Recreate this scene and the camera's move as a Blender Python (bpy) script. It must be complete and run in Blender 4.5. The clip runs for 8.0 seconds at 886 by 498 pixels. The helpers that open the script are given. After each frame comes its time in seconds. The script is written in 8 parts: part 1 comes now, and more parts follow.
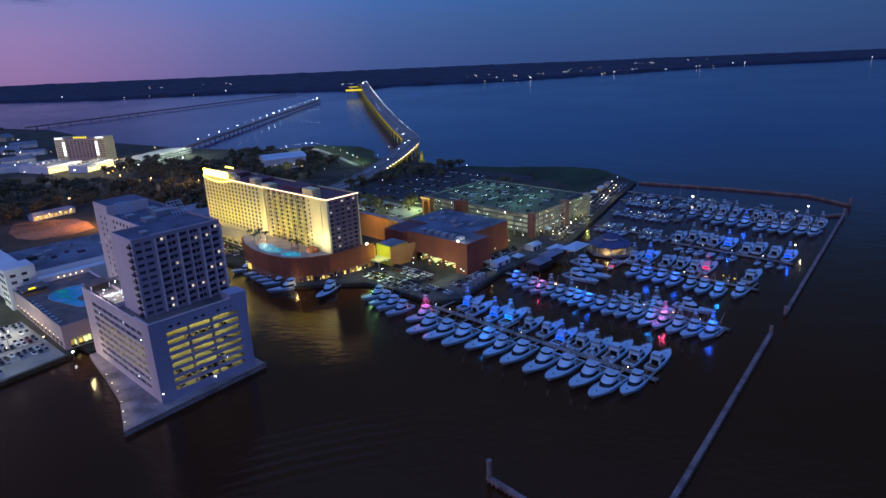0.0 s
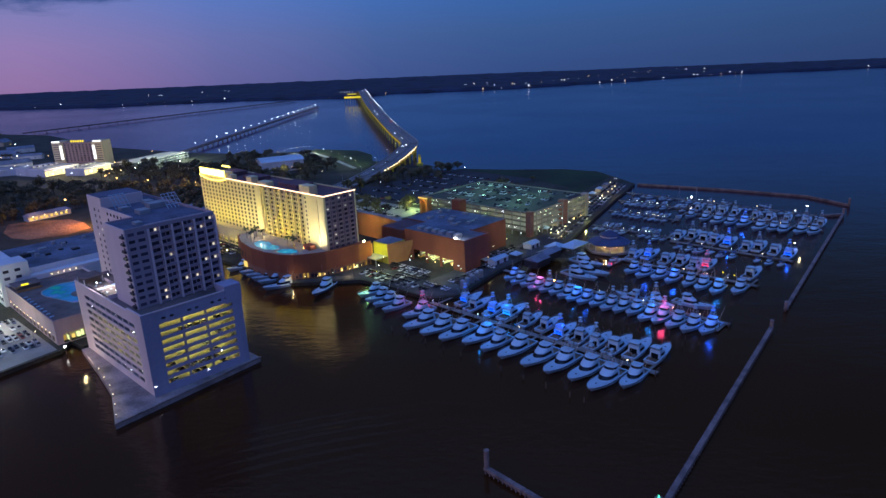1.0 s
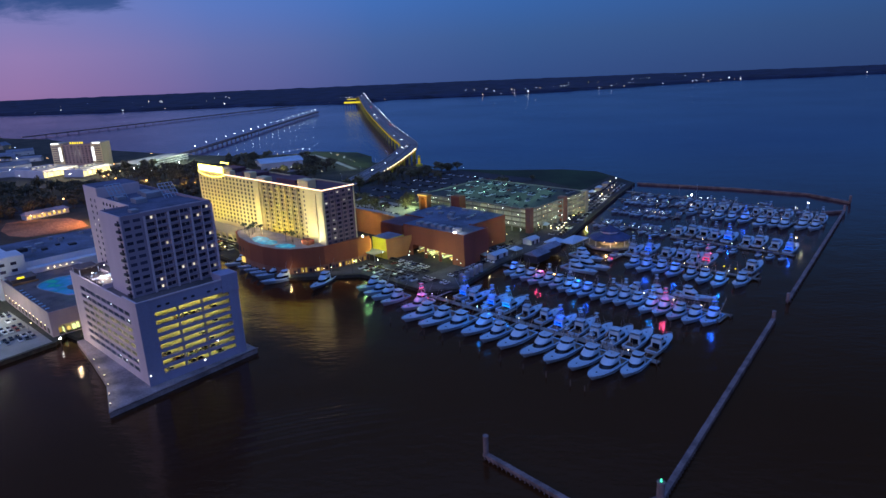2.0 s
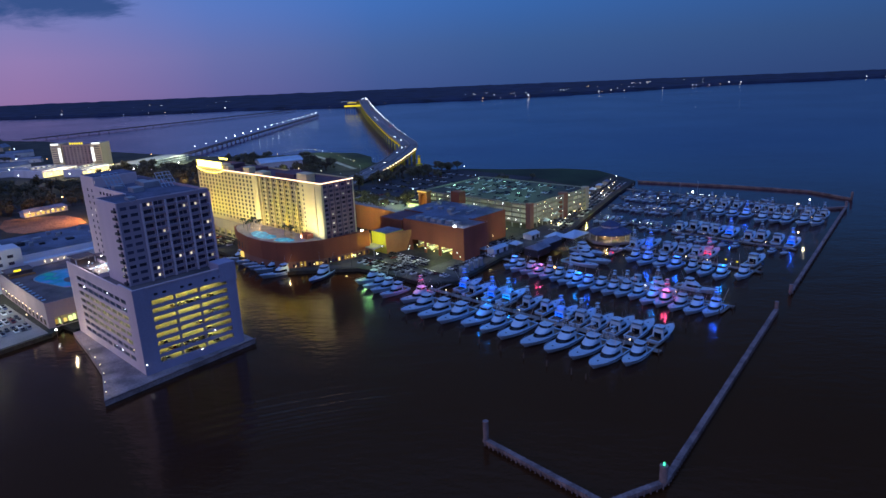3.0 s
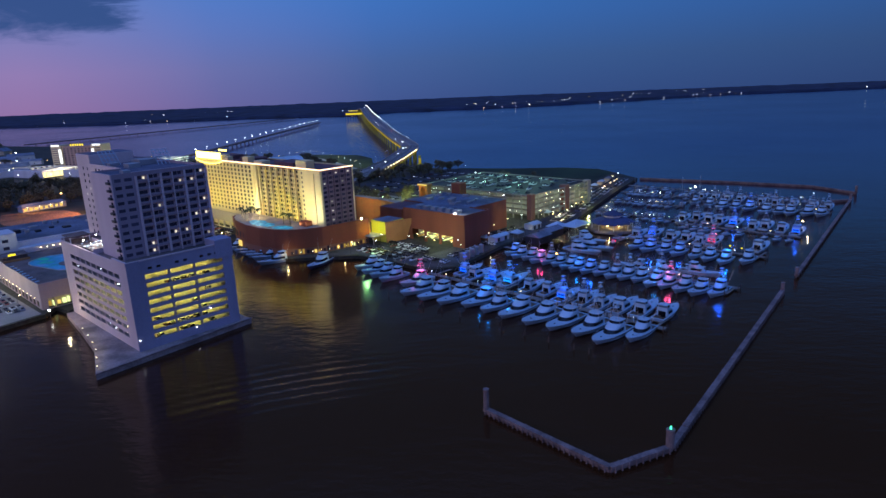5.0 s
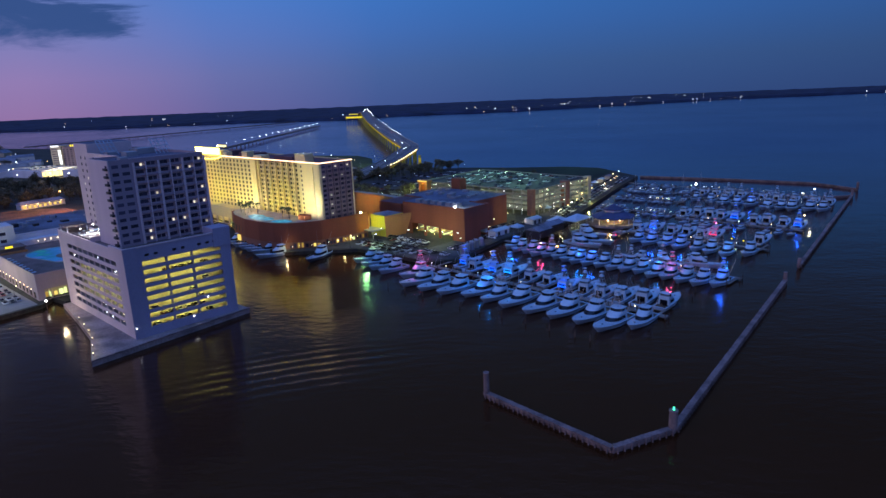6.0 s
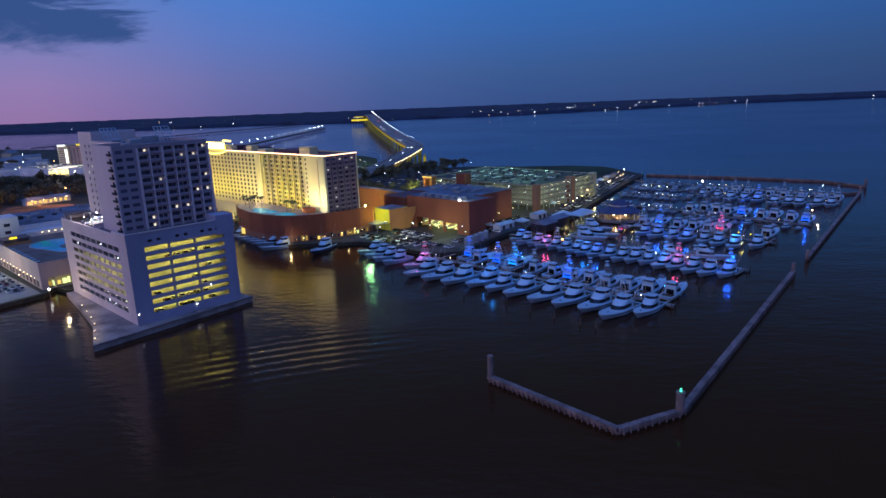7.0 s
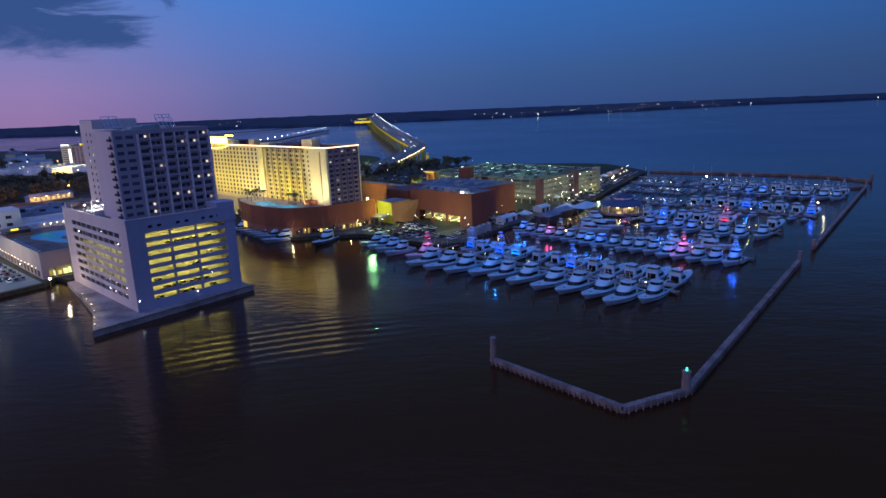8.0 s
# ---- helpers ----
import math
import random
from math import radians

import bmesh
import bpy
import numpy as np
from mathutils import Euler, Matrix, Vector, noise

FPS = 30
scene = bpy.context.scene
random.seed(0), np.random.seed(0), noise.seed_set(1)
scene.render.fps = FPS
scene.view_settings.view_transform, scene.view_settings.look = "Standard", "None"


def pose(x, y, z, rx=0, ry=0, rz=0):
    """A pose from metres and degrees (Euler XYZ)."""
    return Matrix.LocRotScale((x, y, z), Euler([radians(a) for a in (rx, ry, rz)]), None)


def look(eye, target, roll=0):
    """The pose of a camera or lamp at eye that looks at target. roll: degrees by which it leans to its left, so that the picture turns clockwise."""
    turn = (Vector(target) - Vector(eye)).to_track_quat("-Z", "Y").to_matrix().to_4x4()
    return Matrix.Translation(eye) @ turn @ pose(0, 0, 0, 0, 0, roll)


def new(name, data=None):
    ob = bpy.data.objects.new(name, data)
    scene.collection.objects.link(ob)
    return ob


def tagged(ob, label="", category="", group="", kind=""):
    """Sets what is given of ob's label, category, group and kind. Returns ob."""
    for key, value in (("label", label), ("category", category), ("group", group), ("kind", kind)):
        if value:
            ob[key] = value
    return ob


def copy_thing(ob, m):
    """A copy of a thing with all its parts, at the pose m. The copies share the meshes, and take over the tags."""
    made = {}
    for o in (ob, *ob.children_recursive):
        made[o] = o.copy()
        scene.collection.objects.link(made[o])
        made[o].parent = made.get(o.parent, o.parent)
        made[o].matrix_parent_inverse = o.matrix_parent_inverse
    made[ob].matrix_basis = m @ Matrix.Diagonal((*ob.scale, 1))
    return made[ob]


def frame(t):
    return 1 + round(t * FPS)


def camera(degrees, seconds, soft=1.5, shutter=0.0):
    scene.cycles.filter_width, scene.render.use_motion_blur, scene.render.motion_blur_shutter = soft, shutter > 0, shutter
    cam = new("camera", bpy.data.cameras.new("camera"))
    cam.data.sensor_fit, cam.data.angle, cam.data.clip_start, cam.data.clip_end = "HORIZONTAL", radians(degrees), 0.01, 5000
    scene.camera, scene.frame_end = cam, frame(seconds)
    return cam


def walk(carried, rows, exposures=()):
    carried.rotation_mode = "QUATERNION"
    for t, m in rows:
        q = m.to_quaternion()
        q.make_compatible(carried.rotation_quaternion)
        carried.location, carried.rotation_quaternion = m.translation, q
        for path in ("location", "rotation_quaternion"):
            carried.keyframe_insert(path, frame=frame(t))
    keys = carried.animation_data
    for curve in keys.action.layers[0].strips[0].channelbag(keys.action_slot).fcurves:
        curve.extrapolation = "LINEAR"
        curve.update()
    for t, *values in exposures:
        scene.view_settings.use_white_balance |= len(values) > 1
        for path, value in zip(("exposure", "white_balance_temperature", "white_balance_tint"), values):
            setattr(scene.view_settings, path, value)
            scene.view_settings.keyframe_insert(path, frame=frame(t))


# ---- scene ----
cam = camera(69.3, 8.0)
PATH = [
    (0, (0.159, -1.664, 141.876), (0.074, 0.24, 141.269), -2.6),
    (0.5, (0.125, -1.236, 137.768), (0.044, 0.672, 137.175), -2.5),
    (1, (0.338, -1.05, 133.472), (0.259, 0.863, 132.893), -2.5),
    (1.5, (0.449, -0.969, 129.074), (0.371, 0.947, 128.507), -2.5),
    (3, (0.373, -0.452, 116.995), (0.295, 1.472, 116.456), -2.5),
    (3.5, (0.347, -0.209, 113.151), (0.27, 1.717, 112.619), -2.5),
    (4, (0.133, -0.112, 108.676), (0.055, 1.817, 108.155), -2.4),
    (4.5, (0.254, 0.075, 104.554), (0.174, 2.007, 104.044), -2.4),
    (6, (0.04, 0.565, 92.894), (-0.04, 2.505, 92.411), -2.4),
    (6.5, (0.055, 0.78, 89.136), (-0.029, 2.721, 88.661), -2.3),
    (7, (0.066, 0.838, 85.497), (-0.029, 2.781, 85.03), -2.3),
    (7.5, (0.032, 0.994, 81.688), (-0.067, 2.938, 81.229), -2.4),
    (8, (0.139, 1.36, 78.088), (0.034, 3.305, 77.634), -2.4),
]
walk(cam, [(t, look(eye, target, roll)) for t, eye, target, roll in PATH])

# ---------------------------------------------------------------- world and light
GRID = 48.5                      # the whole site stands on one street grid, turned by this angle
CG, SG = math.cos(radians(GRID)), math.sin(radians(GRID))


def xy(u, v):
    """World place of a point of the site grid."""
    return (u * CG - v * SG, u * SG + v * CG)


def site(u, v, z=0.0, turn=0.0):
    """Pose on the site grid: local x runs along u, local y along v."""
    x, y = xy(u, v)
    return pose(x, y, z, 0, 0, GRID + turn)


def nodes_of(owner):
    owner.use_nodes = True
    nt = owner.node_tree
    nt.nodes.clear()
    return nt, nt.nodes, nt.links


def ramp(N, stops, mode="LINEAR"):
    r = N.new("ShaderNodeValToRGB")
    r.color_ramp.interpolation = mode
    while len(r.color_ramp.elements) < len(stops):
        r.color_ramp.elements.new(0.5)
    for e, (p, c) in zip(r.color_ramp.elements, stops):
        e.position, e.color = p, (*c, 1)
    return r


def math_node(N, L, op, a, b=None, clamp=False):
    n = N.new("ShaderNodeMath")
    n.operation, n.use_clamp = op, clamp
    for k, v in enumerate((a, b)):
        if v is None:
            continue
        if isinstance(v, (int, float)):
            n.inputs[k].default_value = v
        else:
            L.new(v, n.inputs[k])
    return n.outputs[0]


def mix_node(N, L, fac, a, b, mode="MIX"):
    n = N.new("ShaderNodeMix")
    n.data_type, n.blend_type = "RGBA", mode
    for sock, v in ((n.inputs[0], fac), (n.inputs[6], a), (n.inputs[7], b)):
        if isinstance(v, (int, float)):
            sock.default_value = v
        elif isinstance(v, tuple):
            sock.default_value = (*v, 1)
        else:
            L.new(v, sock)
    return n.outputs[2]


def dusk_world():
    w = bpy.data.worlds.new("dusk_sky")
    scene.world = w
    nt, N, L = nodes_of(w)
    tc = N.new("ShaderNodeTexCoord")
    sep = N.new("ShaderNodeSeparateXYZ")
    L.new(tc.outputs["Generated"], sep.inputs[0])
    up = math_node(N, L, "ADD", math_node(N, L, "MULTIPLY", sep.outputs[2], 0.5), 0.5)
    # blue hour: hazy low down, clear blue above, brighter towards the zenith
    blue = ramp(N, [(0.0, (0.008, 0.012, 0.03)), (0.462, (0.015, 0.025, 0.06)), (0.476, (0.036, 0.078, 0.24)), (0.492, (0.040, 0.088, 0.265)), (0.517, (0.046, 0.112, 0.31)),
                    (0.545, (0.043, 0.140, 0.43)), (0.580, (0.038, 0.168, 0.53)), (0.64, (0.034, 0.072, 0.175)), (0.74, (0.033, 0.041, 0.058)), (0.88, (0.10, 0.18, 0.50)), (1.0, SKY_TOP)])
    pink = ramp(N, [(0.0, (0.010, 0.012, 0.03)), (0.462, (0.03, 0.03, 0.06)), (0.476, (0.24, 0.138, 0.33)), (0.492, (0.286, 0.174, 0.387)), (0.515, (0.286, 0.203, 0.45)),
                    (0.540, (0.212, 0.212, 0.49)), (0.575, (0.125, 0.205, 0.51)), (0.66, (0.044, 0.056, 0.14)), (0.80, (0.030, 0.033, 0.066)), (0.90, (0.10, 0.18, 0.50)), (1.0, SKY_TOP)])
    for r in (blue, pink):
        L.new(up, r.inputs[0])
    side = N.new("ShaderNodeVectorMath")
    side.operation = "DOT_PRODUCT"
    side.inputs[1].default_value = (-0.97, 0.24, 0.0)
    L.new(tc.outputs["Generated"], side.inputs[0])
    across = math_node(N, L, "ADD", math_node(N, L, "MULTIPLY", side.outputs["Value"], 0.5), 0.5)
    shade = ramp(N, [(0.0, (0.85,) * 3), (0.32, (0.68,) * 3), (0.62, (0.97,) * 3), (0.80, (1.28,) * 3)], "LINEAR")
    L.new(across, shade.inputs[0])
    west = ramp(N, [(0.0, (0, 0, 0)), (0.58, (0, 0, 0)), (0.68, (0.06, 0.06, 0.06)), (0.78, (0.36, 0.36, 0.36)), (0.87, (1.0, 1.0, 1.0))], "LINEAR")
    L.new(across, west.inputs[0])
    col = mix_node(N, L, 1.0, blue.outputs[0], shade.outputs[0], "MULTIPLY")
    col = mix_node(N, L, west.outputs[0], col, pink.outputs[0])
    # the sky at the viewer's back keeps more of the afterglow
    back = N.new("ShaderNodeVectorMath")
    back.operation = "DOT_PRODUCT"
    back.inputs[1].default_value = (-0.25, -0.97, 0.0)
    L.new(tc.outputs["Generated"], back.inputs[0])
    south = ramp(N, [(0.0, (0.012, 0.012, 0.03)), (0.49, (0.06, 0.055, 0.11)), (0.505, (0.20, 0.205, 0.48)), (0.60, (0.15, 0.205, 0.53)), (0.78, (0.09, 0.18, 0.52)), (1.0, SKY_TOP)])
    L.new(up, south.inputs[0])
    behind = ramp(N, [(0.05, (0, 0, 0)), (0.55, (1, 1, 1))], "EASE")
    L.new(back.outputs["Value"], behind.inputs[0])
    col = mix_node(N, L, behind.outputs[0], col, south.outputs[0])
    # a ragged bank of cloud in the west, bluer and darker than the sky behind it
    mp = N.new("ShaderNodeMapping")
    mp.inputs["Scale"].default_value = (6.0, 6.0, 24.0)
    L.new(tc.outputs["Generated"], mp.inputs[0])
    no = N.new("ShaderNodeTexNoise")
    no.inputs["Scale"].default_value, no.inputs["Detail"].default_value, no.inputs["Roughness"].default_value, no.inputs["Distortion"].default_value = 1.0, 7, 0.62, 0.6
    L.new(mp.outputs[0], no.inputs["Vector"])
    ragged = math_node(N, L, "SUBTRACT", no.outputs["Fac"], 0.5)
    band = ramp(N, [(0.535, (0, 0, 0)), (0.552, (1, 1, 1)), (0.62, (1, 1, 1)), (0.68, (0, 0, 0))], "EASE")
    L.new(math_node(N, L, "ADD", up, math_node(N, L, "MULTIPLY", ragged, 0.055)), band.inputs[0])
    near = ramp(N, [(0.812, (0, 0, 0)), (0.842, (1, 1, 1))], "EASE")
    L.new(math_node(N, L, "ADD", across, math_node(N, L, "MULTIPLY", ragged, 0.22)), near.inputs[0])
    m = math_node(N, L, "MULTIPLY", math_node(N, L, "MULTIPLY", band.outputs[0], near.outputs[0]), 0.97)
    col = mix_node(N, L, m, col, (0.034, 0.082, 0.25))
    bg = N.new("ShaderNodeBackground")
    bg.inputs["Strength"].default_value = SKY_STRENGTH
    L.new(col, bg.inputs["Color"])
    out = N.new("ShaderNodeOutputWorld")
    L.new(bg.outputs[0], out.inputs[0])


SKY_TOP = (0.165, 0.46, 1.62)
SKY_STRENGTH = 1.0
dusk_world()


def sun_lamp(name, where, to, energy, colour, angle):
    l = bpy.data.lights.new(name, "SUN")
    l.energy, l.color, l.angle = energy, colour, radians(angle)
    ob = new(name, l)
    ob.matrix_world = look(where, to)
    return ob


# afterglow of the sunset: very wide and weak, from the west
sun_lamp("afterglow", (-300, -190, 90), (0, 0, 0), 0.44, (1.0, 0.76, 0.94), 50)


def lamp(name, kind, where, energy, colour, radius=0.5, to=None, spot=90, blend=0.6):
    l = bpy.data.lights.new(name, kind)
    l.energy, l.color, l.shadow_soft_size = energy, colour, min(radius, 0.28) if kind == "POINT" else radius
    if kind == "SPOT":
        l.spot_size, l.spot_blend = radians(spot), blend
    ob = new(name, l)
    ob.matrix_world = look(where, to) if to else Matrix.Translation(where)
    return ob


# ---------------------------------------------------------------- materials
def surface(name, colour, rough=0.6, metal=0.0, vary=0.15, scale=0.6, fine=6.0, bump=0.0, tint=None, each=0.0, streak=False, spec=0.5, hue=0.0):
    """A painted, mineral or metal surface: broad stains, fine grain, slight relief; each: change from object to object."""
    mt = bpy.data.materials.new(name)
    nt, N, L = nodes_of(mt)
    tc = N.new("ShaderNodeTexCoord")
    geo = N.new("ShaderNodeNewGeometry")
    big, small = N.new("ShaderNodeTexNoise"), N.new("ShaderNodeTexNoise")
    big.inputs["Scale"].default_value, big.inputs["Detail"].default_value = scale * 0.25, 4
    small.inputs["Scale"].default_value, small.inputs["Detail"].default_value = fine * 0.35, 3
    if streak:
        mp = N.new("ShaderNodeMapping")
        mp.inputs["Scale"].default_value = (1.0, 1.0, 0.12)
        L.new(geo.outputs["Position"], mp.inputs[0])
        L.new(mp.outputs[0], big.inputs["Vector"])
    else:
        L.new(geo.outputs["Position"], big.inputs["Vector"])
    L.new(tc.outputs["Object"], small.inputs["Vector"])
    dark = tuple(c * (1 - vary * 1.6) for c in colour)
    light = tint or tuple(min(1, c * (1 + vary)) for c in colour)
    r = ramp(N, [(0.32, dark), (0.52, colour), (0.70, light)])
    L.new(big.outputs["Fac"], r.inputs[0])
    g = ramp(N, [(0.3, (1 - vary,) * 3), (0.7, (1 + vary * 0.5,) * 3)])
    L.new(small.outputs["Fac"], g.inputs[0])
    col = mix_node(N, L, 1.0, r.outputs[0], g.outputs[0], "MULTIPLY")
    if each or hue:
        oi = N.new("ShaderNodeObjectInfo")
        hs = N.new("ShaderNodeHueSaturation")
        L.new(math_node(N, L, "ADD", math_node(N, L, "MULTIPLY", oi.outputs["Random"], each * 2), 1 - each), hs.inputs["Value"])
        if hue:
            L.new(math_node(N, L, "ADD", math_node(N, L, "MULTIPLY", oi.outputs["Random"], hue), 0.5 - hue / 2), hs.inputs["Hue"])
        L.new(col, hs.inputs["Color"])
        col = hs.outputs[0]
    p = N.new("ShaderNodeBsdfPrincipled")
    p.inputs["Roughness"].default_value, p.inputs["Metallic"].default_value = rough, metal
    p.inputs["Specular IOR Level"].default_value = spec
    L.new(col, p.inputs["Base Color"])
    if bump:
        b = N.new("ShaderNodeBump")
        b.inputs["Strength"].default_value, b.inputs["Distance"].default_value = bump, 0.1
        L.new(small.outputs["Fac"], b.inputs["Height"])
        L.new(b.outputs[0], p.inputs["Normal"])
    out = N.new("ShaderNodeOutputMaterial")
    L.new(p.outputs[0], out.inputs[0])
    return mt


def glowing(name, colour, strength):
    mt = bpy.data.materials.new(name)
    nt, N, L = nodes_of(mt)
    e = N.new("ShaderNodeEmission")
    e.inputs["Color"].default_value, e.inputs["Strength"].default_value = (*colour, 1), strength
    out = N.new("ShaderNodeOutputMaterial")
    L.new(e.outputs[0], out.inputs[0])
    return mt


def lit_windows(name, colour, strength):
    """A lit room behind a pane: each pane a little different in warmth and brightness."""
    mt = bpy.data.materials.new(name)
    nt, N, L = nodes_of(mt)
    oi = N.new("ShaderNodeObjectInfo")
    no = N.new("ShaderNodeTexNoise")
    no.inputs["Scale"].default_value = 1.3
    tc = N.new("ShaderNodeTexCoord")
    L.new(tc.outputs["Object"], no.inputs["Vector"])
    r = ramp(N, [(0.0, tuple(c * 0.25 for c in colour)), (0.6, colour), (1.0, (1.0, 0.93, 0.78))])
    L.new(oi.outputs["Random"], r.inputs[0])
    e = N.new("ShaderNodeEmission")
    L.new(r.outputs[0], e.inputs["Color"])
    s = math_node(N, L, "MULTIPLY", math_node(N, L, "ADD", no.outputs["Fac"], 0.2), strength)
    L.new(s, e.inputs["Strength"])
    out = N.new("ShaderNodeOutputMaterial")
    L.new(e.outputs[0], out.inputs[0])
    return mt


def glass_dark(name, colour=(0.030, 0.031, 0.048), rough=0.12):
    mt = bpy.data.materials.new(name)
    nt, N, L = nodes_of(mt)
    p = N.new("ShaderNodeBsdfPrincipled")
    oi = N.new("ShaderNodeObjectInfo")
    hs = N.new("ShaderNodeHueSaturation")
    hs.inputs["Color"].default_value = (*colour, 1)
    L.new(math_node(N, L, "ADD", math_node(N, L, "MULTIPLY", oi.outputs["Random"], 1.2), 0.4), hs.inputs["Value"])
    L.new(hs.outputs[0], p.inputs["Base Color"])
    p.inputs["Roughness"].default_value, p.inputs["IOR"].default_value = rough, 1.45
    out = N.new("ShaderNodeOutputMaterial")
    L.new(p.outputs[0], out.inputs[0])
    return mt


def water_surface():
    mt = bpy.data.materials.new("bay_water")
    nt, N, L = nodes_of(mt)
    geo = N.new("ShaderNodeNewGeometry")
    p = N.new("ShaderNodeBsdfPrincipled")
    p.inputs["IOR"].default_value = 1.33
    silt = N.new("ShaderNodeTexNoise")
    silt.inputs["Scale"].default_value, silt.inputs["Detail"].default_value = 0.004, 5
    L.new(geo.outputs["Position"], silt.inputs["Vector"])
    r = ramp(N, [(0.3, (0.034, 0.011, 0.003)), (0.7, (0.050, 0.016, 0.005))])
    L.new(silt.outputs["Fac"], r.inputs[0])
    # silty brown in the harbour; farther out the reflected sky's blue is painted in
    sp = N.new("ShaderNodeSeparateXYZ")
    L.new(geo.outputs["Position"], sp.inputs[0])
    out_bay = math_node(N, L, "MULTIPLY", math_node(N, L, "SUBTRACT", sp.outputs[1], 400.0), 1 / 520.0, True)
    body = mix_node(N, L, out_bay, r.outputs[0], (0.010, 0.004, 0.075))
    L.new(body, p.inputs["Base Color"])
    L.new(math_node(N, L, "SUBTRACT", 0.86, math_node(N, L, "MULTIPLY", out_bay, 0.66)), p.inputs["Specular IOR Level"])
    # specular tint colours the reflections as well: warm near, blue far
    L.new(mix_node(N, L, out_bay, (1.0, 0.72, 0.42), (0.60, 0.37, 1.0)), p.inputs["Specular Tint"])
    rr = ramp(N, [(0.3, (0.13,) * 3), (0.7, (0.18,) * 3)])
    L.new(silt.outputs["Fac"], rr.inputs[0])
    L.new(rr.outputs[0], p.inputs["Roughness"])
    mp = N.new("ShaderNodeMapping")
    mp.inputs["Rotation"].default_value = (0, 0, radians(20))
    mp.inputs["Scale"].default_value = (0.5, 1.0, 1.0)
    L.new(geo.outputs["Position"], mp.inputs[0])
    a, b = N.new("ShaderNodeTexNoise"), N.new("ShaderNodeTexNoise")
    a.inputs["Scale"].default_value, a.inputs["Detail"].default_value = 0.35, 4
    b.inputs["Scale"].default_value, b.inputs["Detail"].default_value = 0.06, 3
    for n in (a, b):
        L.new(mp.outputs[0], n.inputs["Vector"])
    h = math_node(N, L, "ADD", math_node(N, L, "MULTIPLY", a.outputs["Fac"], 0.55), b.outputs["Fac"])
    # a passing launch has left a train of low ripples between tower and basin
    wk = N.new("ShaderNodeMapping")
    wk.vector_type = "TEXTURE"
    wk.inputs["Location"].default_value = (-64, 204, 0)
    wk.inputs["Rotation"].default_value = (0, 0, radians(19))
    L.new(geo.outputs["Position"], wk.inputs[0])
    ws = N.new("ShaderNodeSeparateXYZ")
    L.new(wk.outputs[0], ws.inputs[0])
    bend = math_node(N, L, "MULTIPLY", math_node(N, L, "POWER", math_node(N, L, "MULTIPLY", ws.outputs[0], 0.02), 2.0), 5.0)
    wave = math_node(N, L, "SINE", math_node(N, L, "MULTIPLY", math_node(N, L, "ADD", ws.outputs[1], bend), 1.05))
    rx = math_node(N, L, "POWER", math_node(N, L, "MULTIPLY", ws.outputs[0], 1 / 46.0), 2.0)
    ry = math_node(N, L, "POWER", math_node(N, L, "MULTIPLY", ws.outputs[1], 1 / 24.0), 2.0)
    fade = math_node(N, L, "SUBTRACT", 1.0, math_node(N, L, "ADD", rx, ry), True)
    h = math_node(N, L, "ADD", h, math_node(N, L, "MULTIPLY", math_node(N, L, "MULTIPLY", wave, fade), 0.34))
    bm = N.new("ShaderNodeBump")
    bm.inputs["Strength"].default_value, bm.inputs["Distance"].default_value = 0.42, 0.6
    L.new(h, bm.inputs["Height"])
    L.new(bm.outputs[0], p.inputs["Normal"])
    out = N.new("ShaderNodeOutputMaterial")
    L.new(p.outputs[0], out.inputs[0])
    return mt


def pool_glow(name, stops, strength, scale):
    """Water of a pool with coloured lamps beneath it: blue, violet and teal drift into one another."""
    mt = bpy.data.materials.new(name)
    nt, N, L = nodes_of(mt)
    tc = N.new("ShaderNodeTexCoord")
    no = N.new("ShaderNodeTexNoise")
    no.inputs["Scale"].default_value, no.inputs["Detail"].default_value = scale, 3
    L.new(tc.outputs["Object"], no.inputs["Vector"])
    r = ramp(N, stops)
    L.new(no.outputs["Fac"], r.inputs[0])
    p = N.new("ShaderNodeBsdfPrincipled")
    p.inputs["Roughness"].default_value = 0.42
    p.inputs["Specular IOR Level"].default_value = 0.2
    p.inputs["Base Color"].default_value = (0.01, 0.05, 0.08, 1)
    L.new(r.outputs[0], p.inputs["Emission Color"])
    p.inputs["Emission Strength"].default_value = strength
    out = N.new("ShaderNodeOutputMaterial")
    L.new(p.outputs[0], out.inputs[0])
    return mt


def fleet_paint():
    """Paint of many parked cars in one mesh, each island its own colour."""
    mt = bpy.data.materials.new("fleet_paint")
    nt, N, L = nodes_of(mt)
    geo = N.new("ShaderNodeNewGeometry")
    r = ramp(N, [(0.0, (0.015, 0.015, 0.018)), (0.22, (0.05, 0.05, 0.055)), (0.38, (0.30, 0.31, 0.33)), (0.58, (0.70, 0.71, 0.72)), (0.92, (0.20, 0.03, 0.03)), (0.96, (0.03, 0.05, 0.14))], "CONSTANT")
    L.new(geo.outputs["Random Per Island"], r.inputs[0])
    p = N.new("ShaderNodeBsdfPrincipled")
    p.inputs["Roughness"].default_value = 0.28
    L.new(r.outputs[0], p.inputs["Base Color"])
    out = N.new("ShaderNodeOutputMaterial")
    L.new(p.outputs[0], out.inputs[0])
    return mt


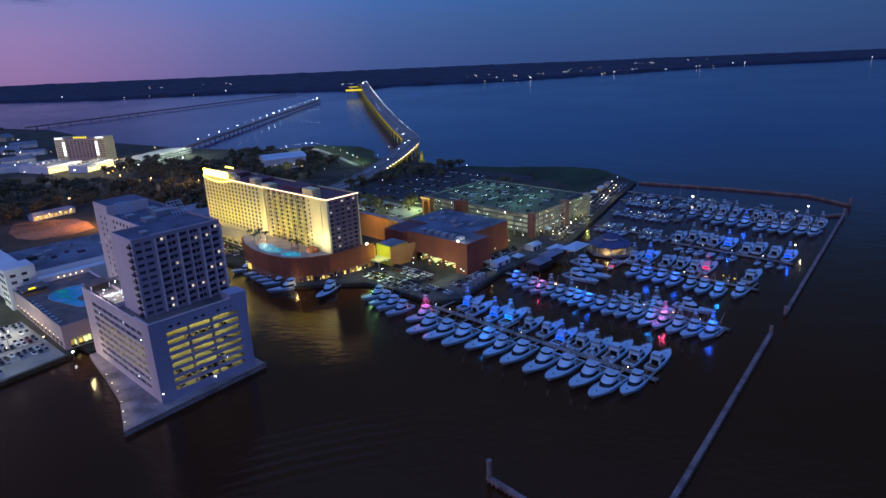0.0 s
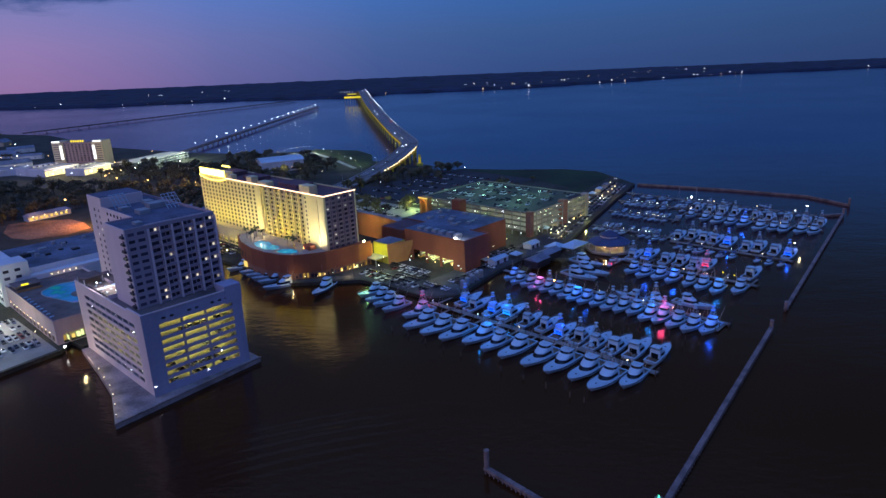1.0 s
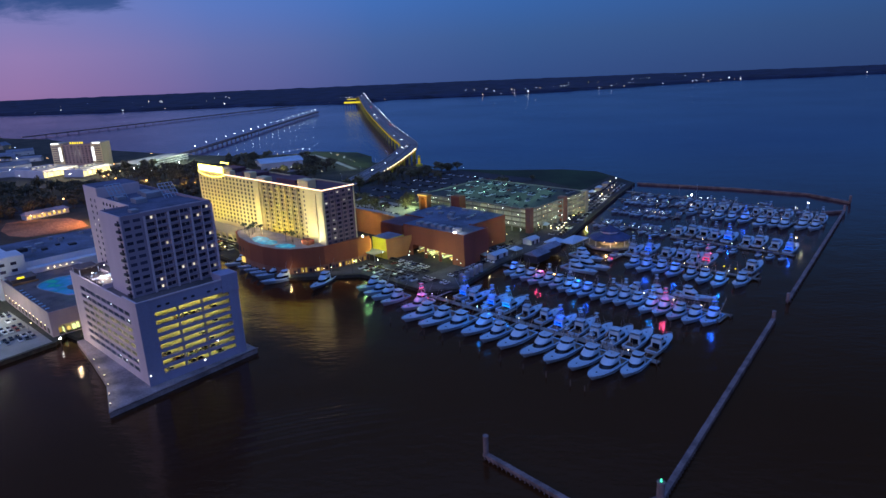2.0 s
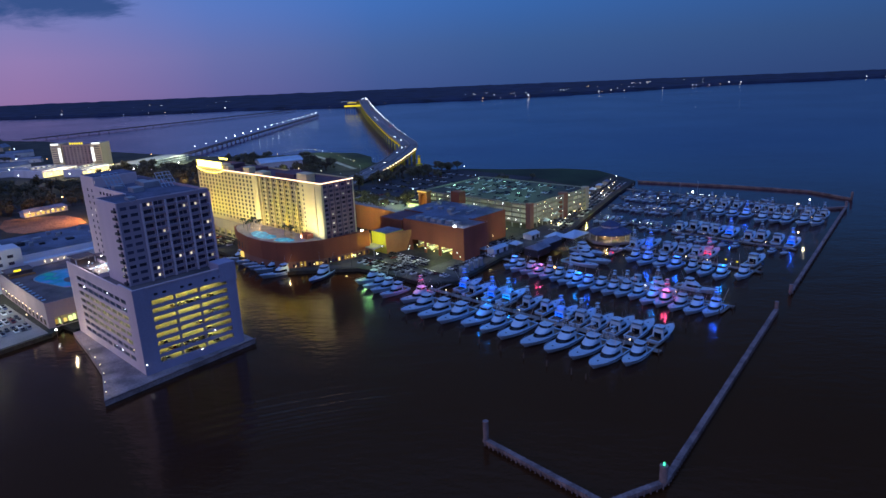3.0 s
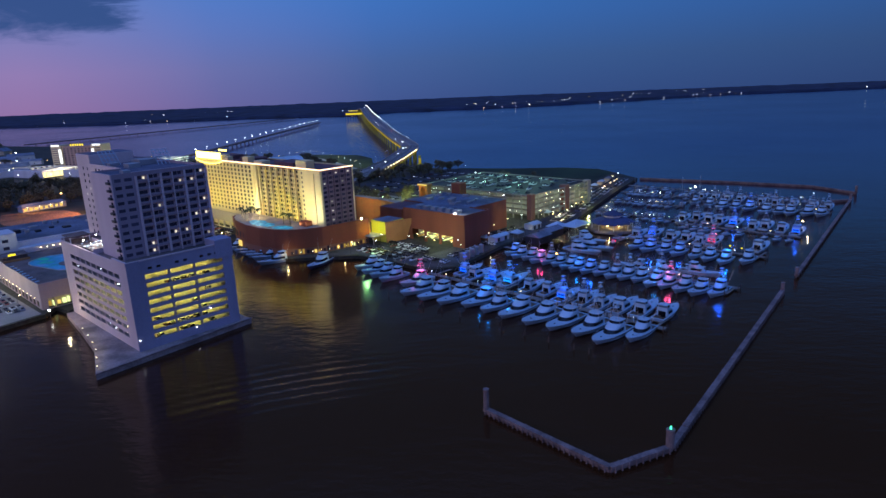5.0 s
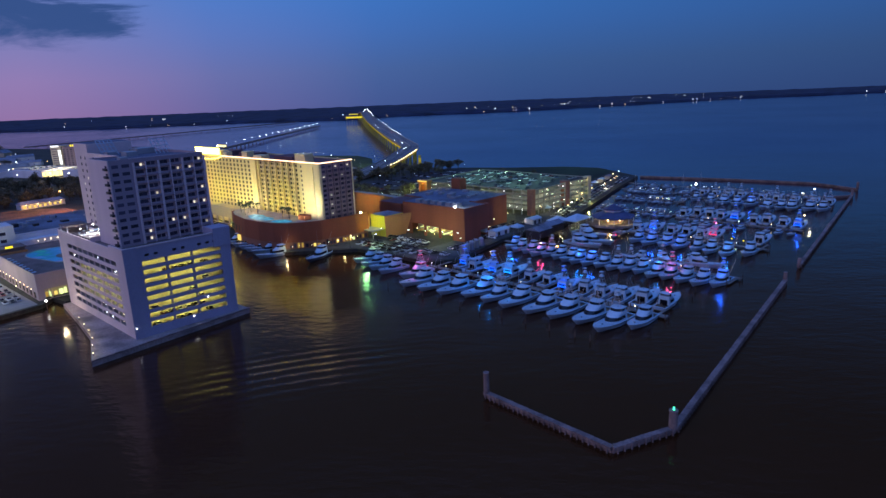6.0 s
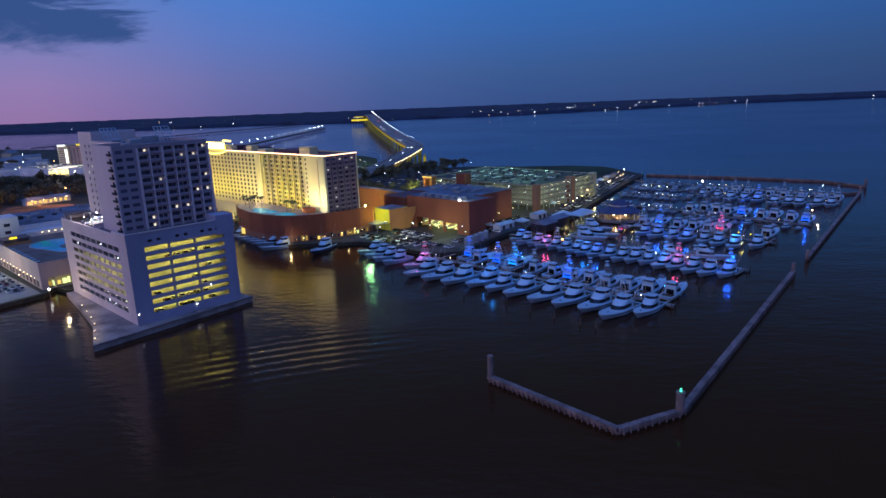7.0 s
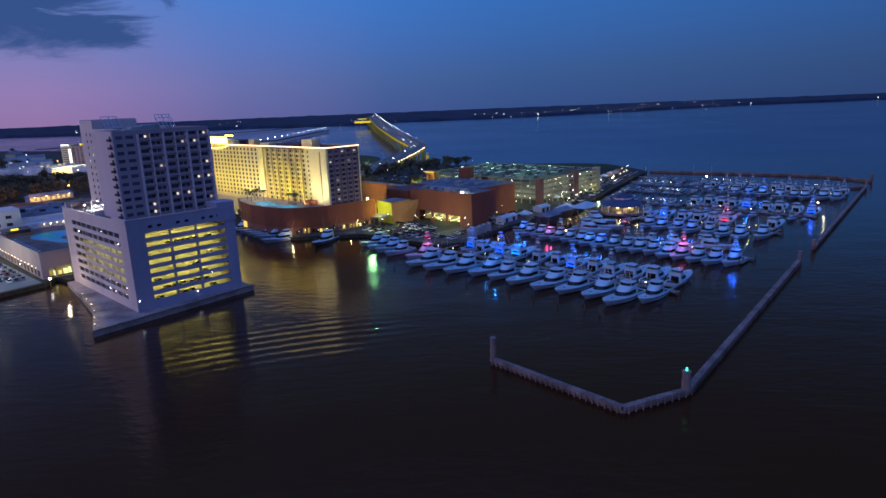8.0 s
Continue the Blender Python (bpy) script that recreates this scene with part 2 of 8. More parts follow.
def car_paint():
    """Each car its own colour: blacks, greys, white, a few reds and blues."""
    mt = bpy.data.materials.new("car_paint")
    nt, N, L = nodes_of(mt)
    oi = N.new("ShaderNodeObjectInfo")
    r = ramp(N, [(0.0, (0.015, 0.015, 0.018)), (0.24, (0.05, 0.05, 0.055)), (0.40, (0.30, 0.31, 0.33)), (0.58, (0.70, 0.71, 0.72)), (0.91, (0.20, 0.03, 0.03)), (0.96, (0.03, 0.05, 0.14))], "CONSTANT")
    L.new(oi.outputs["Random"], r.inputs[0])
    p = N.new("ShaderNodeBsdfPrincipled")
    p.inputs["Roughness"].default_value = 0.28
    p.inputs["Coat Weight"].default_value = 0.4
    L.new(r.outputs[0], p.inputs["Base Color"])
    out = N.new("ShaderNodeOutputMaterial")
    L.new(p.outputs[0], out.inputs[0])
    return mt


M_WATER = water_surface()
M_LAND = surface("grass_and_earth", (0.045, 0.046, 0.030), 0.95, vary=0.45, scale=0.12, fine=2.0, tint=(0.075, 0.062, 0.045), bump=0.4)
M_FIELD = surface("mown_grass", (0.022, 0.045, 0.015), 0.95, vary=0.35, scale=0.08, fine=3.0, bump=0.3)
M_CLAY = surface("red_clay", (0.36, 0.17, 0.085), 0.95, vary=0.55, scale=0.07, fine=2.0)
M_ASPHALT = surface("asphalt", (0.042, 0.042, 0.045), 0.9, vary=0.25, scale=0.2, fine=5.0)
M_CONCRETE = surface("pale_concrete", (0.36, 0.35, 0.34), 0.85, vary=0.18, scale=0.35, fine=4.0, bump=0.15)
M_OLDCON = surface("stained_concrete", (0.255, 0.180, 0.165), 0.9, vary=0.28, scale=0.7, fine=4.0, bump=0.3)
M_FORECOURT = surface("oil_stained_asphalt", (0.070, 0.072, 0.068), 0.9, vary=0.4, scale=0.35, fine=4.0)
M_QUAY = surface("brown_stained_paving", (0.37, 0.285, 0.26), 0.75, vary=0.3, scale=0.5, fine=4.0, bump=0.2)
M_TOWERROOF = surface("dark_gravel_roof", (0.105, 0.115, 0.17), 0.85, vary=0.3, scale=0.35, fine=3.0)
M_GARAGE = surface("brown_grey_precast", (0.27, 0.25, 0.215), 0.85, vary=0.15, scale=0.4, fine=4.0, streak=True)
M_ROADWAY = surface("worn_roadway", (0.21, 0.20, 0.19), 0.9, vary=0.2, scale=0.15, fine=4.0)
M_LOT = surface("worn_lot_paving", (0.27, 0.265, 0.255), 0.9, vary=0.2, scale=0.2, fine=4.0)
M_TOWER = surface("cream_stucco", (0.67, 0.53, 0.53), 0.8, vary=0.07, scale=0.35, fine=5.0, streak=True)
# blue skylight and shade of the tower's south-east fronts are put into these two
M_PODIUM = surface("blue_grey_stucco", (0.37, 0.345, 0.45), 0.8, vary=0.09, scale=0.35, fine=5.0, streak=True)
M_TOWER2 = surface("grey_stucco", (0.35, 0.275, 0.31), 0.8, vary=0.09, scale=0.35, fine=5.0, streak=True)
M_ROOF = surface("grey_roof_membrane", (0.20, 0.22, 0.27), 0.8, vary=0.25, scale=0.3, fine=3.0)
M_ROOFBLUE = surface("blue_grey_roof", (0.12, 0.145, 0.205), 0.7, vary=0.35, scale=0.25, fine=3.0)
M_MAROON = surface("maroon_roof", (0.14, 0.065, 0.075), 0.75, vary=0.2, scale=0.3, fine=3.0)
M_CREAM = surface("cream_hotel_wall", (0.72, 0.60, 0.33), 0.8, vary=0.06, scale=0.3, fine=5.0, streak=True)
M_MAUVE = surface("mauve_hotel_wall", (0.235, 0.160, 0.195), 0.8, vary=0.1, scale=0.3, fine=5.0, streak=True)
M_BRICKRED = surface("terracotta_stucco", (0.255, 0.076, 0.036), 0.85, vary=0.12, scale=0.3, fine=5.0, streak=True)
M_CLAYWALL = surface("muted_clay_stucco", (0.26, 0.12, 0.085), 0.85, vary=0.12, scale=0.3, fine=5.0, streak=True)
M_ORANGE = surface("ochre_stucco", (0.50, 0.23, 0.08), 0.85, vary=0.12, scale=0.3, fine=5.0, streak=True)
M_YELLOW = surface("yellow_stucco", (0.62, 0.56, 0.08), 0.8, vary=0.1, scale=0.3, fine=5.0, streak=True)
M_SAND = surface("sand_stucco", (0.50, 0.42, 0.30), 0.85, vary=0.1, scale=0.3, fine=5.0, streak=True)
M_WHITE = surface("white_painted_wall", (0.68, 0.68, 0.70), 0.75, vary=0.07, scale=0.3, fine=5.0, streak=True)
M_DECKTILE = surface("pool_deck_tiles", (0.46, 0.38, 0.28), 0.8, vary=0.15, scale=0.5, fine=4.0)
M_GLASS = glass_dark("curtained_window_glass", (0.062, 0.055, 0.085), 0.25)
M_HOTELGLASS = glass_dark("tinted_hotel_glass", (0.016, 0.015, 0.010), 0.3)
M_LITWIN = lit_windows("lit_room", (1.0, 0.90, 0.70), 1.5)
M_STEEL = surface("galvanised_steel", (0.42, 0.43, 0.45), 0.45, 0.6, vary=0.12)
M_DARKMETAL = surface("dark_metal", (0.05, 0.05, 0.055), 0.5, 0.5, vary=0.15)
M_BARK = surface("bark", (0.09, 0.065, 0.045), 0.95, vary=0.3, fine=14, bump=0.4)
M_LEAF = surface("leaves", (0.120, 0.102, 0.058), 0.75, vary=0.35, scale=1.2, fine=8, each=0.35, hue=0.05)
M_PALM = surface("palm_fronds", (0.055, 0.085, 0.028), 0.7, vary=0.3, scale=1.2, fine=8, each=0.25)
# the blue of the distance haze is put into this base colour
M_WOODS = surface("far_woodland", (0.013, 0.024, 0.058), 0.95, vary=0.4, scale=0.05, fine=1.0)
M_PLANK = surface("weathered_dock_planks", (0.25, 0.215, 0.18), 0.9, vary=0.25, scale=0.8, fine=8, bump=0.2, each=0.15)
M_PILE = surface("wet_timber_pile", (0.13, 0.095, 0.07), 0.9, vary=0.3, fine=10, bump=0.3, each=0.25)
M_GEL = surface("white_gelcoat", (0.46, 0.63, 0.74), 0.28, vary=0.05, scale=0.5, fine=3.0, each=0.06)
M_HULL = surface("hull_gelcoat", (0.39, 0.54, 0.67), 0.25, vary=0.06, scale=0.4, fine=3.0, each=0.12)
M_HULLBLUE = surface("navy_hull_paint", (0.05, 0.07, 0.14), 0.2, vary=0.06, scale=0.4, fine=3.0, each=0.2)
M_SMOKE = glass_dark("smoked_boat_glass", (0.006, 0.007, 0.010), 0.15)
M_TEAK = surface("teak_cockpit", (0.24, 0.15, 0.085), 0.7, vary=0.2, fine=12)
M_CANVAS = surface("blue_canvas", (0.06, 0.08, 0.16), 0.9, vary=0.15, each=0.3)
M_ALLOY = surface("polished_alloy", (0.62, 0.63, 0.66), 0.3, 0.8, vary=0.08)
M_CARPAINT = car_paint()
M_CARFLEET = fleet_paint()
M_RUBBER = surface("tyre_rubber", (0.02, 0.02, 0.02), 0.85, vary=0.2)
M_POOL = pool_glow("lit_pool_water", [(0.34, (0.01, 0.12, 0.20)), (0.46, (0.01, 0.25, 0.46)), (0.60, (0.03, 0.40, 0.60)), (0.70, (0.16, 0.62, 0.66))], 0.85, 0.30)
M_POOLLIT = pool_glow("coloured_pool_water", [(0.34, (0.0, 0.24, 0.24)), (0.44, (0.0, 0.10, 0.28)), (0.52, (0.01, 0.13, 0.46)), (0.62, (0.02, 0.17, 0.58)), (0.72, (0.26, 0.09, 0.56))], 0.62, 0.13)
M_DARKTILE = surface("dark_deck_tiles", (0.16, 0.12, 0.11), 0.8, vary=0.25, scale=0.5, fine=4.0)
G_WARM = glowing("warm_lamp", (1.0, 0.72, 0.36), 14)
G_WHITE = glowing("white_lamp", (0.92, 0.96, 1.0), 18)
G_SPAN = glowing("bridge_lamp", (0.90, 0.96, 1.0), 24)
G_FAR = glowing("far_lamp", (0.9, 0.93, 1.0), 5)
G_FARWARM = glowing("far_warm_lamp", (1.0, 0.7, 0.4), 4)
G_SHAFT = glowing("facade_wash", (0.92, 0.96, 1.0), 2.0)
G_CANOPY = glowing("canopy_front", (1.0, 0.80, 0.30), 2.4)
G_FLOOD = glowing("flood_lamp", (0.80, 1.0, 0.55), 22)
G_DECK = glowing("garage_deck_light", (0.88, 1.0, 0.55), 16)
G_SODIUM = glowing("sodium_lamp", (1.0, 0.46, 0.13), 14)
G_GREENW = glowing("mercury_lamp", (0.72, 1.0, 0.72), 12)
G_TUBE = glowing("garage_tube_light", (1.0, 0.88, 0.17), 14)
G_NEON = glowing("roofline_neon", (1.0, 0.66, 0.46), 3.2)
G_SIGN = glowing("hotel_sign_face", (1.0, 0.80, 0.14), 6.0)
G_SIGN2 = glowing("sign_letter_bar", (1.0, 0.93, 0.55), 9.0)
G_BARS = glowing("yellow_sign_bar", (1.0, 0.78, 0.03), 1.6)
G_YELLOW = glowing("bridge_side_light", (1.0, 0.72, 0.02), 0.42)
G_FENDER = glowing("fender_light", (1.0, 0.80, 0.05), 0.9)
G_BLUE = glowing("blue_led", (0.006, 0.10, 1.0), 2.0)
G_CYAN = glowing("cyan_led", (0.01, 0.24, 1.0), 2.0)
G_PINK = glowing("pink_led", (1.0, 0.06, 0.22), 1.4)
G_LOBBY = glowing("lobby_glow", (0.85, 1.0, 0.42), 1.3)
G_DIM = glowing("dim_shopfront", (1.0, 0.62, 0.14), 0.4)
G_GREEN = glowing("green_beacon", (0.08, 1.0, 0.55), 2.0)
G_RED = glowing("red_lamp", (1.0, 0.08, 0.05), 6)
G_SHOP = glowing("lit_shopfront", (1.0, 0.70, 0.18), 1.1)


# ---------------------------------------------------------------- mesh tools
class Geo:
    """Collects vertices and faces of one part."""

    def __init__(self):
        self.v, self.f = [], []

    def add(self, verts, faces):
        n = len(self.v)
        self.v += [tuple(p) for p in verts]
        self.f += [tuple(n + k for k in f) for f in faces]
        return self

    def box(self, x0, x1, y0, y1, z0, z1):
        v = [(x0, y0, z0), (x1, y0, z0), (x1, y1, z0), (x0, y1, z0), (x0, y0, z1), (x1, y0, z1), (x1, y1, z1), (x0, y1, z1)]
        return self.add(v, [(3, 2, 1, 0), (4, 5, 6, 7), (0, 1, 5, 4), (1, 2, 6, 5), (2, 3, 7, 6), (3, 0, 4, 7)])

    def slab(self, x0, x1, y0, y1, z0, z1, c):
        """A box whose upper edges are cut back by c."""
        v = [(x0, y0, z0), (x1, y0, z0), (x1, y1, z0), (x0, y1, z0), (x0, y0, z1 - c), (x1, y0, z1 - c), (x1, y1, z1 - c), (x0, y1, z1 - c),
             (x0 + c, y0 + c, z1), (x1 - c, y0 + c, z1), (x1 - c, y1 - c, z1), (x0 + c, y1 - c, z1)]
        f = [(3, 2, 1, 0), (8, 9, 10, 11)]
        for a in range(4):
            b = (a + 1) % 4
            f += [(a, b, 4 + b, 4 + a), (4 + a, 4 + b, 8 + b, 8 + a)]
        return self.add(v, f)

    def prism(self, pts, z0, z1):
        n = len(pts)
        area = sum(pts[k][0] * pts[(k + 1) % n][1] - pts[(k + 1) % n][0] * pts[k][1] for k in range(n))
        if area < 0:
            pts = pts[::-1]
        v = [(x, y, z0) for x, y in pts] + [(x, y, z1) for x, y in pts]
        return self.add(v, [tuple(range(n - 1, -1, -1)), tuple(range(n, 2 * n))] + [(k, (k + 1) % n, n + (k + 1) % n, n + k) for k in range(n)])

    def rod(self, p, q, r0, r1=None, n=6):
        p, q = Vector(p), Vector(q)
        r1 = r0 if r1 is None else r1
        z = (q - p).normalized()
        x = z.orthogonal().normalized()
        y = z.cross(x)
        ring = [(math.cos(2 * math.pi * k / n), math.sin(2 * math.pi * k / n)) for k in range(n)]
        v = [p + (x * c + y * s) * r0 for c, s in ring] + [q + (x * c + y * s) * r1 for c, s in ring]
        return self.add(v, [tuple(range(n - 1, -1, -1)), tuple(range(n, 2 * n))] + [(k, (k + 1) % n, n + (k + 1) % n, n + k) for k in range(n)])

    def ball(self, p, r, n=8, m=5, flat=1.0):
        v, f = [(p[0], p[1], p[2] - r * flat)], []
        for i in range(1, m):
            a = math.pi * i / m - math.pi / 2
            for k in range(n):
                b = 2 * math.pi * k / n
                v.append((p[0] + r * math.cos(a) * math.cos(b), p[1] + r * math.cos(a) * math.sin(b), p[2] + r * math.sin(a) * flat))
        v.append((p[0], p[1], p[2] + r * flat))
        for k in range(n):
            f.append((0, 1 + (k + 1) % n, 1 + k))
            f.append((len(v) - 1, len(v) - 1 - n + k, len(v) - 1 - n + (k + 1) % n))
            for i in range(m - 2):
                a, b = 1 + i * n + k, 1 + i * n + (k + 1) % n
                f.append((a, b, b + n, a + n))
        return self.add(v, f)

    def loft(self, rings, closed=True, caps=True):
        n, base, f = len(rings[0]), 0, []
        v = [p for r in rings for p in r]
        for i in range(len(rings) - 1):
            for k in range(n if closed else n - 1):
                a, b = i * n + k, i * n + (k + 1) % n
                f.append((a, b, b + n, a + n))
        if caps:
            f += [tuple(range(n - 1, -1, -1)), tuple(range(len(v) - n, len(v)))]
        return self.add(v, f)

    def mesh(self, name, material, smooth=False):
        me = bpy.data.meshes.new(name)
        me.from_pydata(self.v, [], self.f)
        me.materials.append(material)
        if smooth:
            me.polygons.foreach_set("use_smooth", [True] * len(me.polygons))
        me.update()
        return me


def part(name, geo, material, parent, label="", at=None, smooth=False):
    """One mesh under a thing or a part. geo: a Geo, or a mesh that alike pieces share."""
    ob = new(name, geo.mesh(name, material, smooth) if isinstance(geo, Geo) else geo)
    ob.parent = parent
    if at is not None:
        ob.matrix_basis = at
    if label:
        tagged(ob, label)
    return ob


def thing(name, m, label, category, group="", kind=""):
    """An Empty at a thing's base, to carry its parts."""
    ob = new(name)
    ob.empty_display_size = 0.5
    ob.matrix_basis = m
    return tagged(ob, label, category, group, kind)


def solid(name, geo, material, m, label, category, group="", kind="", smooth=False):
    """A thing of one mesh."""
    ob = new(name, geo.mesh(name, material, smooth))
    ob.matrix_basis = m
    return tagged(ob, label, category, group, kind)


def at(x, y, z, rz=0.0):
    return pose(x, y, z, 0, 0, rz)


rnd = random.Random(7)


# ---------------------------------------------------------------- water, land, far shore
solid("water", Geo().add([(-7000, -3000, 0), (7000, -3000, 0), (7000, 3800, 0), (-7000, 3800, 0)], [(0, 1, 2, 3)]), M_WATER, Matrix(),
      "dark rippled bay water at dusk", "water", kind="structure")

SHORE_UV = [(-400, 310), (46, 333), (77, 338), (84, 346), (86, 334), (135, 334), (135, 430), (203, 430), (203, 329), (221, 311), (235, 297), (238, 276), (238, 240),
            (252, 231), (301, 240), (330, 240), (363, 234), (421, 251), (529, 281), (590, 296), (614, 333), (632, 364), (625, 404), (590, 458), (567, 512)]
SHORE_XY = [(-18, 748), (-62, 800), (-134, 858), (-230, 968), (-330, 962), (-442, 1006), (-625, 1116), (-904, 1379), (-1300, 1560), (-2500, 1800), (-2500, 200), (-900, -150)]
solid("ground", Geo().prism([xy(u, v) for u, v in SHORE_UV] + SHORE_XY, -4, 2.0), M_LAND, Matrix(),
      "dark grassy and paved low-lying peninsula ground", "ground", kind="structure")


def sheet(name, pts, z, material, label, category, uv=True, thick=0.12):
    pts = [xy(*p) for p in pts] if uv else pts
    return solid(name, Geo().prism(pts, z - thick, z), material, Matrix(), label, category, kind="structure")


sheet("quay", [(67.6, 244.2), (135.5, 251), (135.5, 333), (84, 330), (80.5, 300), (76.5, 272)], 2.1, M_QUAY, "brownish concrete quay apron round the tower", "quay", thick=5)
solid("quay_kerb", Geo().prism([xy(*p) for p in [(67.2, 243.7), (135.9, 250.6), (135.9, 251.4), (67.6, 244.5)]], 2.1, 2.5), M_OLDCON, Matrix(),
      "stained concrete kerb along the quay edge", "kerb", kind="structure")
sheet("car_park_west", [(-120, 331), (46, 335), (76, 340), (74, 408), (-120, 404)], 2.12, M_LOT, "pale worn car park beside the water", "car park")
sheet("car_park_forecourt", [(206, 331), (222, 313), (236, 299), (239, 277), (239, 243), (252, 233), (300, 242), (330, 242), (360, 236), (366, 262), (258, 262), (258, 318), (233, 318), (233, 312)],
      2.12, M_FORECOURT, "dark asphalt forecourt with parked cars", "car park")
sheet("car_park_north", [(395, 395), (560, 395), (560, 520), (395, 520)], 2.14, M_ASPHALT, "dark asphalt car park with rows of cars", "car park")
sheet("car_park_garden", [(300, 388), (392, 392), (392, 480), (300, 480)], 2.13, M_LOT, "lit paved parking court with planted strips", "car park")
sheet("promenade", [(362, 236), (421, 254), (529, 284), (588, 298), (586, 316), (522, 302), (410, 270), (360, 262)], 2.16, M_ASPHALT, "dark waterfront drive along the marina", "road")
sheet("cove_car_park", [(138, 338), (203, 432), (203, 470), (138, 470)], 2.12, M_ASPHALT, "asphalt car park at the head of the cove", "car park")
sheet("north_field", [(420, 300), (612, 336), (628, 364), (622, 402), (587, 455), (565, 508), (560, 396), (540, 340)], 2.2, M_FIELD, "dark mown grass field behind the garage", "field")
sheet("ball_field", [(-361, 496), (-336, 508), (-328, 530), (-345, 550), (-368, 566), (-400, 562), (-417, 552), (-400, 521), (-380, 503)], 2.3, M_CLAY, "red clay ball field under orange floodlights", "field", uv=False)
sheet("road_west", [(-520, 560), (-200, 690), (-200, 702), (-525, 575)], 2.25, M_ASPHALT, "dark street between trees", "road", uv=False)
sheet("road_palace", [(-620, 760), (-300, 690), (-180, 640), (-182, 652), (-300, 704), (-620, 776)], 2.27, M_ASPHALT, "dark avenue with street lamps", "road", uv=False)

FAR = [(-4300, 2600), (-3300, 2560), (-1829, 2500), (-1560, 2440), (-1375, 2402), (-1103, 2417), (-856, 2448), (-621, 2370), (-368, 2333), (-266, 2480), (164, 2501), (626, 2672),
       (1185, 2950), (1536, 2939), (1844, 2984), (2700, 3130), (4200, 3400)]
far_back = lambda x: float(np.interp(x, (-4300, 0, 1600, 4200), (4150, 4200, 4020, 3820)))
far_edge = lambda x: float(np.interp(x, [p[0] for p in FAR], [p[1] for p in FAR]))
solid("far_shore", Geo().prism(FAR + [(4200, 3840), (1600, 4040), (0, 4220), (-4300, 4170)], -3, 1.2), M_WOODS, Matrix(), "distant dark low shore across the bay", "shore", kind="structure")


def far_woods():
    r, g = random.Random(3), Geo()
    nx, ny = 330, 26
    rows = []
    for j in range(ny):
        row = []
        for i in range(nx):
            x = -4280 + 8460 * i / (nx - 1)
            y0 = far_edge(x) + 8
            y = y0 + (far_back(x) - y0) * (j / (ny - 1)) ** 1.3
            z = 1.5 if j == 0 else 7.5 + 3.4 * noise.noise((x * 0.012, y * 0.02, 1)) + 2.2 * r.random() + 1.2 * j / ny
            row.append((x + r.uniform(-8, 8) * (j > 0), y, z))
        rows.append(row)
    g.loft(rows, closed=False, caps=False)
    return g


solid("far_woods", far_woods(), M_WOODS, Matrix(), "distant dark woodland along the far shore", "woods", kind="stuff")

# lamps of the far shore, strung along the water's edge and inland
g = Geo()
gw = Geo()
r = random.Random(12)
for k in range(44):
    x = r.uniform(-1900, 2500)
    y = far_edge(x) + (r.uniform(5, 25) if r.random() < 0.7 else r.uniform(100, 700))
    z = 11 if y > far_edge(x) + 50 else 5
    (g if r.random() < 0.55 else gw).ball((x, y, z), r.choice((0.5, 0.6, 0.8, 1.1)), 6, 4)
for x, y, s in ((250, 2530, 3.4), (1195, 3010, 3.2), (-925, 2520, 2.8), (600, 2690, 2.4), (1240, 2990, 2.6), (980, 2850, 2.6), (1000, 2860, 2.0), (1800, 3010, 3.0), (-1250, 2520, 3.6), (-1600, 2560, 2.6)):
    gw.ball((x, y, 9), s * 0.5, 6, 4)
for x0, n, d in ((60, 5, 260), (250, 4, 120), (420, 6, 180), (560, 4, 420), (700, 5, 60), (880, 9, 500), (1180, 4, 620), (1500, 6, 20), (1900, 7, 15), (-420, 6, 200), (-1400, 4, 500), (-1150, 4, 620)):
    for k in range(n):
        x = x0 + r.uniform(-70, 70)
        (gw if r.random() < 0.85 else g).ball((x, far_edge(x) + d * r.uniform(0.8, 1.2), 13 if d > 50 else 5), r.choice((0.4, 0.5, 0.7, 1.0)), 6, 4)
solid("far_shore_lamps_warm", g, G_FARWARM, Matrix(), "tiny warm lamps of houses along the far shore", "lights", kind="stuff")
solid("far_shore_lamps_white", gw, G_FAR, Matrix(), "tiny white lamps along the far shore", "lights", kind="stuff")


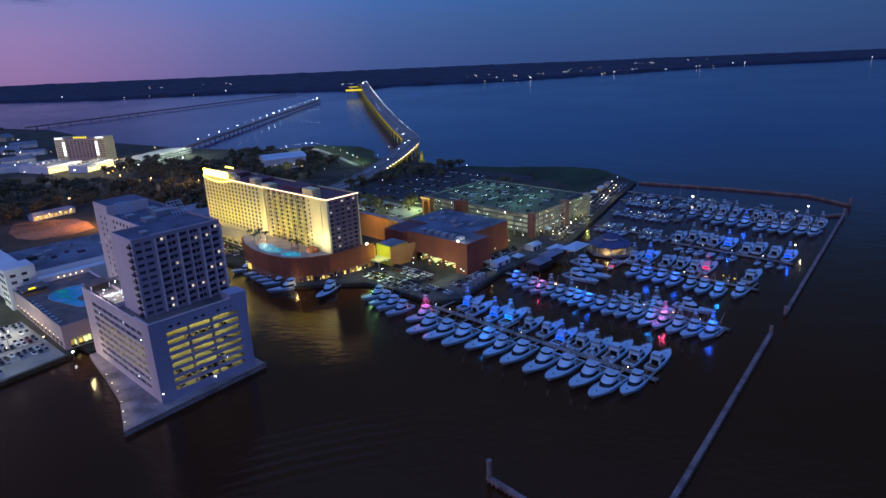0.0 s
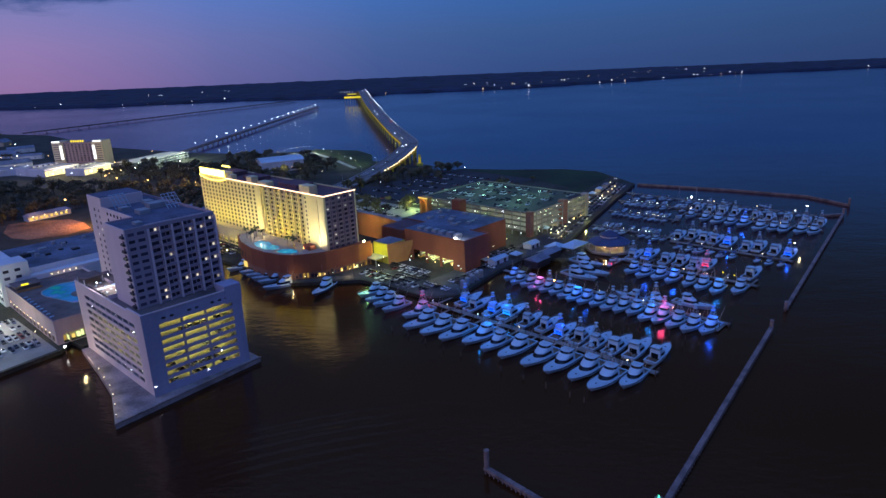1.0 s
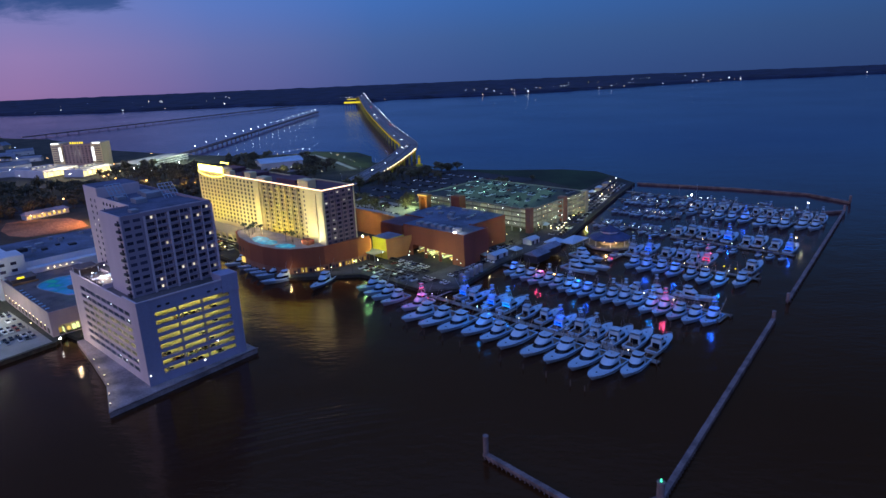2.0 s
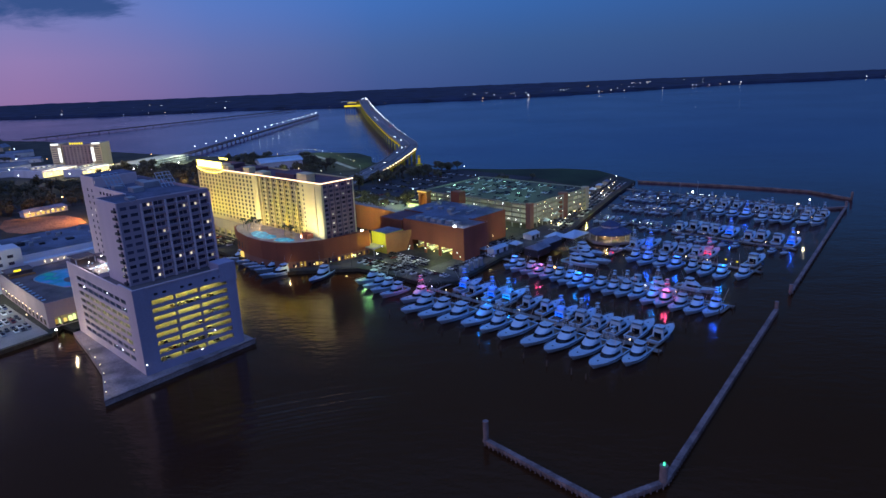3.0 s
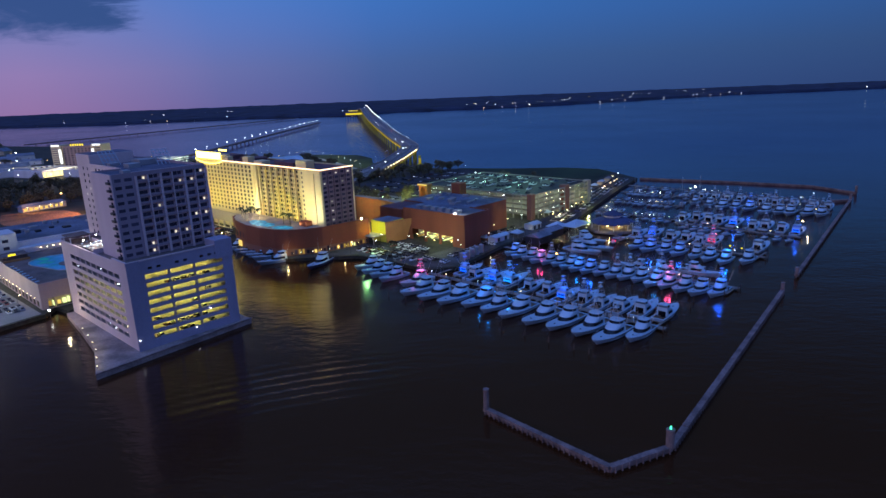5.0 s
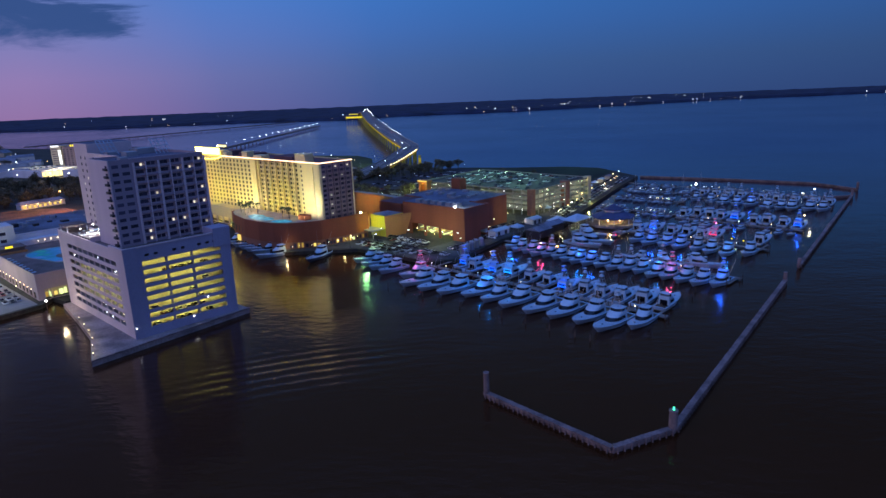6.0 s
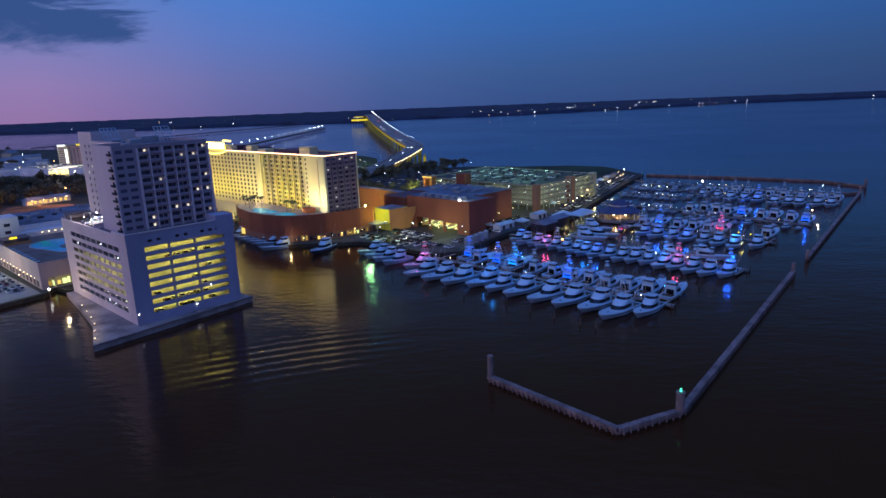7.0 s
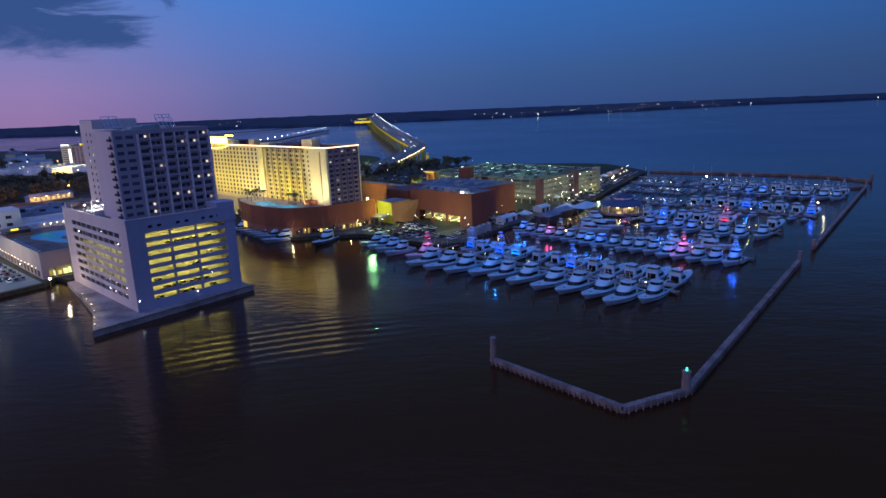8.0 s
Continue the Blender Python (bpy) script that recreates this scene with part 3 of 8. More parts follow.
# ---------------------------------------------------------------- breakwater
def breakwater():
    runs = [("a", [(139.0, 118.1), (135.5, 72.7), (154.8, 64.8), (311.5, 82)]), ("b", [(339.5, 84), (566, 108)]), ("c", [(566, 108), (552, 120)]), ("d", [(601, 111), (619, 148), (612, 209), (593, 295)])]
    pile = Geo().rod((0, 0, -4), (0, 0, 1.9), 0.28, 0.24, 7).mesh("pile", M_OLDCON)
    for _, pts in runs:
        b = thing("breakwater", Matrix(), "weathered concrete breakwater wall on close-set piles", "breakwater", "marina breakwater", "structure")
        for (u0, v0), (u1, v1) in zip(pts, pts[1:]):
            p, q = Vector(xy(u0, v0)), Vector(xy(u1, v1))
            d = (q - p).normalized()
            s = Vector((-d.y, d.x))
            n = max(1, round((q - p).length / 6.0))
            for k in range(n):
                a, c = p + (q - p) * (k / n) + d * 0.04, p + (q - p) * ((k + 1) / n) - d * 0.04
                w = 0.88
                corners = [a - s * w, c - s * w, c + s * w, a + s * w]
                top = 2.0 + rnd.uniform(-0.06, 0.06)
                part("cap_slab", Geo().prism([tuple(x) for x in corners], 1.0, top), M_OLDCON, b)
                corners = [a - s * 0.35, c - s * 0.35, c + s * 0.35, a + s * 0.35]
                part("wall_panel", Geo().prism([tuple(x) for x in corners], -3, 1.3), M_OLDCON, b)
                for m in ((0.17, 0.5, 0.83) if pts[0][0] < 150 else (0.5,)):
                    for side in (-1, 1):
                        x = a + (c - a) * m + s * side * 0.84
                        part("pile", pile, None, b, at=at(x.x, x.y, rnd.uniform(-0.15, 0.15)))


breakwater()


def beacon_post(u, v, h, r, light):
    x, y = xy(u, v)
    t = thing("beacon_post", at(x, y, 1.8), "round concrete beacon post on the breakwater end", "beacon", "breakwater beacons")
    part("post", Geo().rod((0, 0, 0), (0, 0, h), r, r * 0.94, 12).rod((0, 0, h), (0, 0, h + 0.25), r * 1.08, r, 12), M_OLDCON, t)
    if light:
        part("lamp_head", Geo().rod((0, 0, h + 0.25), (0, 0, h + 0.7), 0.35, 0.25, 8).ball((0, 0, h + 0.9), 0.30, 8, 5), light, t, "small green marker lamp")


beacon_post(139.1, 117.5, 6.4, 0.95, None)
beacon_post(154.4, 65.0, 5.0, 1.2, G_GREEN)
beacon_post(311, 82, 3.4, 0.9, None)
beacon_post(340, 84, 3.4, 0.9, None)
beacon_post(566, 108, 3.8, 1.0, None)
beacon_post(601, 111.5, 5.0, 1.0, None)


# ---------------------------------------------------------------- bridges
def high_bridge():
    """Road bridge that curves off the land, bends at the shore, climbs over the channel and crosses the bay."""
    b = thing("bay_bridge", Matrix(), "long concrete highway bridge, yellow-lit piers, lamps along its deck", "bridge")
    right = [(-150, 600, 2.4), (-132, 637, 3.4), (-114, 671, 5), (-98, 710, 7.5), (-87, 746, 9.8), (-76, 788, 12.8), (-66.5, 838, 16.2), (-63, 872, 17.8), (-66, 912, 18.6), (-92, 1015, 19.6),
             (-150, 1285, 21.6), (-216, 1600, 25), (-262, 1840, 30), (-300, 2044, 34), (-318, 2140, 33), (-345, 2260, 24), (-366, 2370, 12)]
    pts = [Vector(p) for p in right]
    # smooth the line
    for _ in range(2):
        out = [pts[0]]
        for p, q in zip(pts, pts[1:]):
            out += [p * 0.75 + q * 0.25, p * 0.25 + q * 0.75]
        pts = out + [pts[-1]]
    wide = 24.0
    up = lambda h: Vector((0, 0, h))
    line = []
    for k, p in enumerate(pts):
        d = (pts[min(k + 1, len(pts) - 1)] - pts[max(k - 1, 0)])
        d.z = 0
        d.normalize()
        line.append((p, Vector((-d.y, d.x, 0)), d))
    deck, road = Geo(), Geo()
    deck.loft([[p, p + s * wide, p + s * wide - up(2.2), p - up(2.2)] for p, s, d in line])
    road.loft([[p + s * 0.8 + up(0.05), p + s * (wide - 0.8) + up(0.05)] for p, s, d in line], closed=False, caps=False)
    part("deck", deck, M_OLDCON, b)
    part("roadway", road, M_ROADWAY, b, "worn grey roadway")
    for off in (0.0, wide * 0.5 - 0.3, wide - 0.45):
        g = Geo().loft([[p + s * off, p + s * (off + 0.45), p + s * (off + 0.4) + up(1.1), p + s * (off + 0.05) + up(1.1)] for p, s, d in line])
        part("parapet", g, M_CONCRETE, b)
    for f in (0.17, 0.33, 0.67, 0.83):
        g = Geo().loft([[p + s * (wide * f) + up(0.1), p + s * (wide * f + 0.14) + up(0.1)] for p, s, d in line], closed=False, caps=False)
        part("lane_line", g, M_WHITE, b)
    # glowing strip in place of the yellow light washing deck side and piers
    g = Geo().loft([[p + s * (wide - 0.4) - up(2.4), p + s * (wide - 0.15) - up(2.4), p + s * (wide - 0.15) - up(3.2 + 1.6 * min(1, (2150 - p.y) / 900)), p + s * (wide - 0.4) - up(3.2 + 1.6 * min(1, (2150 - p.y) / 900))] for p, s, d in line if 858 < p.y < 2120])
    part("side_light", g, G_YELLOW, b, "glowing yellow strip in place of light on the deck side")
    run, nextp, nextl, nexte = 0.0, 30.0, 40.0, 60.0
    for (p, s, d), (q, _, _) in zip(line, line[1:]):
        seg = (q - p).length
        while nextp < run + seg:
            m = p.lerp(q, (nextp - run) / seg)
            if m.z > 6:
                g = Geo()
                for off in (4, wide - 4):
                    c = m + s * off
                    g.rod((c.x, c.y, -3), (c.x, c.y, m.z - 3.6), 1.1, 1.0, 8)
                a, e = m + s * 1.0, m + s * (wide - 1.0)
                g.loft([[x + d * 1.0 - up(3.8), x - d * 1.0 - up(3.8), x - d * 1.0 - up(2.2), x + d * 1.0 - up(2.2)] for x in (a, e)])
                # past the ramp, the yellow wash on the piers is put into their colour
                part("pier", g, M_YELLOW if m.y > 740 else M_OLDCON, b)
            nextp += 42.0 if m.y > 860 else 24.0
        # lamp standards: on the median over the bay, along the outer parapet on the ramp
        while nextl < run + seg:
            m = p.lerp(q, (nextl - run) / seg)
            c = m + s * (wide * float(np.interp(m.y, (930, 1100, 1500), (0.34, 0.30, 0.04))) if m.y > 930 else wide - 0.25)
            pole = part("lamp_post", Geo().rod(c, c + up(8), 0.14, 0.09, 6).rod(c + up(8), c + s * 1.6 + up(8.3), 0.08, 0.07, 5), M_STEEL, b)
            part("lamp_head", Geo().ball(c + s * 1.6 + up(8.25), 0.12 + m.y / 7500, 6, 4, 0.6), G_SPAN if m.y > 930 else G_FAR, pole)
            nextl += 30.0 if m.y > 930 else 44.0
        while nexte < run + seg:
            m = p.lerp(q, (nexte - run) / seg)
            if 725 < m.y < 856:
                part("edge_lamp", Geo().ball(m - s * 0.25 + up(0.6), 0.48, 6, 4), G_WARM, b, "warm lamp on the ramp's outer parapet")
                c = m - s * 0.3
                # glowing rod in place of yellow light under the ramp
                part("edge_panel", Geo().rod(c - up(2.4) - d * 1.5, c - up(2.4) + d * 1.5, 0.5, 0.5, 5), G_YELLOW, b, "glowing yellow rod for light under the ramp")
            nexte += 9.0
        run += seg
    x, y = -58, 812
    # its yellow light is put into the colour and into glowing slabs
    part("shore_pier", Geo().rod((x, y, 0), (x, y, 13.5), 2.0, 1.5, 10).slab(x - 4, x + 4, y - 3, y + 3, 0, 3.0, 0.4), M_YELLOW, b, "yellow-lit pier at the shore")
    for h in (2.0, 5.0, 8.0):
        part("pier_light", Geo().slab(x - 1.4, x + 1.4, y - 2.6, y - 2.1, h, h + 2.4, 0.1), G_YELLOW, b, "glowing slab for yellow light on the pier")
    # lit fender platform at the channel
    f = thing("bridge_fender", at(-318, 2040, 0), "yellow-lit timber fender at the bridge's channel", "fender")
    part("platform", Geo().slab(-52, 0, -8, 4, 18, 21, 0.3), M_YELLOW, f)
    part("light_strip", Geo().slab(-52, 0, -8.6, -8.1, 17, 22, 0.1), G_FENDER, f, "bright yellow light strip")
    part("upper_strip", Geo().slab(-42, -14, -3, -2.6, 28, 30, 0.1), G_FENDER, f, "bright yellow light strip")
    part("upper_platform", Geo().slab(-42, -14, -2.6, 3, 27.6, 28.4, 0.1), M_YELLOW, f)
    for k in range(7):
        part("leg", Geo().rod((-50 + 8.0 * k, -6, -3), (-50 + 8.0 * k, -6, 18), 0.8, 0.7, 6), M_OLDCON, f)
    for k in range(3):
        part("post", Geo().rod((-40 + 12.0 * k, 0, 21), (-40 + 12.0 * k, 0, 27.6), 0.5, 0.5, 6), M_OLDCON, f)
    return line, wide


BRIDGE_LINE, BRIDGE_WIDE = high_bridge()


def long_pier(name, p, q, z, wide, step, label, lamps):
    """A low causeway on bents, straight across the water."""
    b = thing(name, Matrix(), label, "bridge")
    p, q = Vector((*p, z)), Vector((*q, z))
    d = (q - p).normalized()
    s = Vector((-d.y, d.x, 0))
    part("deck", Geo().loft([[x, x + s * wide, x + s * wide - Vector((0, 0, 1.2)), x - Vector((0, 0, 1.2))] for x in (p, q)]), M_OLDCON, b)
    for off in (0, wide - 0.3):
        part("parapet", Geo().loft([[x + s * off, x + s * (off + 0.3), x + s * (off + 0.3) + Vector((0, 0, 1)), x + s * off + Vector((0, 0, 1))] for x in (p, q)]), M_OLDCON, b)
    n = int((q - p).length / step)
    for k in range(1, n):
        c = p.lerp(q, k / n)
        g = Geo()
        for off in (0.8, wide - 0.8):
            g.rod((*(c + s * off).xy, -3), (*(c + s * off).xy, z - 1.2), 0.6, 0.6, 6)
        part("bent", g, M_OLDCON, b)
        if lamps and k % 2 == 0:
            pole = part("lamp_post", Geo().rod(c + s * 0.2, c + s * 0.2 + Vector((0, 0, 8)), 0.15, 0.1, 5), M_STEEL, b)
            part("lamp_head", Geo().ball(c + s * 0.2 + Vector((0, 0, 8.2)), 0.30 + c.y / 4400, 6, 4, 0.8), G_SPAN, pole)


long_pier("fishing_pier_bridge", (-436, 985), (-415, 1873), 5.5, 9, 22, "old low road bridge, now a lamp-lit fishing pier", True)
long_pier("rail_bridge", (-990, 1425), (-578, 2260), 4.5, 6, 26, "low dark railway trestle across the bay", False)


# ---------------------------------------------------------------- building pieces
def pane_mesh(w, h, material, deep=0.18):
    """A window: frame round a pane set back, facing -y, centred on x, sill at z = 0."""
    return Geo().box(-w / 2, w / 2, -0.03, deep, 0, h).mesh("window", material)


PANES = {}


def window(parent, x, y, z, w, h, rz, lit=False, name="window"):
    key = (w, h, lit)
    if key not in PANES:
        PANES[key] = pane_mesh(w * (0.5 if lit else 1), h * (0.7 if lit else 1), M_LITWIN if lit else M_GLASS)
    return part(name, PANES[key], None, parent, at=at(x, y, z, rz))


def facade(g, axis, fixed, thick, a0, a1, z0, z1, holes):
    """A wall in the plane axis = fixed (thickness inward), from a0 to a1, with rectangular holes (a, b, za, zb) in it."""
    cuts = sorted({a0, a1, *[h[0] for h in holes], *[h[1] for h in holes]})
    lv = sorted({z0, z1, *[h[2] for h in holes], *[h[3] for h in holes]})
    for zl, zh in zip(lv, lv[1:]):
        start = None
        for c0, c1 in zip(cuts, cuts[1:]):
            m, n = (c0 + c1) / 2, (zl + zh) / 2
            hole = any(h[0] < m < h[1] and h[2] < n < h[3] for h in holes)
            if not hole and start is None:
                start = c0
            if hole and start is not None:
                wall_box(g, axis, fixed, thick, start, c0, zl, zh)
                start = None
        if start is not None:
            wall_box(g, axis, fixed, thick, start, cuts[-1], zl, zh)
    return g


def wall_box(g, axis, fixed, thick, a, b, z0, z1):
    lo, hi = min(fixed, fixed + thick), max(fixed, fixed + thick)
    if axis == "x":
        g.box(lo, hi, a, b, z0, z1)
    else:
        g.box(a, b, lo, hi, z0, z1)


# ---------------------------------------------------------------- waterfront tower on its parking podium
TOWER = site(87.3, 253.0)        # its south corner on the quay


def parking_podium():
    t = thing("parking_podium", TOWER @ at(0, 0, 2.1), "pale stucco parking podium, open garage decks lit yellow", "parking garage")
    top, U1, V1 = 36.0, 44.0, 77.0
    lv = [2.6 + 3.55 * k for k in range(9)]
    # south-east front: three bays of open decks
    holes = []
    for k in range(8):
        for a, b in ((6.5, 16.2), (16.6, 26.8), (27.2, 39.3)):
            holes.append((a, b, lv[k] + 1.0, lv[k] + 3.0))
    for a in (8, 11.5, 19, 22.5, 29.5, 33.0, 36):
        holes.append((a, a + 1.6, 32.2, 33.2))
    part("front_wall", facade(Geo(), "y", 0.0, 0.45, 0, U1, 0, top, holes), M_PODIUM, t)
    # south-west side: long decks
    holes = []
    for k in range(8):
        for j in range(9):
            a = 9 + j * 6.4
            holes.append((a, a + 5.9, lv[k] + 0.95, lv[k] + 2.9))
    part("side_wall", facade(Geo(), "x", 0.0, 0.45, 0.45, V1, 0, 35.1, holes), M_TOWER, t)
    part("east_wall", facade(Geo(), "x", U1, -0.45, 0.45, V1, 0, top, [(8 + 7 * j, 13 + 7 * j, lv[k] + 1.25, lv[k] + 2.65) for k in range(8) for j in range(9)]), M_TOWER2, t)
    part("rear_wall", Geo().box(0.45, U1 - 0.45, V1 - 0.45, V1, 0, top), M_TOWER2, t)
    for k in range(9):
        part("deck_slab", Geo().box(0.46, U1 - 0.46, 0.46, V1 - 0.46, lv[k] - 0.35, lv[k]), M_CONCRETE, t)
    part("bay_back_wall", facade(Geo(), "y", 12.6, 0.3, 5.8, 40.5, 2.6, 31.0, [(14.5, 17.5, lv[k] + 0.02, lv[k] + 2.3) for k in (0, 2, 5)] + [(30, 33.5, lv[k] + 0.02, lv[k] + 2.4) for k in (1, 4)]), M_CONCRETE, t)
    part("core_wall", Geo().box(12, 14.0, 17, 62, 0, 32).box(14, 34, 34, 36, 0, 32), M_CONCRETE, t)
    for k in range(8):
        for v in (7.2, 10.6):
            part("tube_light", Geo().box(7, 39.3, v, v + 0.35, lv[k] + 3.02, lv[k] + 3.16), G_TUBE, t)
        if k in (2, 3, 4, 5):
            part("tube_light", Geo().box(5, 5.5, 10, 64, lv[k] + 3.02, lv[k] + 3.16), G_TUBE, t)
    for k in range(8):
        for u in (16.35, 26.95):
            part("column", Geo().box(u - 0.3, u + 0.3, 0.8, 1.5, lv[k], lv[k] + 3.2), M_CONCRETE, t)
    rw = random.Random(40)
    for _ in range(26):
        k = rw.choice((0, 1, 1, 6, 7))
        part("bay_lamp", Geo().ball((0.9, 9.6 + 6.4 * rw.randrange(9) + rw.uniform(0, 4.8), lv[k] + rw.uniform(1.2, 2.6)), rw.uniform(0.09, 0.17), 6, 4), rw.choice((G_WHITE, G_WARM)), t)
    part("roof_deck", Geo().box(0.46, U1 - 0.46, 0.46, V1 - 0.46, 34.2, 34.6), M_DARKTILE, t, "brown tiled roof terrace")
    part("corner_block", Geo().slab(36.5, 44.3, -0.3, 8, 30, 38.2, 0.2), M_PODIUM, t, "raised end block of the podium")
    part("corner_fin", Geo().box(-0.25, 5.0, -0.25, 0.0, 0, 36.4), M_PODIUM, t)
    part("coping", Geo().box(-0.2, U1 + 0.2, -0.22, 0.6, top, top + 0.5).box(-0.2, 0.6, 0.6, 14, 35.1, top + 0.5).box(-0.15, 0.55, 14, V1, 35.1, 35.35).box(U1 - 0.6, U1 + 0.2, 0.6, V1, top, top + 0.5), M_TOWER, t)
    # terrace: bar roof, white sail canopy, lamps
    part("terrace_roof", Geo().slab(0.7, 10, 66, 76.4, 37.4, 37.8, 0.1), M_DARKTILE, t, "flat dark terrace roof")
    for x, y in ((1.2, 66.6), (9.4, 66.6), (1.2, 75.8), (9.4, 75.8)):
        part("roof_post", Geo().box(x - 0.2, x + 0.2, y - 0.2, y + 0.2, 34.6, 37.4), M_WHITE, t)
    part("terrace_wall", Geo().box(0.7, 15, 36.0, 36.4, 34.6, 36.6).box(10, 10.3, 56, 66, 34.6, 36.0), M_TOWER, t)
    for x, y, z in ((0.6, -0.4, 4.6), (24.0, -0.3, 3.0), (31.0, -0.3, 9.6)):
        part("wall_lamp", Geo().ball((x, y, z), 0.15, 7, 5), G_WHITE, t)
    for k in range(8):
        x, y = 3.6 + 3.0 * (k % 2), 38.5 + 3.4 * k
        part("terrace_table", Geo().rod((x, y, 34.6), (x, y, 35.3), 0.08, 0.08, 5).rod((x, y, 35.3), (x, y, 35.36), 0.6, 0.6, 8), M_GEL, t)
    part("terrace_walk", Geo().box(0.9, 12, 54.0, 56.5, 34.6, 34.68).box(9.5, 12, 36.6, 54.0, 34.6, 34.68), M_WHITE, t, "pale lit walkway")
    for k in range(7):
        part("planter", Geo().slab(1.4, 2.2, 39 + 3.6 * k, 41.4 + 3.6 * k, 34.6, 35.3, 0.06), M_DARKTILE, t)
    return t


parking_podium()
for u, v in ((4, 58), (9, 50), (6, 40), (12, 66), (3.5, 47)):
    t = thing("terrace_lamp", TOWER @ at(u, v, 36.7), "white globe lamp on the roof terrace", "lamp", "terrace lamps")
    part("post", Geo().rod((0, 0, 0), (0, 0, 2.1), 0.07, 0.05, 5), M_DARKMETAL, t)
    part("globe", Geo().ball((0, 0, 2.35), 0.22, 8, 5), G_WHITE, t)
sail = thing("sail_canopy", TOWER @ at(8, 45, 36.7), "white four-pointed sail canopy on the roof terrace", "canopy")
part("sail", Geo().add([(-7, 0, 2.4), (-1, -1, 3.6), (0, -6.5, 2.2), (1, -1, 3.6), (7, 0, 2.4), (1, 1, 3.6), (0, 6.5, 2.2), (-1, 1, 3.6)], [(0, 1, 7), (2, 3, 1), (4, 5, 3), (6, 7, 5), (1, 3, 5, 7)]), M_GEL, sail)
for x, y in ((-7, 0), (7, 0), (0, -6.5), (0, 6.5)):
    part("mast", Geo().rod((x, y, 0), (x, y, 2.6), 0.09, 0.07, 6), M_STEEL, sail)
lamp("terrace_light", "POINT", TOWER @ Vector((6, 52, 41.5)), 5000, (1.0, 0.95, 0.88), 1.0)


def waterfront_tower():
    t = thing("waterfront_tower", TOWER @ at(0, 0, 36.7), "pale mauve stucco hotel tower with balcony bays, few lit rooms", "hotel tower")
    H, n = 34.6, 11
    st = H / (n + 0.45)
    U0, U1, V0, VM, V1, UR = 4.0, 43.0, 12.5, 34.0, 87.0, 16.0
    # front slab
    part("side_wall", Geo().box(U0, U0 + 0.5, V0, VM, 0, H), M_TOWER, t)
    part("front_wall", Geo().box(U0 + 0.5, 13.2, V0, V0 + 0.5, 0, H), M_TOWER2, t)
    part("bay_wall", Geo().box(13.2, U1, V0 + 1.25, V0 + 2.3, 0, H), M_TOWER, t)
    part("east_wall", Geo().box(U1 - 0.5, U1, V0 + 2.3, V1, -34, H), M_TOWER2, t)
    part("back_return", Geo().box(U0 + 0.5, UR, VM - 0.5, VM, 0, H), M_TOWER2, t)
    # rear slab
    part("rear_side_wall", Geo().box(UR, UR + 0.5, VM, V1, 0, H), M_TOWER, t)
    part("rear_side_base", Geo().box(UR, UR + 0.5, 77.1, V1, -34.4, -0.01), M_TOWER, t)
    part("rear_wall", Geo().box(UR + 0.5, U1 - 0.5, V1 - 0.5, V1, -34.4, H), M_TOWER, t)
    part("front_roof", Geo().box(U0 + 0.5, U1 - 0.5, V0 + 2.3, VM - 0.5, H - 1.3, H - 0.9), M_TOWERROOF, t)
    part("rear_roof", Geo().box(UR + 0.5, U1 - 0.5, VM - 0.5, V1 - 0.5, H - 1.6, H - 1.2), M_TOWERROOF, t)
    part("parapet", Geo().box(13.2, U1, V0, V0 + 1.9, H - 1.6, H), M_TOWER2, t)
    # plant floor and its end wall stand above the rear roof
    part("plant_storey", Geo().slab(UR + 0.01, 36, 70, V1 - 0.01, H - 1.2, H + 4.0, 0.15), M_TOWER, t)
    part("plant_roof", Geo().box(UR + 0.4, 35.6, 70.4, V1 - 0.4, H + 4.0, H + 4.15), M_TOWERROOF, t)
    for x0, x1, y0, y1, h in ((22, 27, 40, 46, 2.0), (30, 38, 48, 54, 2.6), (20, 24, 56, 60, 1.6), (33, 37, 60, 66, 1.8), (12, 15, 20, 24, 1.5)):
        part("roof_unit", Geo().slab(x0, x1, y0, y1, H - 1.25, H - 1.2 + h, 0.12), M_STEEL, t)
    # steel frames on the roof
    for u, v in ((20, 62), (36, 42)):
        bars = [((u + k * 1.7, v, H - 1.2), (u + k * 1.7 - 1.5, v + 3, H + 5.4), 0.13) for k in range(5)]
        for z in (0.5, 2.3, 4.0, 5.4):
            f = (z + 1.2) / 6.6
            bars.append(((u - 1.5 * f, v + 3 * f, H + z), (u + 6.8 - 1.5 * f, v + 3 * f, H + z), 0.18))
        for k in range(3):
            bars.append(((u + k * 3.2 - 1.5, v + 3, H + 5.4), (u + k * 3.2 + 2, v + 8, H - 1.2), 0.11))
        for p, q, w in bars:
            part("sign_frame_bar", Geo().rod(p, q, w, w, 4), M_GEL, t, "pale steel bar of an open sign frame")
    # balcony bays: fins, slabs, rails, doors
    bays = [13.2 + 5.0 * k for k in range(6)] + [U1 - 0.4]
    for k, u in enumerate(bays):
        part("fin", Geo().box(u, u + (0.9 if k % 2 == 0 else 0.45), V0 - 0.35, V0 + 1.9, 0, H - 1.6), M_TOWER, t)
    slab = Geo().box(0, 4.5, -0.1, 1.9, -0.12, 0.12).mesh("balcony_slab", M_TOWER2)
    rail = Geo().box(0, 4.5, -0.12, -0.02, 0.12, 0.95).mesh("balcony_rail", M_TOWER2)
    r = random.Random(21)
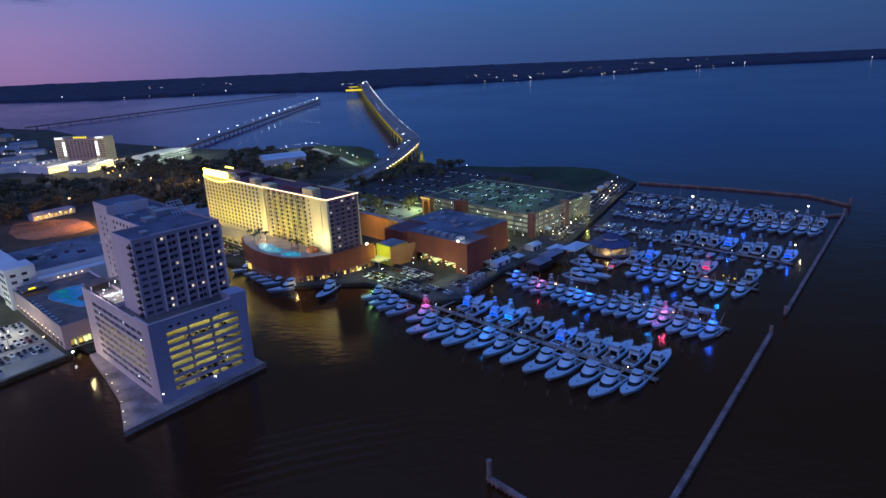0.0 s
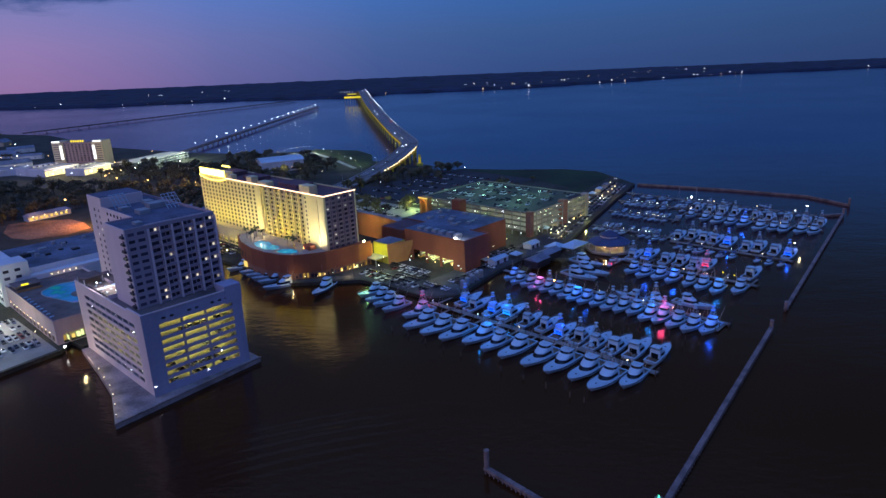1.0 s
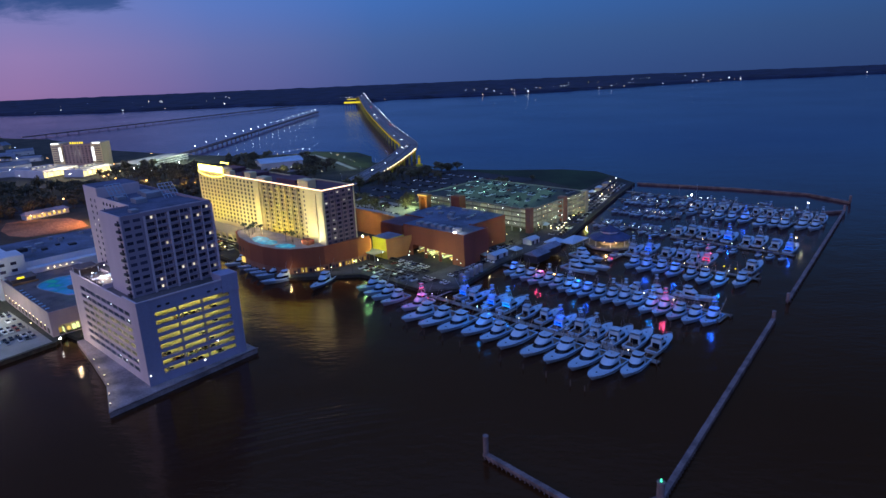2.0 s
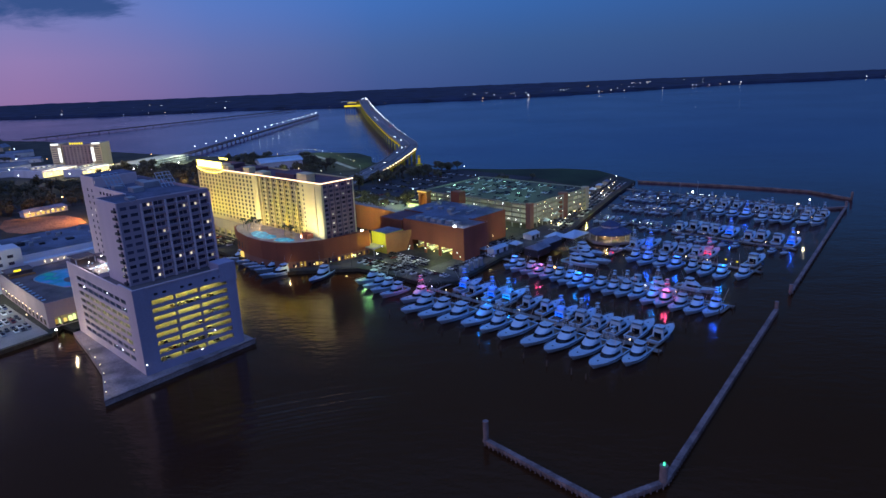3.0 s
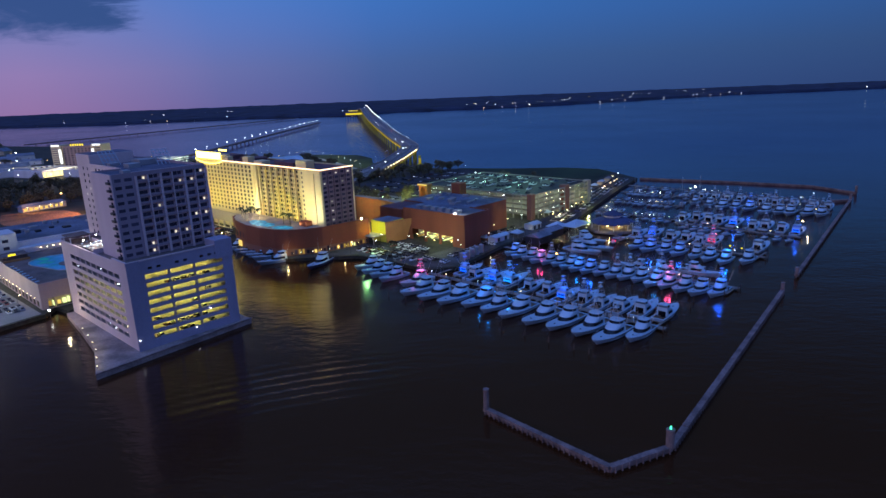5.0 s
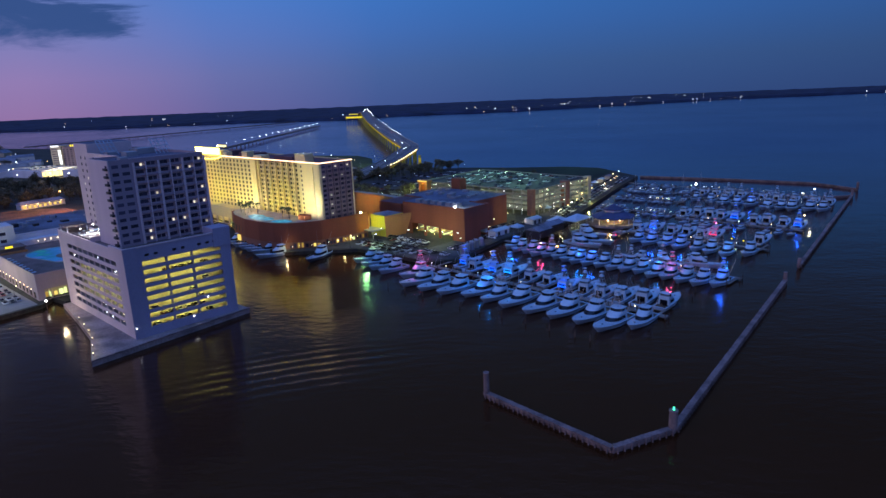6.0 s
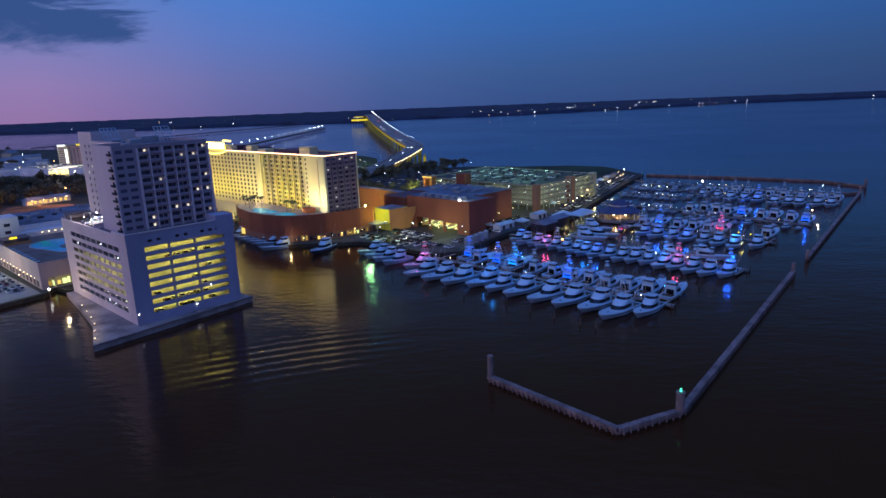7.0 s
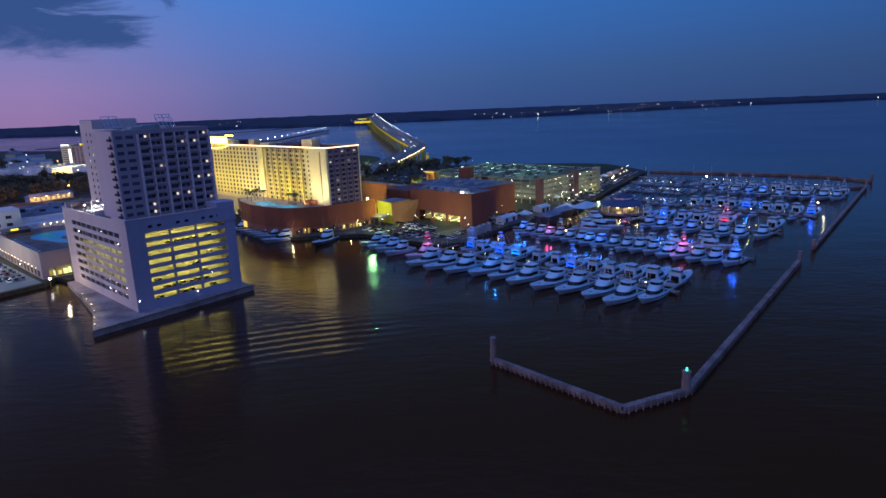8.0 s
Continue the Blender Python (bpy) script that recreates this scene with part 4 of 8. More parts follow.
    for i in range(n):
        z = 0.35 + i * st
        for k in range(6):
            u = bays[k] + (0.9 if k % 2 == 0 else 0.45)
            w = bays[k + 1] - u
            s = part("balcony", slab, None, t, at=at(u, V0, z) @ Matrix.Diagonal((w / 4.5, 1, 1, 1)))
            part("rail", rail, None, t, at=at(u, V0, z) @ Matrix.Diagonal((w / 4.5, 1, 1, 1)))
            lit = r.random() < 0.2
            window(t, u + w * 0.29, V0 + 1.23, z + 0.15, 2.0, 2.1, 0, False, "balcony_door")
            window(t, u + w * 0.74, V0 + 1.23, z + 0.75, 1.6, 1.5, 0, lit)
        window(t, 6.6, V0, z + 0.8, 2.5, 1.3, 0, r.random() < 0.03)
        window(t, 10.6, V0, z + 0.8, 2.9, 1.3, 0, r.random() < 0.03)
        # corner balconies and side windows
        part("corner_balcony", Geo().box(U0 - 0.9, U0, V0 + 0.3, V0 + 3.4, z + 0.2, z + 1.15), M_DARKMETAL, t)
        window(t, U0, V0 + 1.9, z + 1.15, 2.2, 1.0, -90)
        for v in (39, 43, 47, 51, 55, 59, 63):
            window(t, UR, v, z + 0.8, 1.7, 1.4, -90, r.random() < 0.02)
        for v in (74, 79.5):
            window(t, UR, v, z + 0.8, 1.4, 1.4, -90, r.random() < 0.03)


waterfront_tower()


# ---------------------------------------------------------------- white hall and pool deck west of the tower
def pool_hall():
    t = thing("pool_hall", site(84, 345, 2.1), "low white building with a rooftop pool deck", "resort hall")
    # pool block along the car park, open arcade at its foot
    holes = [(4 + 6.4 * k, 8.4 + 6.4 * k, 0.3, 3.6) for k in range(12)]
    part("pool_block_front", facade(Geo(), "x", -6.0, 0.4, 0, 86, 0, 13.2, holes), M_TOWER2, t)
    part("pool_block_end", facade(Geo(), "y", 0.0, 0.4, -5.6, 36, 0, 13.2, [(-3, 8, 0.3, 5.2), (10, 22, 0.3, 5.2)]), M_TOWER2, t)
    part("pool_block_wall", Geo().box(36, 36.4, 0, 86, 0, 13.2).box(-5.6, 36, 85.6, 86, 0, 15.0), M_WHITE, t)
    part("pool_deck", Geo().box(-5.6, 36, 0.4, 85.6, 11.6, 12.0), M_DARKTILE, t, "dark tiled pool deck")
    part("arcade_floor_wall", Geo().box(0.0, 0.4, 0.4, 85.6, 0, 11.6), M_SAND, t)
    for k in range(12):
        part("arcade_lamp", Geo().ball((-6.25, 9.5 + 6.4 * k, 4.4), 0.15, 7, 5), G_WARM, t)
    for k in range(6):
        part("arcade_tube", Geo().box(-3.2, -2.9, 4 + 13 * k, 14 + 13 * k, 4.8, 4.95), G_WARM, t)
    rd = random.Random(6)
    for k in range(11):
        x = -2.4 + 2.2 * k
        part("doorway_light", Geo().box(x, x + rd.uniform(0.8, 1.7), rd.uniform(1.5, 4.0), 4.4, 0.5, rd.uniform(1.6, 3.8)), rd.choice((G_SHOP, G_DIM, G_LOBBY)), t)
    part("hall_inner_wall", Geo().box(-5.5, 35.9, 4.5, 4.8, 0, 11.5), M_SAND, t)
    part("roof_bar", Geo().slab(-4, 8, 70, 80, 12, 14.6, 0.3).slab(-5, 9, 69, 81, 14.6, 15.1, 0.2), M_DARKTILE, t, "dark-roofed deck bar")
    part("bar_counter", Geo().slab(-4.5, 8.5, 67.6, 68.4, 12, 13.1, 0.1), M_ORANGE, t)
    part("bar_sign", Geo().box(-1.5, 2.1, 68.8, 69.0, 15.2, 16.2), G_BARS, t, "glowing yellow sign bar")
    for k in range(5):
        pole = part("deck_lamp_post", Geo().rod((18 + 3.4 * k, 82, 12), (18 + 3.4 * k, 82, 14.2), 0.06, 0.05, 5), M_DARKMETAL, t)
        part("deck_lamp_globe", Geo().ball((18 + 3.4 * k, 82, 14.4), 0.26, 7, 5), G_WARM, pole)
    for k in range(9):
        part("sun_bed", Geo().slab(-4.4, -2.6, 10 + 5.6 * k, 10.8 + 5.6 * k, 12.0, 12.4, 0.06), M_GEL, t)
    # white hall behind, two roof levels
    part("hall_block", Geo().slab(8.2, 72, 92, 158, 0, 17.5, 0.25), M_WHITE, t)
    part("hall_roof", Geo().box(8.8, 71.4, 92.6, 157.4, 17.5, 17.62), M_ROOFBLUE, t)
    part("link_block", Geo().slab(8.2, 60, 86.2, 91.98, 0, 15.0, 0.2), M_WHITE, t)
    part("stair_head", Geo().slab(56, 68, 96, 106, 17.6, 22.5, 0.2), M_WHITE, t)
    part("end_pier", Geo().slab(-8, 8, 86.2, 102, 0, 25.0, 0.25), M_WHITE, t, "tall white end pier")
    for i in range(5):
        for k in range(3):
            part("window", Geo().box(-8.08, -7.9, 88.5 + 4.4 * k, 91.3 + 4.4 * k, 3.0 + 4.2 * i, 5.2 + 4.2 * i), M_GLASS, t)
        for k in range(2):
            part("window", Geo().box(-5.5 + 6 * k, -2.5 + 6 * k, 86.1, 86.3, 15.6 + 4.2 * (i % 2), 17.4 + 4.2 * (i % 2)), M_GLASS, t) if i < 2 else None
    part("rear_block", Geo().slab(-6, 8.1, 102.2, 170, 0, 19.0, 0.25), M_WHITE, t)
    part("parapet", Geo().box(8.4, 71.8, 92.2, 92.5, 17.62, 18.4).box(8.4, 8.7, 92.5, 157.6, 17.62, 18.4).box(71.5, 71.8, 92.5, 157.6, 17.62, 18.4), M_WHITE, t)
    rr = random.Random(9)
    for k in range(14):
        x, y, w = rr.uniform(12, 62), rr.uniform(108, 148), rr.uniform(2, 6)
        part("roof_unit", Geo().slab(x, x + w, y, y + w * rr.uniform(0.5, 1.0), 17.6, 18.6 + rr.random() * 1.6, 0.12), M_STEEL if k % 2 else M_DARKMETAL, t)


pool_hall()
pool = thing("rooftop_pool", site(84, 345, 14.1), "irregular rooftop pool lit blue, violet and teal", "pool")
ring_of = lambda c: [(17 + c * 11.5 * math.cos(a) * (1 + 0.22 * math.sin(3 * a)), 43 + c * 24 * math.sin(a) * (1 + 0.15 * math.cos(2 * a))) for a in [2 * math.pi * k / 32 for k in range(32)]]
part("pool_rim", Geo().prism(ring_of(1.05), 0, 0.25), M_CONCRETE, pool)
part("pool_water", Geo().prism(ring_of(1.0), 0.05, 0.32), M_POOLLIT, pool)
part("island", Geo().prism([(17 + 3 * math.cos(2 * math.pi * k / 12), 36 + 5 * math.sin(2 * math.pi * k / 12)) for k in range(12)], 0.05, 0.7), M_DARKTILE, pool)
pl = site(84, 345, 14.1)
lamp("pool_light_blue", "POINT", pl @ Vector((12, 46, 5)), 130, (0.1, 0.35, 1.0), 0.1)
lamp("pool_light_violet", "POINT", pl @ Vector((26, 62, 5)), 160, (0.6, 0.15, 1.0), 0.1)
lamp("pool_light_teal", "POINT", pl @ Vector((10, 22, 5)), 90, (0.1, 1.0, 0.8), 0.1)
lamp("arcade_light", "POINT", pl @ Vector((-14, 30, -6)), 350, (1.0, 0.74, 0.30), 0.5)
lamp("arcade_light", "POINT", pl @ Vector((-14, 66, -6)), 350, (1.0, 0.74, 0.30), 0.5)
lamp("arcade_light", "POINT", pl @ Vector((6, -8, -9)), 700, (1.0, 0.76, 0.3), 0.5)


# ---------------------------------------------------------------- floodlit hotel
HOTEL = site(230.4, 322.2)


def floodlit_hotel():
    t = thing("floodlit_hotel", HOTEL @ at(0, 0, 2.1), "long cream twelve-storey hotel floodlit yellow, neon roofline", "hotel")
    z0, H, n, Lv, D = 14.0, 50.0, 12, 160.0, 25.0
    st = (H - z0 - 1.2) / n
    part("blank_wall", facade(Geo(), "x", 0.0, 0.4, 0, 22, z0 - 12, H, [(6.6, 7.3, z0, H - 2)]), M_CREAM, t)
    part("slit", Geo().box(0.3, 0.4, 6.5, 7.4, z0, H - 2), M_DARKMETAL, t)
    part("bay_wall", Geo().box(1.6, 2.0, 22, 78, z0 - 12, H), M_CREAM, t)
    part("long_wall", Geo().box(0, 0.4, 78, Lv, z0 - 12, H), M_CREAM, t)
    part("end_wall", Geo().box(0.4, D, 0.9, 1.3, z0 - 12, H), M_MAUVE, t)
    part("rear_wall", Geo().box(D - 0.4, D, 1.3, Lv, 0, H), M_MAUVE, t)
    part("west_wall", Geo().box(0.4, D - 0.4, Lv - 0.4, Lv, 0, H), M_CREAM, t)
    part("corner_pier", Geo().box(D - 0.8, D + 0.2, -0.2, 0.9, z0 - 12, H).box(0.0, 1.2, -0.2, 0.9, z0 - 12, H), M_CREAM, t)
    part("roof", Geo().box(0.4, D - 0.4, 1.3, Lv - 0.4, H - 1.0, H - 0.6), M_MAROON, t, "dark maroon roof")
    part("parapet", Geo().box(0, 0.5, -0.1, Lv, H, H + 0.7).box(0.5, D, -0.1, 0.5, H, H + 0.7).box(D - 0.5, D, 0.5, Lv, H, H + 0.7), M_CREAM, t)
    part("neon", Geo().box(-0.35, -0.05, -0.35, 119, H + 0.2, H + 0.75).box(-0.05, D + 0.2, -0.4, -0.12, H + 0.2, H + 0.75), G_NEON, t, "glowing pinkish neon tube along the roof edge")
    for v0, v1, u1, h in ((15, 26, 7, 5.2), (66, 76, 7, 2.6), (84, 91, 6, 4.6), (112, 117, 5, 3.4), (122, 150, 8, 4.0)):
        part("roof_house", Geo().slab(0.6, u1, v0, v1, H - 0.6, H + h, 0.15), M_CREAM, t)
    for v0, v1, u0, u1, h in ((40, 62, 8, 22, 2.0), (90, 110, 9, 20, 2.4), (30, 36, 12, 18, 1.6), (126, 144, 10, 22, 2.6)):
        part("roof_unit", Geo().slab(u0, u1, v0, v1, H - 0.6, H + h, 0.15), M_MAROON, t)
    r = random.Random(5)
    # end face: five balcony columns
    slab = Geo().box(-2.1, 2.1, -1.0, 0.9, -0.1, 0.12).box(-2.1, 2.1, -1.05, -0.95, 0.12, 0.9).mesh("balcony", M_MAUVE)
    for i in range(n):
        z = z0 + 0.4 + i * st
        for k in range(5):
            u = 3.4 + 4.65 * k
            part("balcony", slab, None, t, at=at(u, 1.0, z))
            window(t, u, 0.9, z + 0.2, 2.4, 2.0, 0, r.random() < 0.07)
        part("string_course", Geo().box(1.2, D - 0.8, 0.7, 0.9, z - 0.25, z - 0.1), M_CREAM, t)
    for k in range(6):
        u = 1.2 + 4.6 * k
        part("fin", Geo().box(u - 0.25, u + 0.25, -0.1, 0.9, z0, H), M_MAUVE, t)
    # window grid of the long wing; single column in the white wall
    HG = Geo().box(-1.1, 1.1, -0.03, 0.18, -0.1, 1.7).mesh("window", M_HOTELGLASS)
    BG = Geo().box(-0.9, 0.9, -0.03, 0.18, 0, 1.6).mesh("window", M_HOTELGLASS)
    for i in range(n):
        z = z0 + 1.0 + i * st
        window(t, 0, 19.5, z, 1.3, 1.4, -90)
        for k in range(16):
            if i > 5 or k < 8:
                part("window", HG, None, t, at=at(0, 82 + 4.95 * k, z, -90))
    g = Geo()
    for i in range(6):
        z = z0 + 1.0 + i * st
        for k in range(8, 16):
            v = 82 + 4.95 * k
            g.box(-0.03, 0.18, v - 0.95, v + 0.95, z, z + 1.6)
    tagged(part("lower_windows", g, M_HOTELGLASS, t), kind="stuff")
    # recessed yellow bays: piers, slabs, doors
    for k in range(9):
        v = 22 + 7.0 * k
        part("bay_pier", Geo().box(-0.1 if k in (0, 8) else 0.35, 1.6, v - 0.5, v + 0.5, z0, H), M_CREAM, t)
    part("bay_stair", Geo().box(0.0, 1.6, 73.5, 78, z0, H), M_CREAM, t)
    for i in range(n):
        z = z0 + 0.5 + i * st
        part("bay_slab", Geo().box(0.5, 1.6, 22.5, 73.5, z - 0.1, z + 0.12), M_CREAM, t)
        for k in range(7):
            v = 22 + 7.0 * k
            for off in (2.0, 5.0):
                part("window", BG, None, t, at=at(1.58, v + off, z + 0.4, -90))
    # sign on the roof, letters as plain bars on a glowing face with a curved lower edge
    s = part("roof_sign", Geo().slab(-0.9, -0.3, 120, 157, H + 1.0, H + 6.0, 0.1), G_SIGN, t, "glowing yellow roof sign")
    for k in range(9):
        part("sign_bar", Geo().box(-1.05, -0.9, 122 + 3.8 * k, 124.4 + 3.8 * k, H + 2.0, H + 5.2), G_SIGN2, s)
    pts = [(138.5 + 20 * math.cos(math.pi + math.pi * k / 20), H + 0.8 + 3.2 * math.sin(math.pi + math.pi * k / 20)) for k in range(21)]
    g = Geo()
    for (a, b), (c, d) in zip(pts, pts[1:]):
        g.rod((-0.7, a, b), (-0.7, c, d), 0.32, 0.32, 5)
    part("sign_arc", g, G_SIGN, s)
    part("rear_sign", Geo().box(12, 12.4, 134, 146, H + 5.4, H + 6.4), G_SIGN, t, "narrow lit sign panel")


floodlit_hotel()
# floodlights on the pool deck that wash the long front
for v, e, c in ((6, 46000, (1.0, 0.91, 0.62)), (22, 25000, (1.0, 0.86, 0.22)), (40, 24000, (1.0, 0.80, 0.03)), (58, 24000, (1.0, 0.80, 0.03)), (78, 21000, (1.0, 0.89, 0.32)),
                (96, 17500, (1.0, 0.87, 0.24)), (116, 18000, (1.0, 0.79, 0.02)), (136, 17500, (1.0, 0.78, 0.02)), (154, 15500, (1.0, 0.86, 0.2))):
    lamp("facade_floodlight", "SPOT", HOTEL @ Vector((-17.0, v, 18.0)), e, c, 0.4, HOTEL @ Vector((0.5, v, 34)), 120, 0.9)
lamp("corner_uplight", "SPOT", HOTEL @ Vector((-9.0, 5.5, 18.2)), 16000, (1.0, 0.94, 0.70), 0.4, HOTEL @ Vector((0.5, 8, 32)), 110, 0.9)
lamp("corner_uplight", "SPOT", HOTEL @ Vector((-7.0, 16.5, 18.2)), 15000, (1.0, 0.92, 0.60), 0.4, HOTEL @ Vector((0.5, 18, 32)), 110, 0.9)
lamp("corner_uplight", "SPOT", HOTEL @ Vector((-5.0, 77, 18.2)), 9000, (1.0, 0.92, 0.55), 0.4, HOTEL @ Vector((0.5, 78, 32)), 100, 0.9)


def pool_podium():
    t = thing("pool_podium", HOTEL @ at(0, 0, 2.1), "terracotta stucco podium with rounded corner and a pool deck", "podium")
    outer = [(-17, 82), (-24, 66), (-28, 46), (-28, 30), (-25.5, 17), (-21, 8.5), (-13, 2.5), (-4, -2.5), (19.5, -6.5), (30, -6.5), (30, 0.8), (-0.2, 0.8), (-0.2, 86), (-12, 88)]
    part("wall", Geo().prism(outer, 4.4, 15.2), M_BRICKRED, t)
    inner = [(x * 0.97 - 0.2, 40 + (y - 40) * 0.97) for x, y in outer]
    part("plinth", Geo().prism(inner, 0, 4.4), M_CLAYWALL, t, "recessed ground floor")
    part("pool_deck", Geo().prism([(-0.3, 1.2), (-3.5, -1.6), (-12.5, 3.3), (-20.3, 9.2), (-24.6, 17.5), (-27.1, 30), (-27.1, 46), (-23.2, 65.5), (-16.2, 81), (-11.6, 87), (-0.3, 85)], 15.2, 15.32), M_DECKTILE, t, "tan pool deck")
    n = len(outer)
    g = Geo()
    for k in range(9):
        (a, b), (c, d) = outer[k], outer[k + 1]
        p, q = Vector((a, b)), Vector((c, d))
        e = (q - p).normalized()
        s = Vector((-e.y, e.x)) * 0.5
        part("parapet", Geo().prism([tuple(p), tuple(q), tuple(q + s), tuple(p + s)], 15.2, 16.3), M_BRICKRED, t)
    rs = random.Random(14)
    edge = [(-23.6, 14.5), (-20.4, 9.3), (-12.6, 3.5), (-3.6, -1.5), (19.5, -5.6), (29.0, -5.6)]
    for (a0, b0), (a1, b1) in zip(edge, edge[1:]):
        p, q = Vector((a0, b0)), Vector((a1, b1))
        e = (q - p).normalized()
        turn = math.degrees(math.atan2(e.y, e.x))
        for k in range(int((q - p).length / 2.3)):
            c = p + e * (1.15 + 2.3 * k)
            w, h, gl = rs.uniform(0.5, 0.95), rs.uniform(1.6, 3.2), rs.choice((G_SHOP, G_SHOP, G_LOBBY, G_DIM, G_DIM, G_DIM, M_GLASS, M_GLASS, M_GLASS, M_GLASS, M_GLASS))
            part("arcade_window", Geo().box(-w, w, -0.12, 0.5, 0.5, 0.5 + h), gl, t, "" if gl is M_GLASS else "lit shop window", at=at(c.x, c.y, 0, turn))
            part("arcade_column", Geo().box(0.95, 1.3, -0.9, -0.5, 0, 4.4), M_CLAYWALL, t, at=at(c.x, c.y, 0, turn))
    for k, b in enumerate((1.0, 0.0, -4.5, -6.5, -8.0, -9.3, -10.0, -10.4, -10.4)):
        a = -24 + 5.2 * k + rs.uniform(-1, 1)
        post = part("quay_lamp_post", Geo().rod((a, b, 0), (a, b, 3.2), 0.06, 0.05, 5), M_DARKMETAL, t)
        part("quay_lamp_globe", Geo().ball((a, b, 3.4), rs.uniform(0.12, 0.2), 6, 4), (G_WARM, G_GREENW, G_WARM)[k % 3], post)
    for v in (56, 62, 50, 70):
        part("opening", Geo().box(-27.6 + abs(v - 46) * 0.18, -25 + abs(v - 46) * 0.2, v - 2, v + 2, 6.5, 10.5), M_DARKMETAL, t)
    part("entrance_light", Geo().box(-26.2, -25.6, 57, 60.5, 0.4, 4.2), G_SHOP, t)
    # sand-coloured garage wing beneath the west end
    part("west_wing_wall", facade(Geo(), "x", -1.6, 0.5, 88.2, 232, 0, 12.6, [(90 + 9 * k, 97 + 9 * k, 0.6, 5.2) for k in range(15)]), M_SAND, t)
    part("west_wing_roof", Geo().box(-1.1, 25, 160.1, 232, 12.0, 12.4), M_ROOF, t)
    part("west_wing_end", Geo().box(-1.1, 25, 231.5, 232, 0, 12.6), M_SAND, t)
    part("west_wing_inside", Geo().box(8, 8.4, 86.4, 231.5, 0, 12), M_SAND, t)
    for k in range(15):
        part("tube_light", Geo().box(1, 1.4, 90.5 + 9 * k, 96.5 + 9 * k, 5.4, 5.6), G_TUBE, t)
    part("deck_hut", Geo().slab(-7, -2, 10, 17, 15.32, 18.4, 0.2), M_BRICKRED, t, "small red deck hut")


pool_podium()
deck_pool = thing("deck_pool", HOTEL @ at(0, 0, 17.42), "pair of curved turquoise lit pools on the podium deck", "pool")
for pp in ([(-20.5, 32), (-23.0, 38), (-22.5, 48), (-19, 57), (-13.5, 59), (-11.5, 50), (-14, 43), (-13, 36), (-16, 31)], [(-17.5, 14.5), (-20.5, 19), (-21.2, 26), (-17.5, 28.5), (-12.5, 25), (-11.5, 17.5), (-14, 14)]):
    mx, my = sum(p[0] for p in pp) / len(pp), sum(p[1] for p in pp) / len(pp)
    part("pool_rim", Geo().prism([(mx + (x - mx) * 1.1, my + (y - my) * 1.06) for x, y in pp], 0, 0.16), M_CONCRETE, deck_pool)
    part("pool_water", Geo().prism(pp, 0.02, 0.2), M_POOL, deck_pool)
lamp("deck_light", "POINT", HOTEL @ Vector((-7, 68, 22)), 2200, (1.0, 0.85, 0.5), 1.0)
lamp("podium_corner_light", "SPOT", HOTEL @ Vector((24.5, -7.4, 20.2)), 9000, (0.36, 1.0, 0.36), 1.5, HOTEL @ Vector((6, -70, 0)), 90, 0.8)
solid("corner_floodlight", Geo().rod((0, 0, 0), (0, 0, 1.2), 0.15, 0.1, 6).ball((0, 0, 1.7), 0.6, 10, 6), G_FLOOD, HOTEL @ at(24.5, -6.2, 17.32), "bright greenish-white floodlight on the podium corner", "floodlight")
lamp("quay_light", "POINT", HOTEL @ Vector((-27, 3, 5)), 450, (1.0, 0.66, 0.24), 0.8)
lamp("quay_light", "POINT", HOTEL @ Vector((4, -13, 4.5)), 480, (1.0, 0.72, 0.28), 0.8)
lamp("west_wing_light", "POINT", HOTEL @ Vector((-9, 116, 7)), 3200, (1.0, 0.86, 0.20), 0.8)
lamp("west_wing_light", "POINT", HOTEL @ Vector((3.5, 104, 7)), 8000, (1.0, 0.86, 0.20), 0.8)
lamp("west_wing_light", "POINT", HOTEL @ Vector((3.5, 136, 7)), 6500, (1.0, 0.86, 0.20), 0.8)


# ---------------------------------------------------------------- casino hall
CASINO = site(283.3, 253.3)


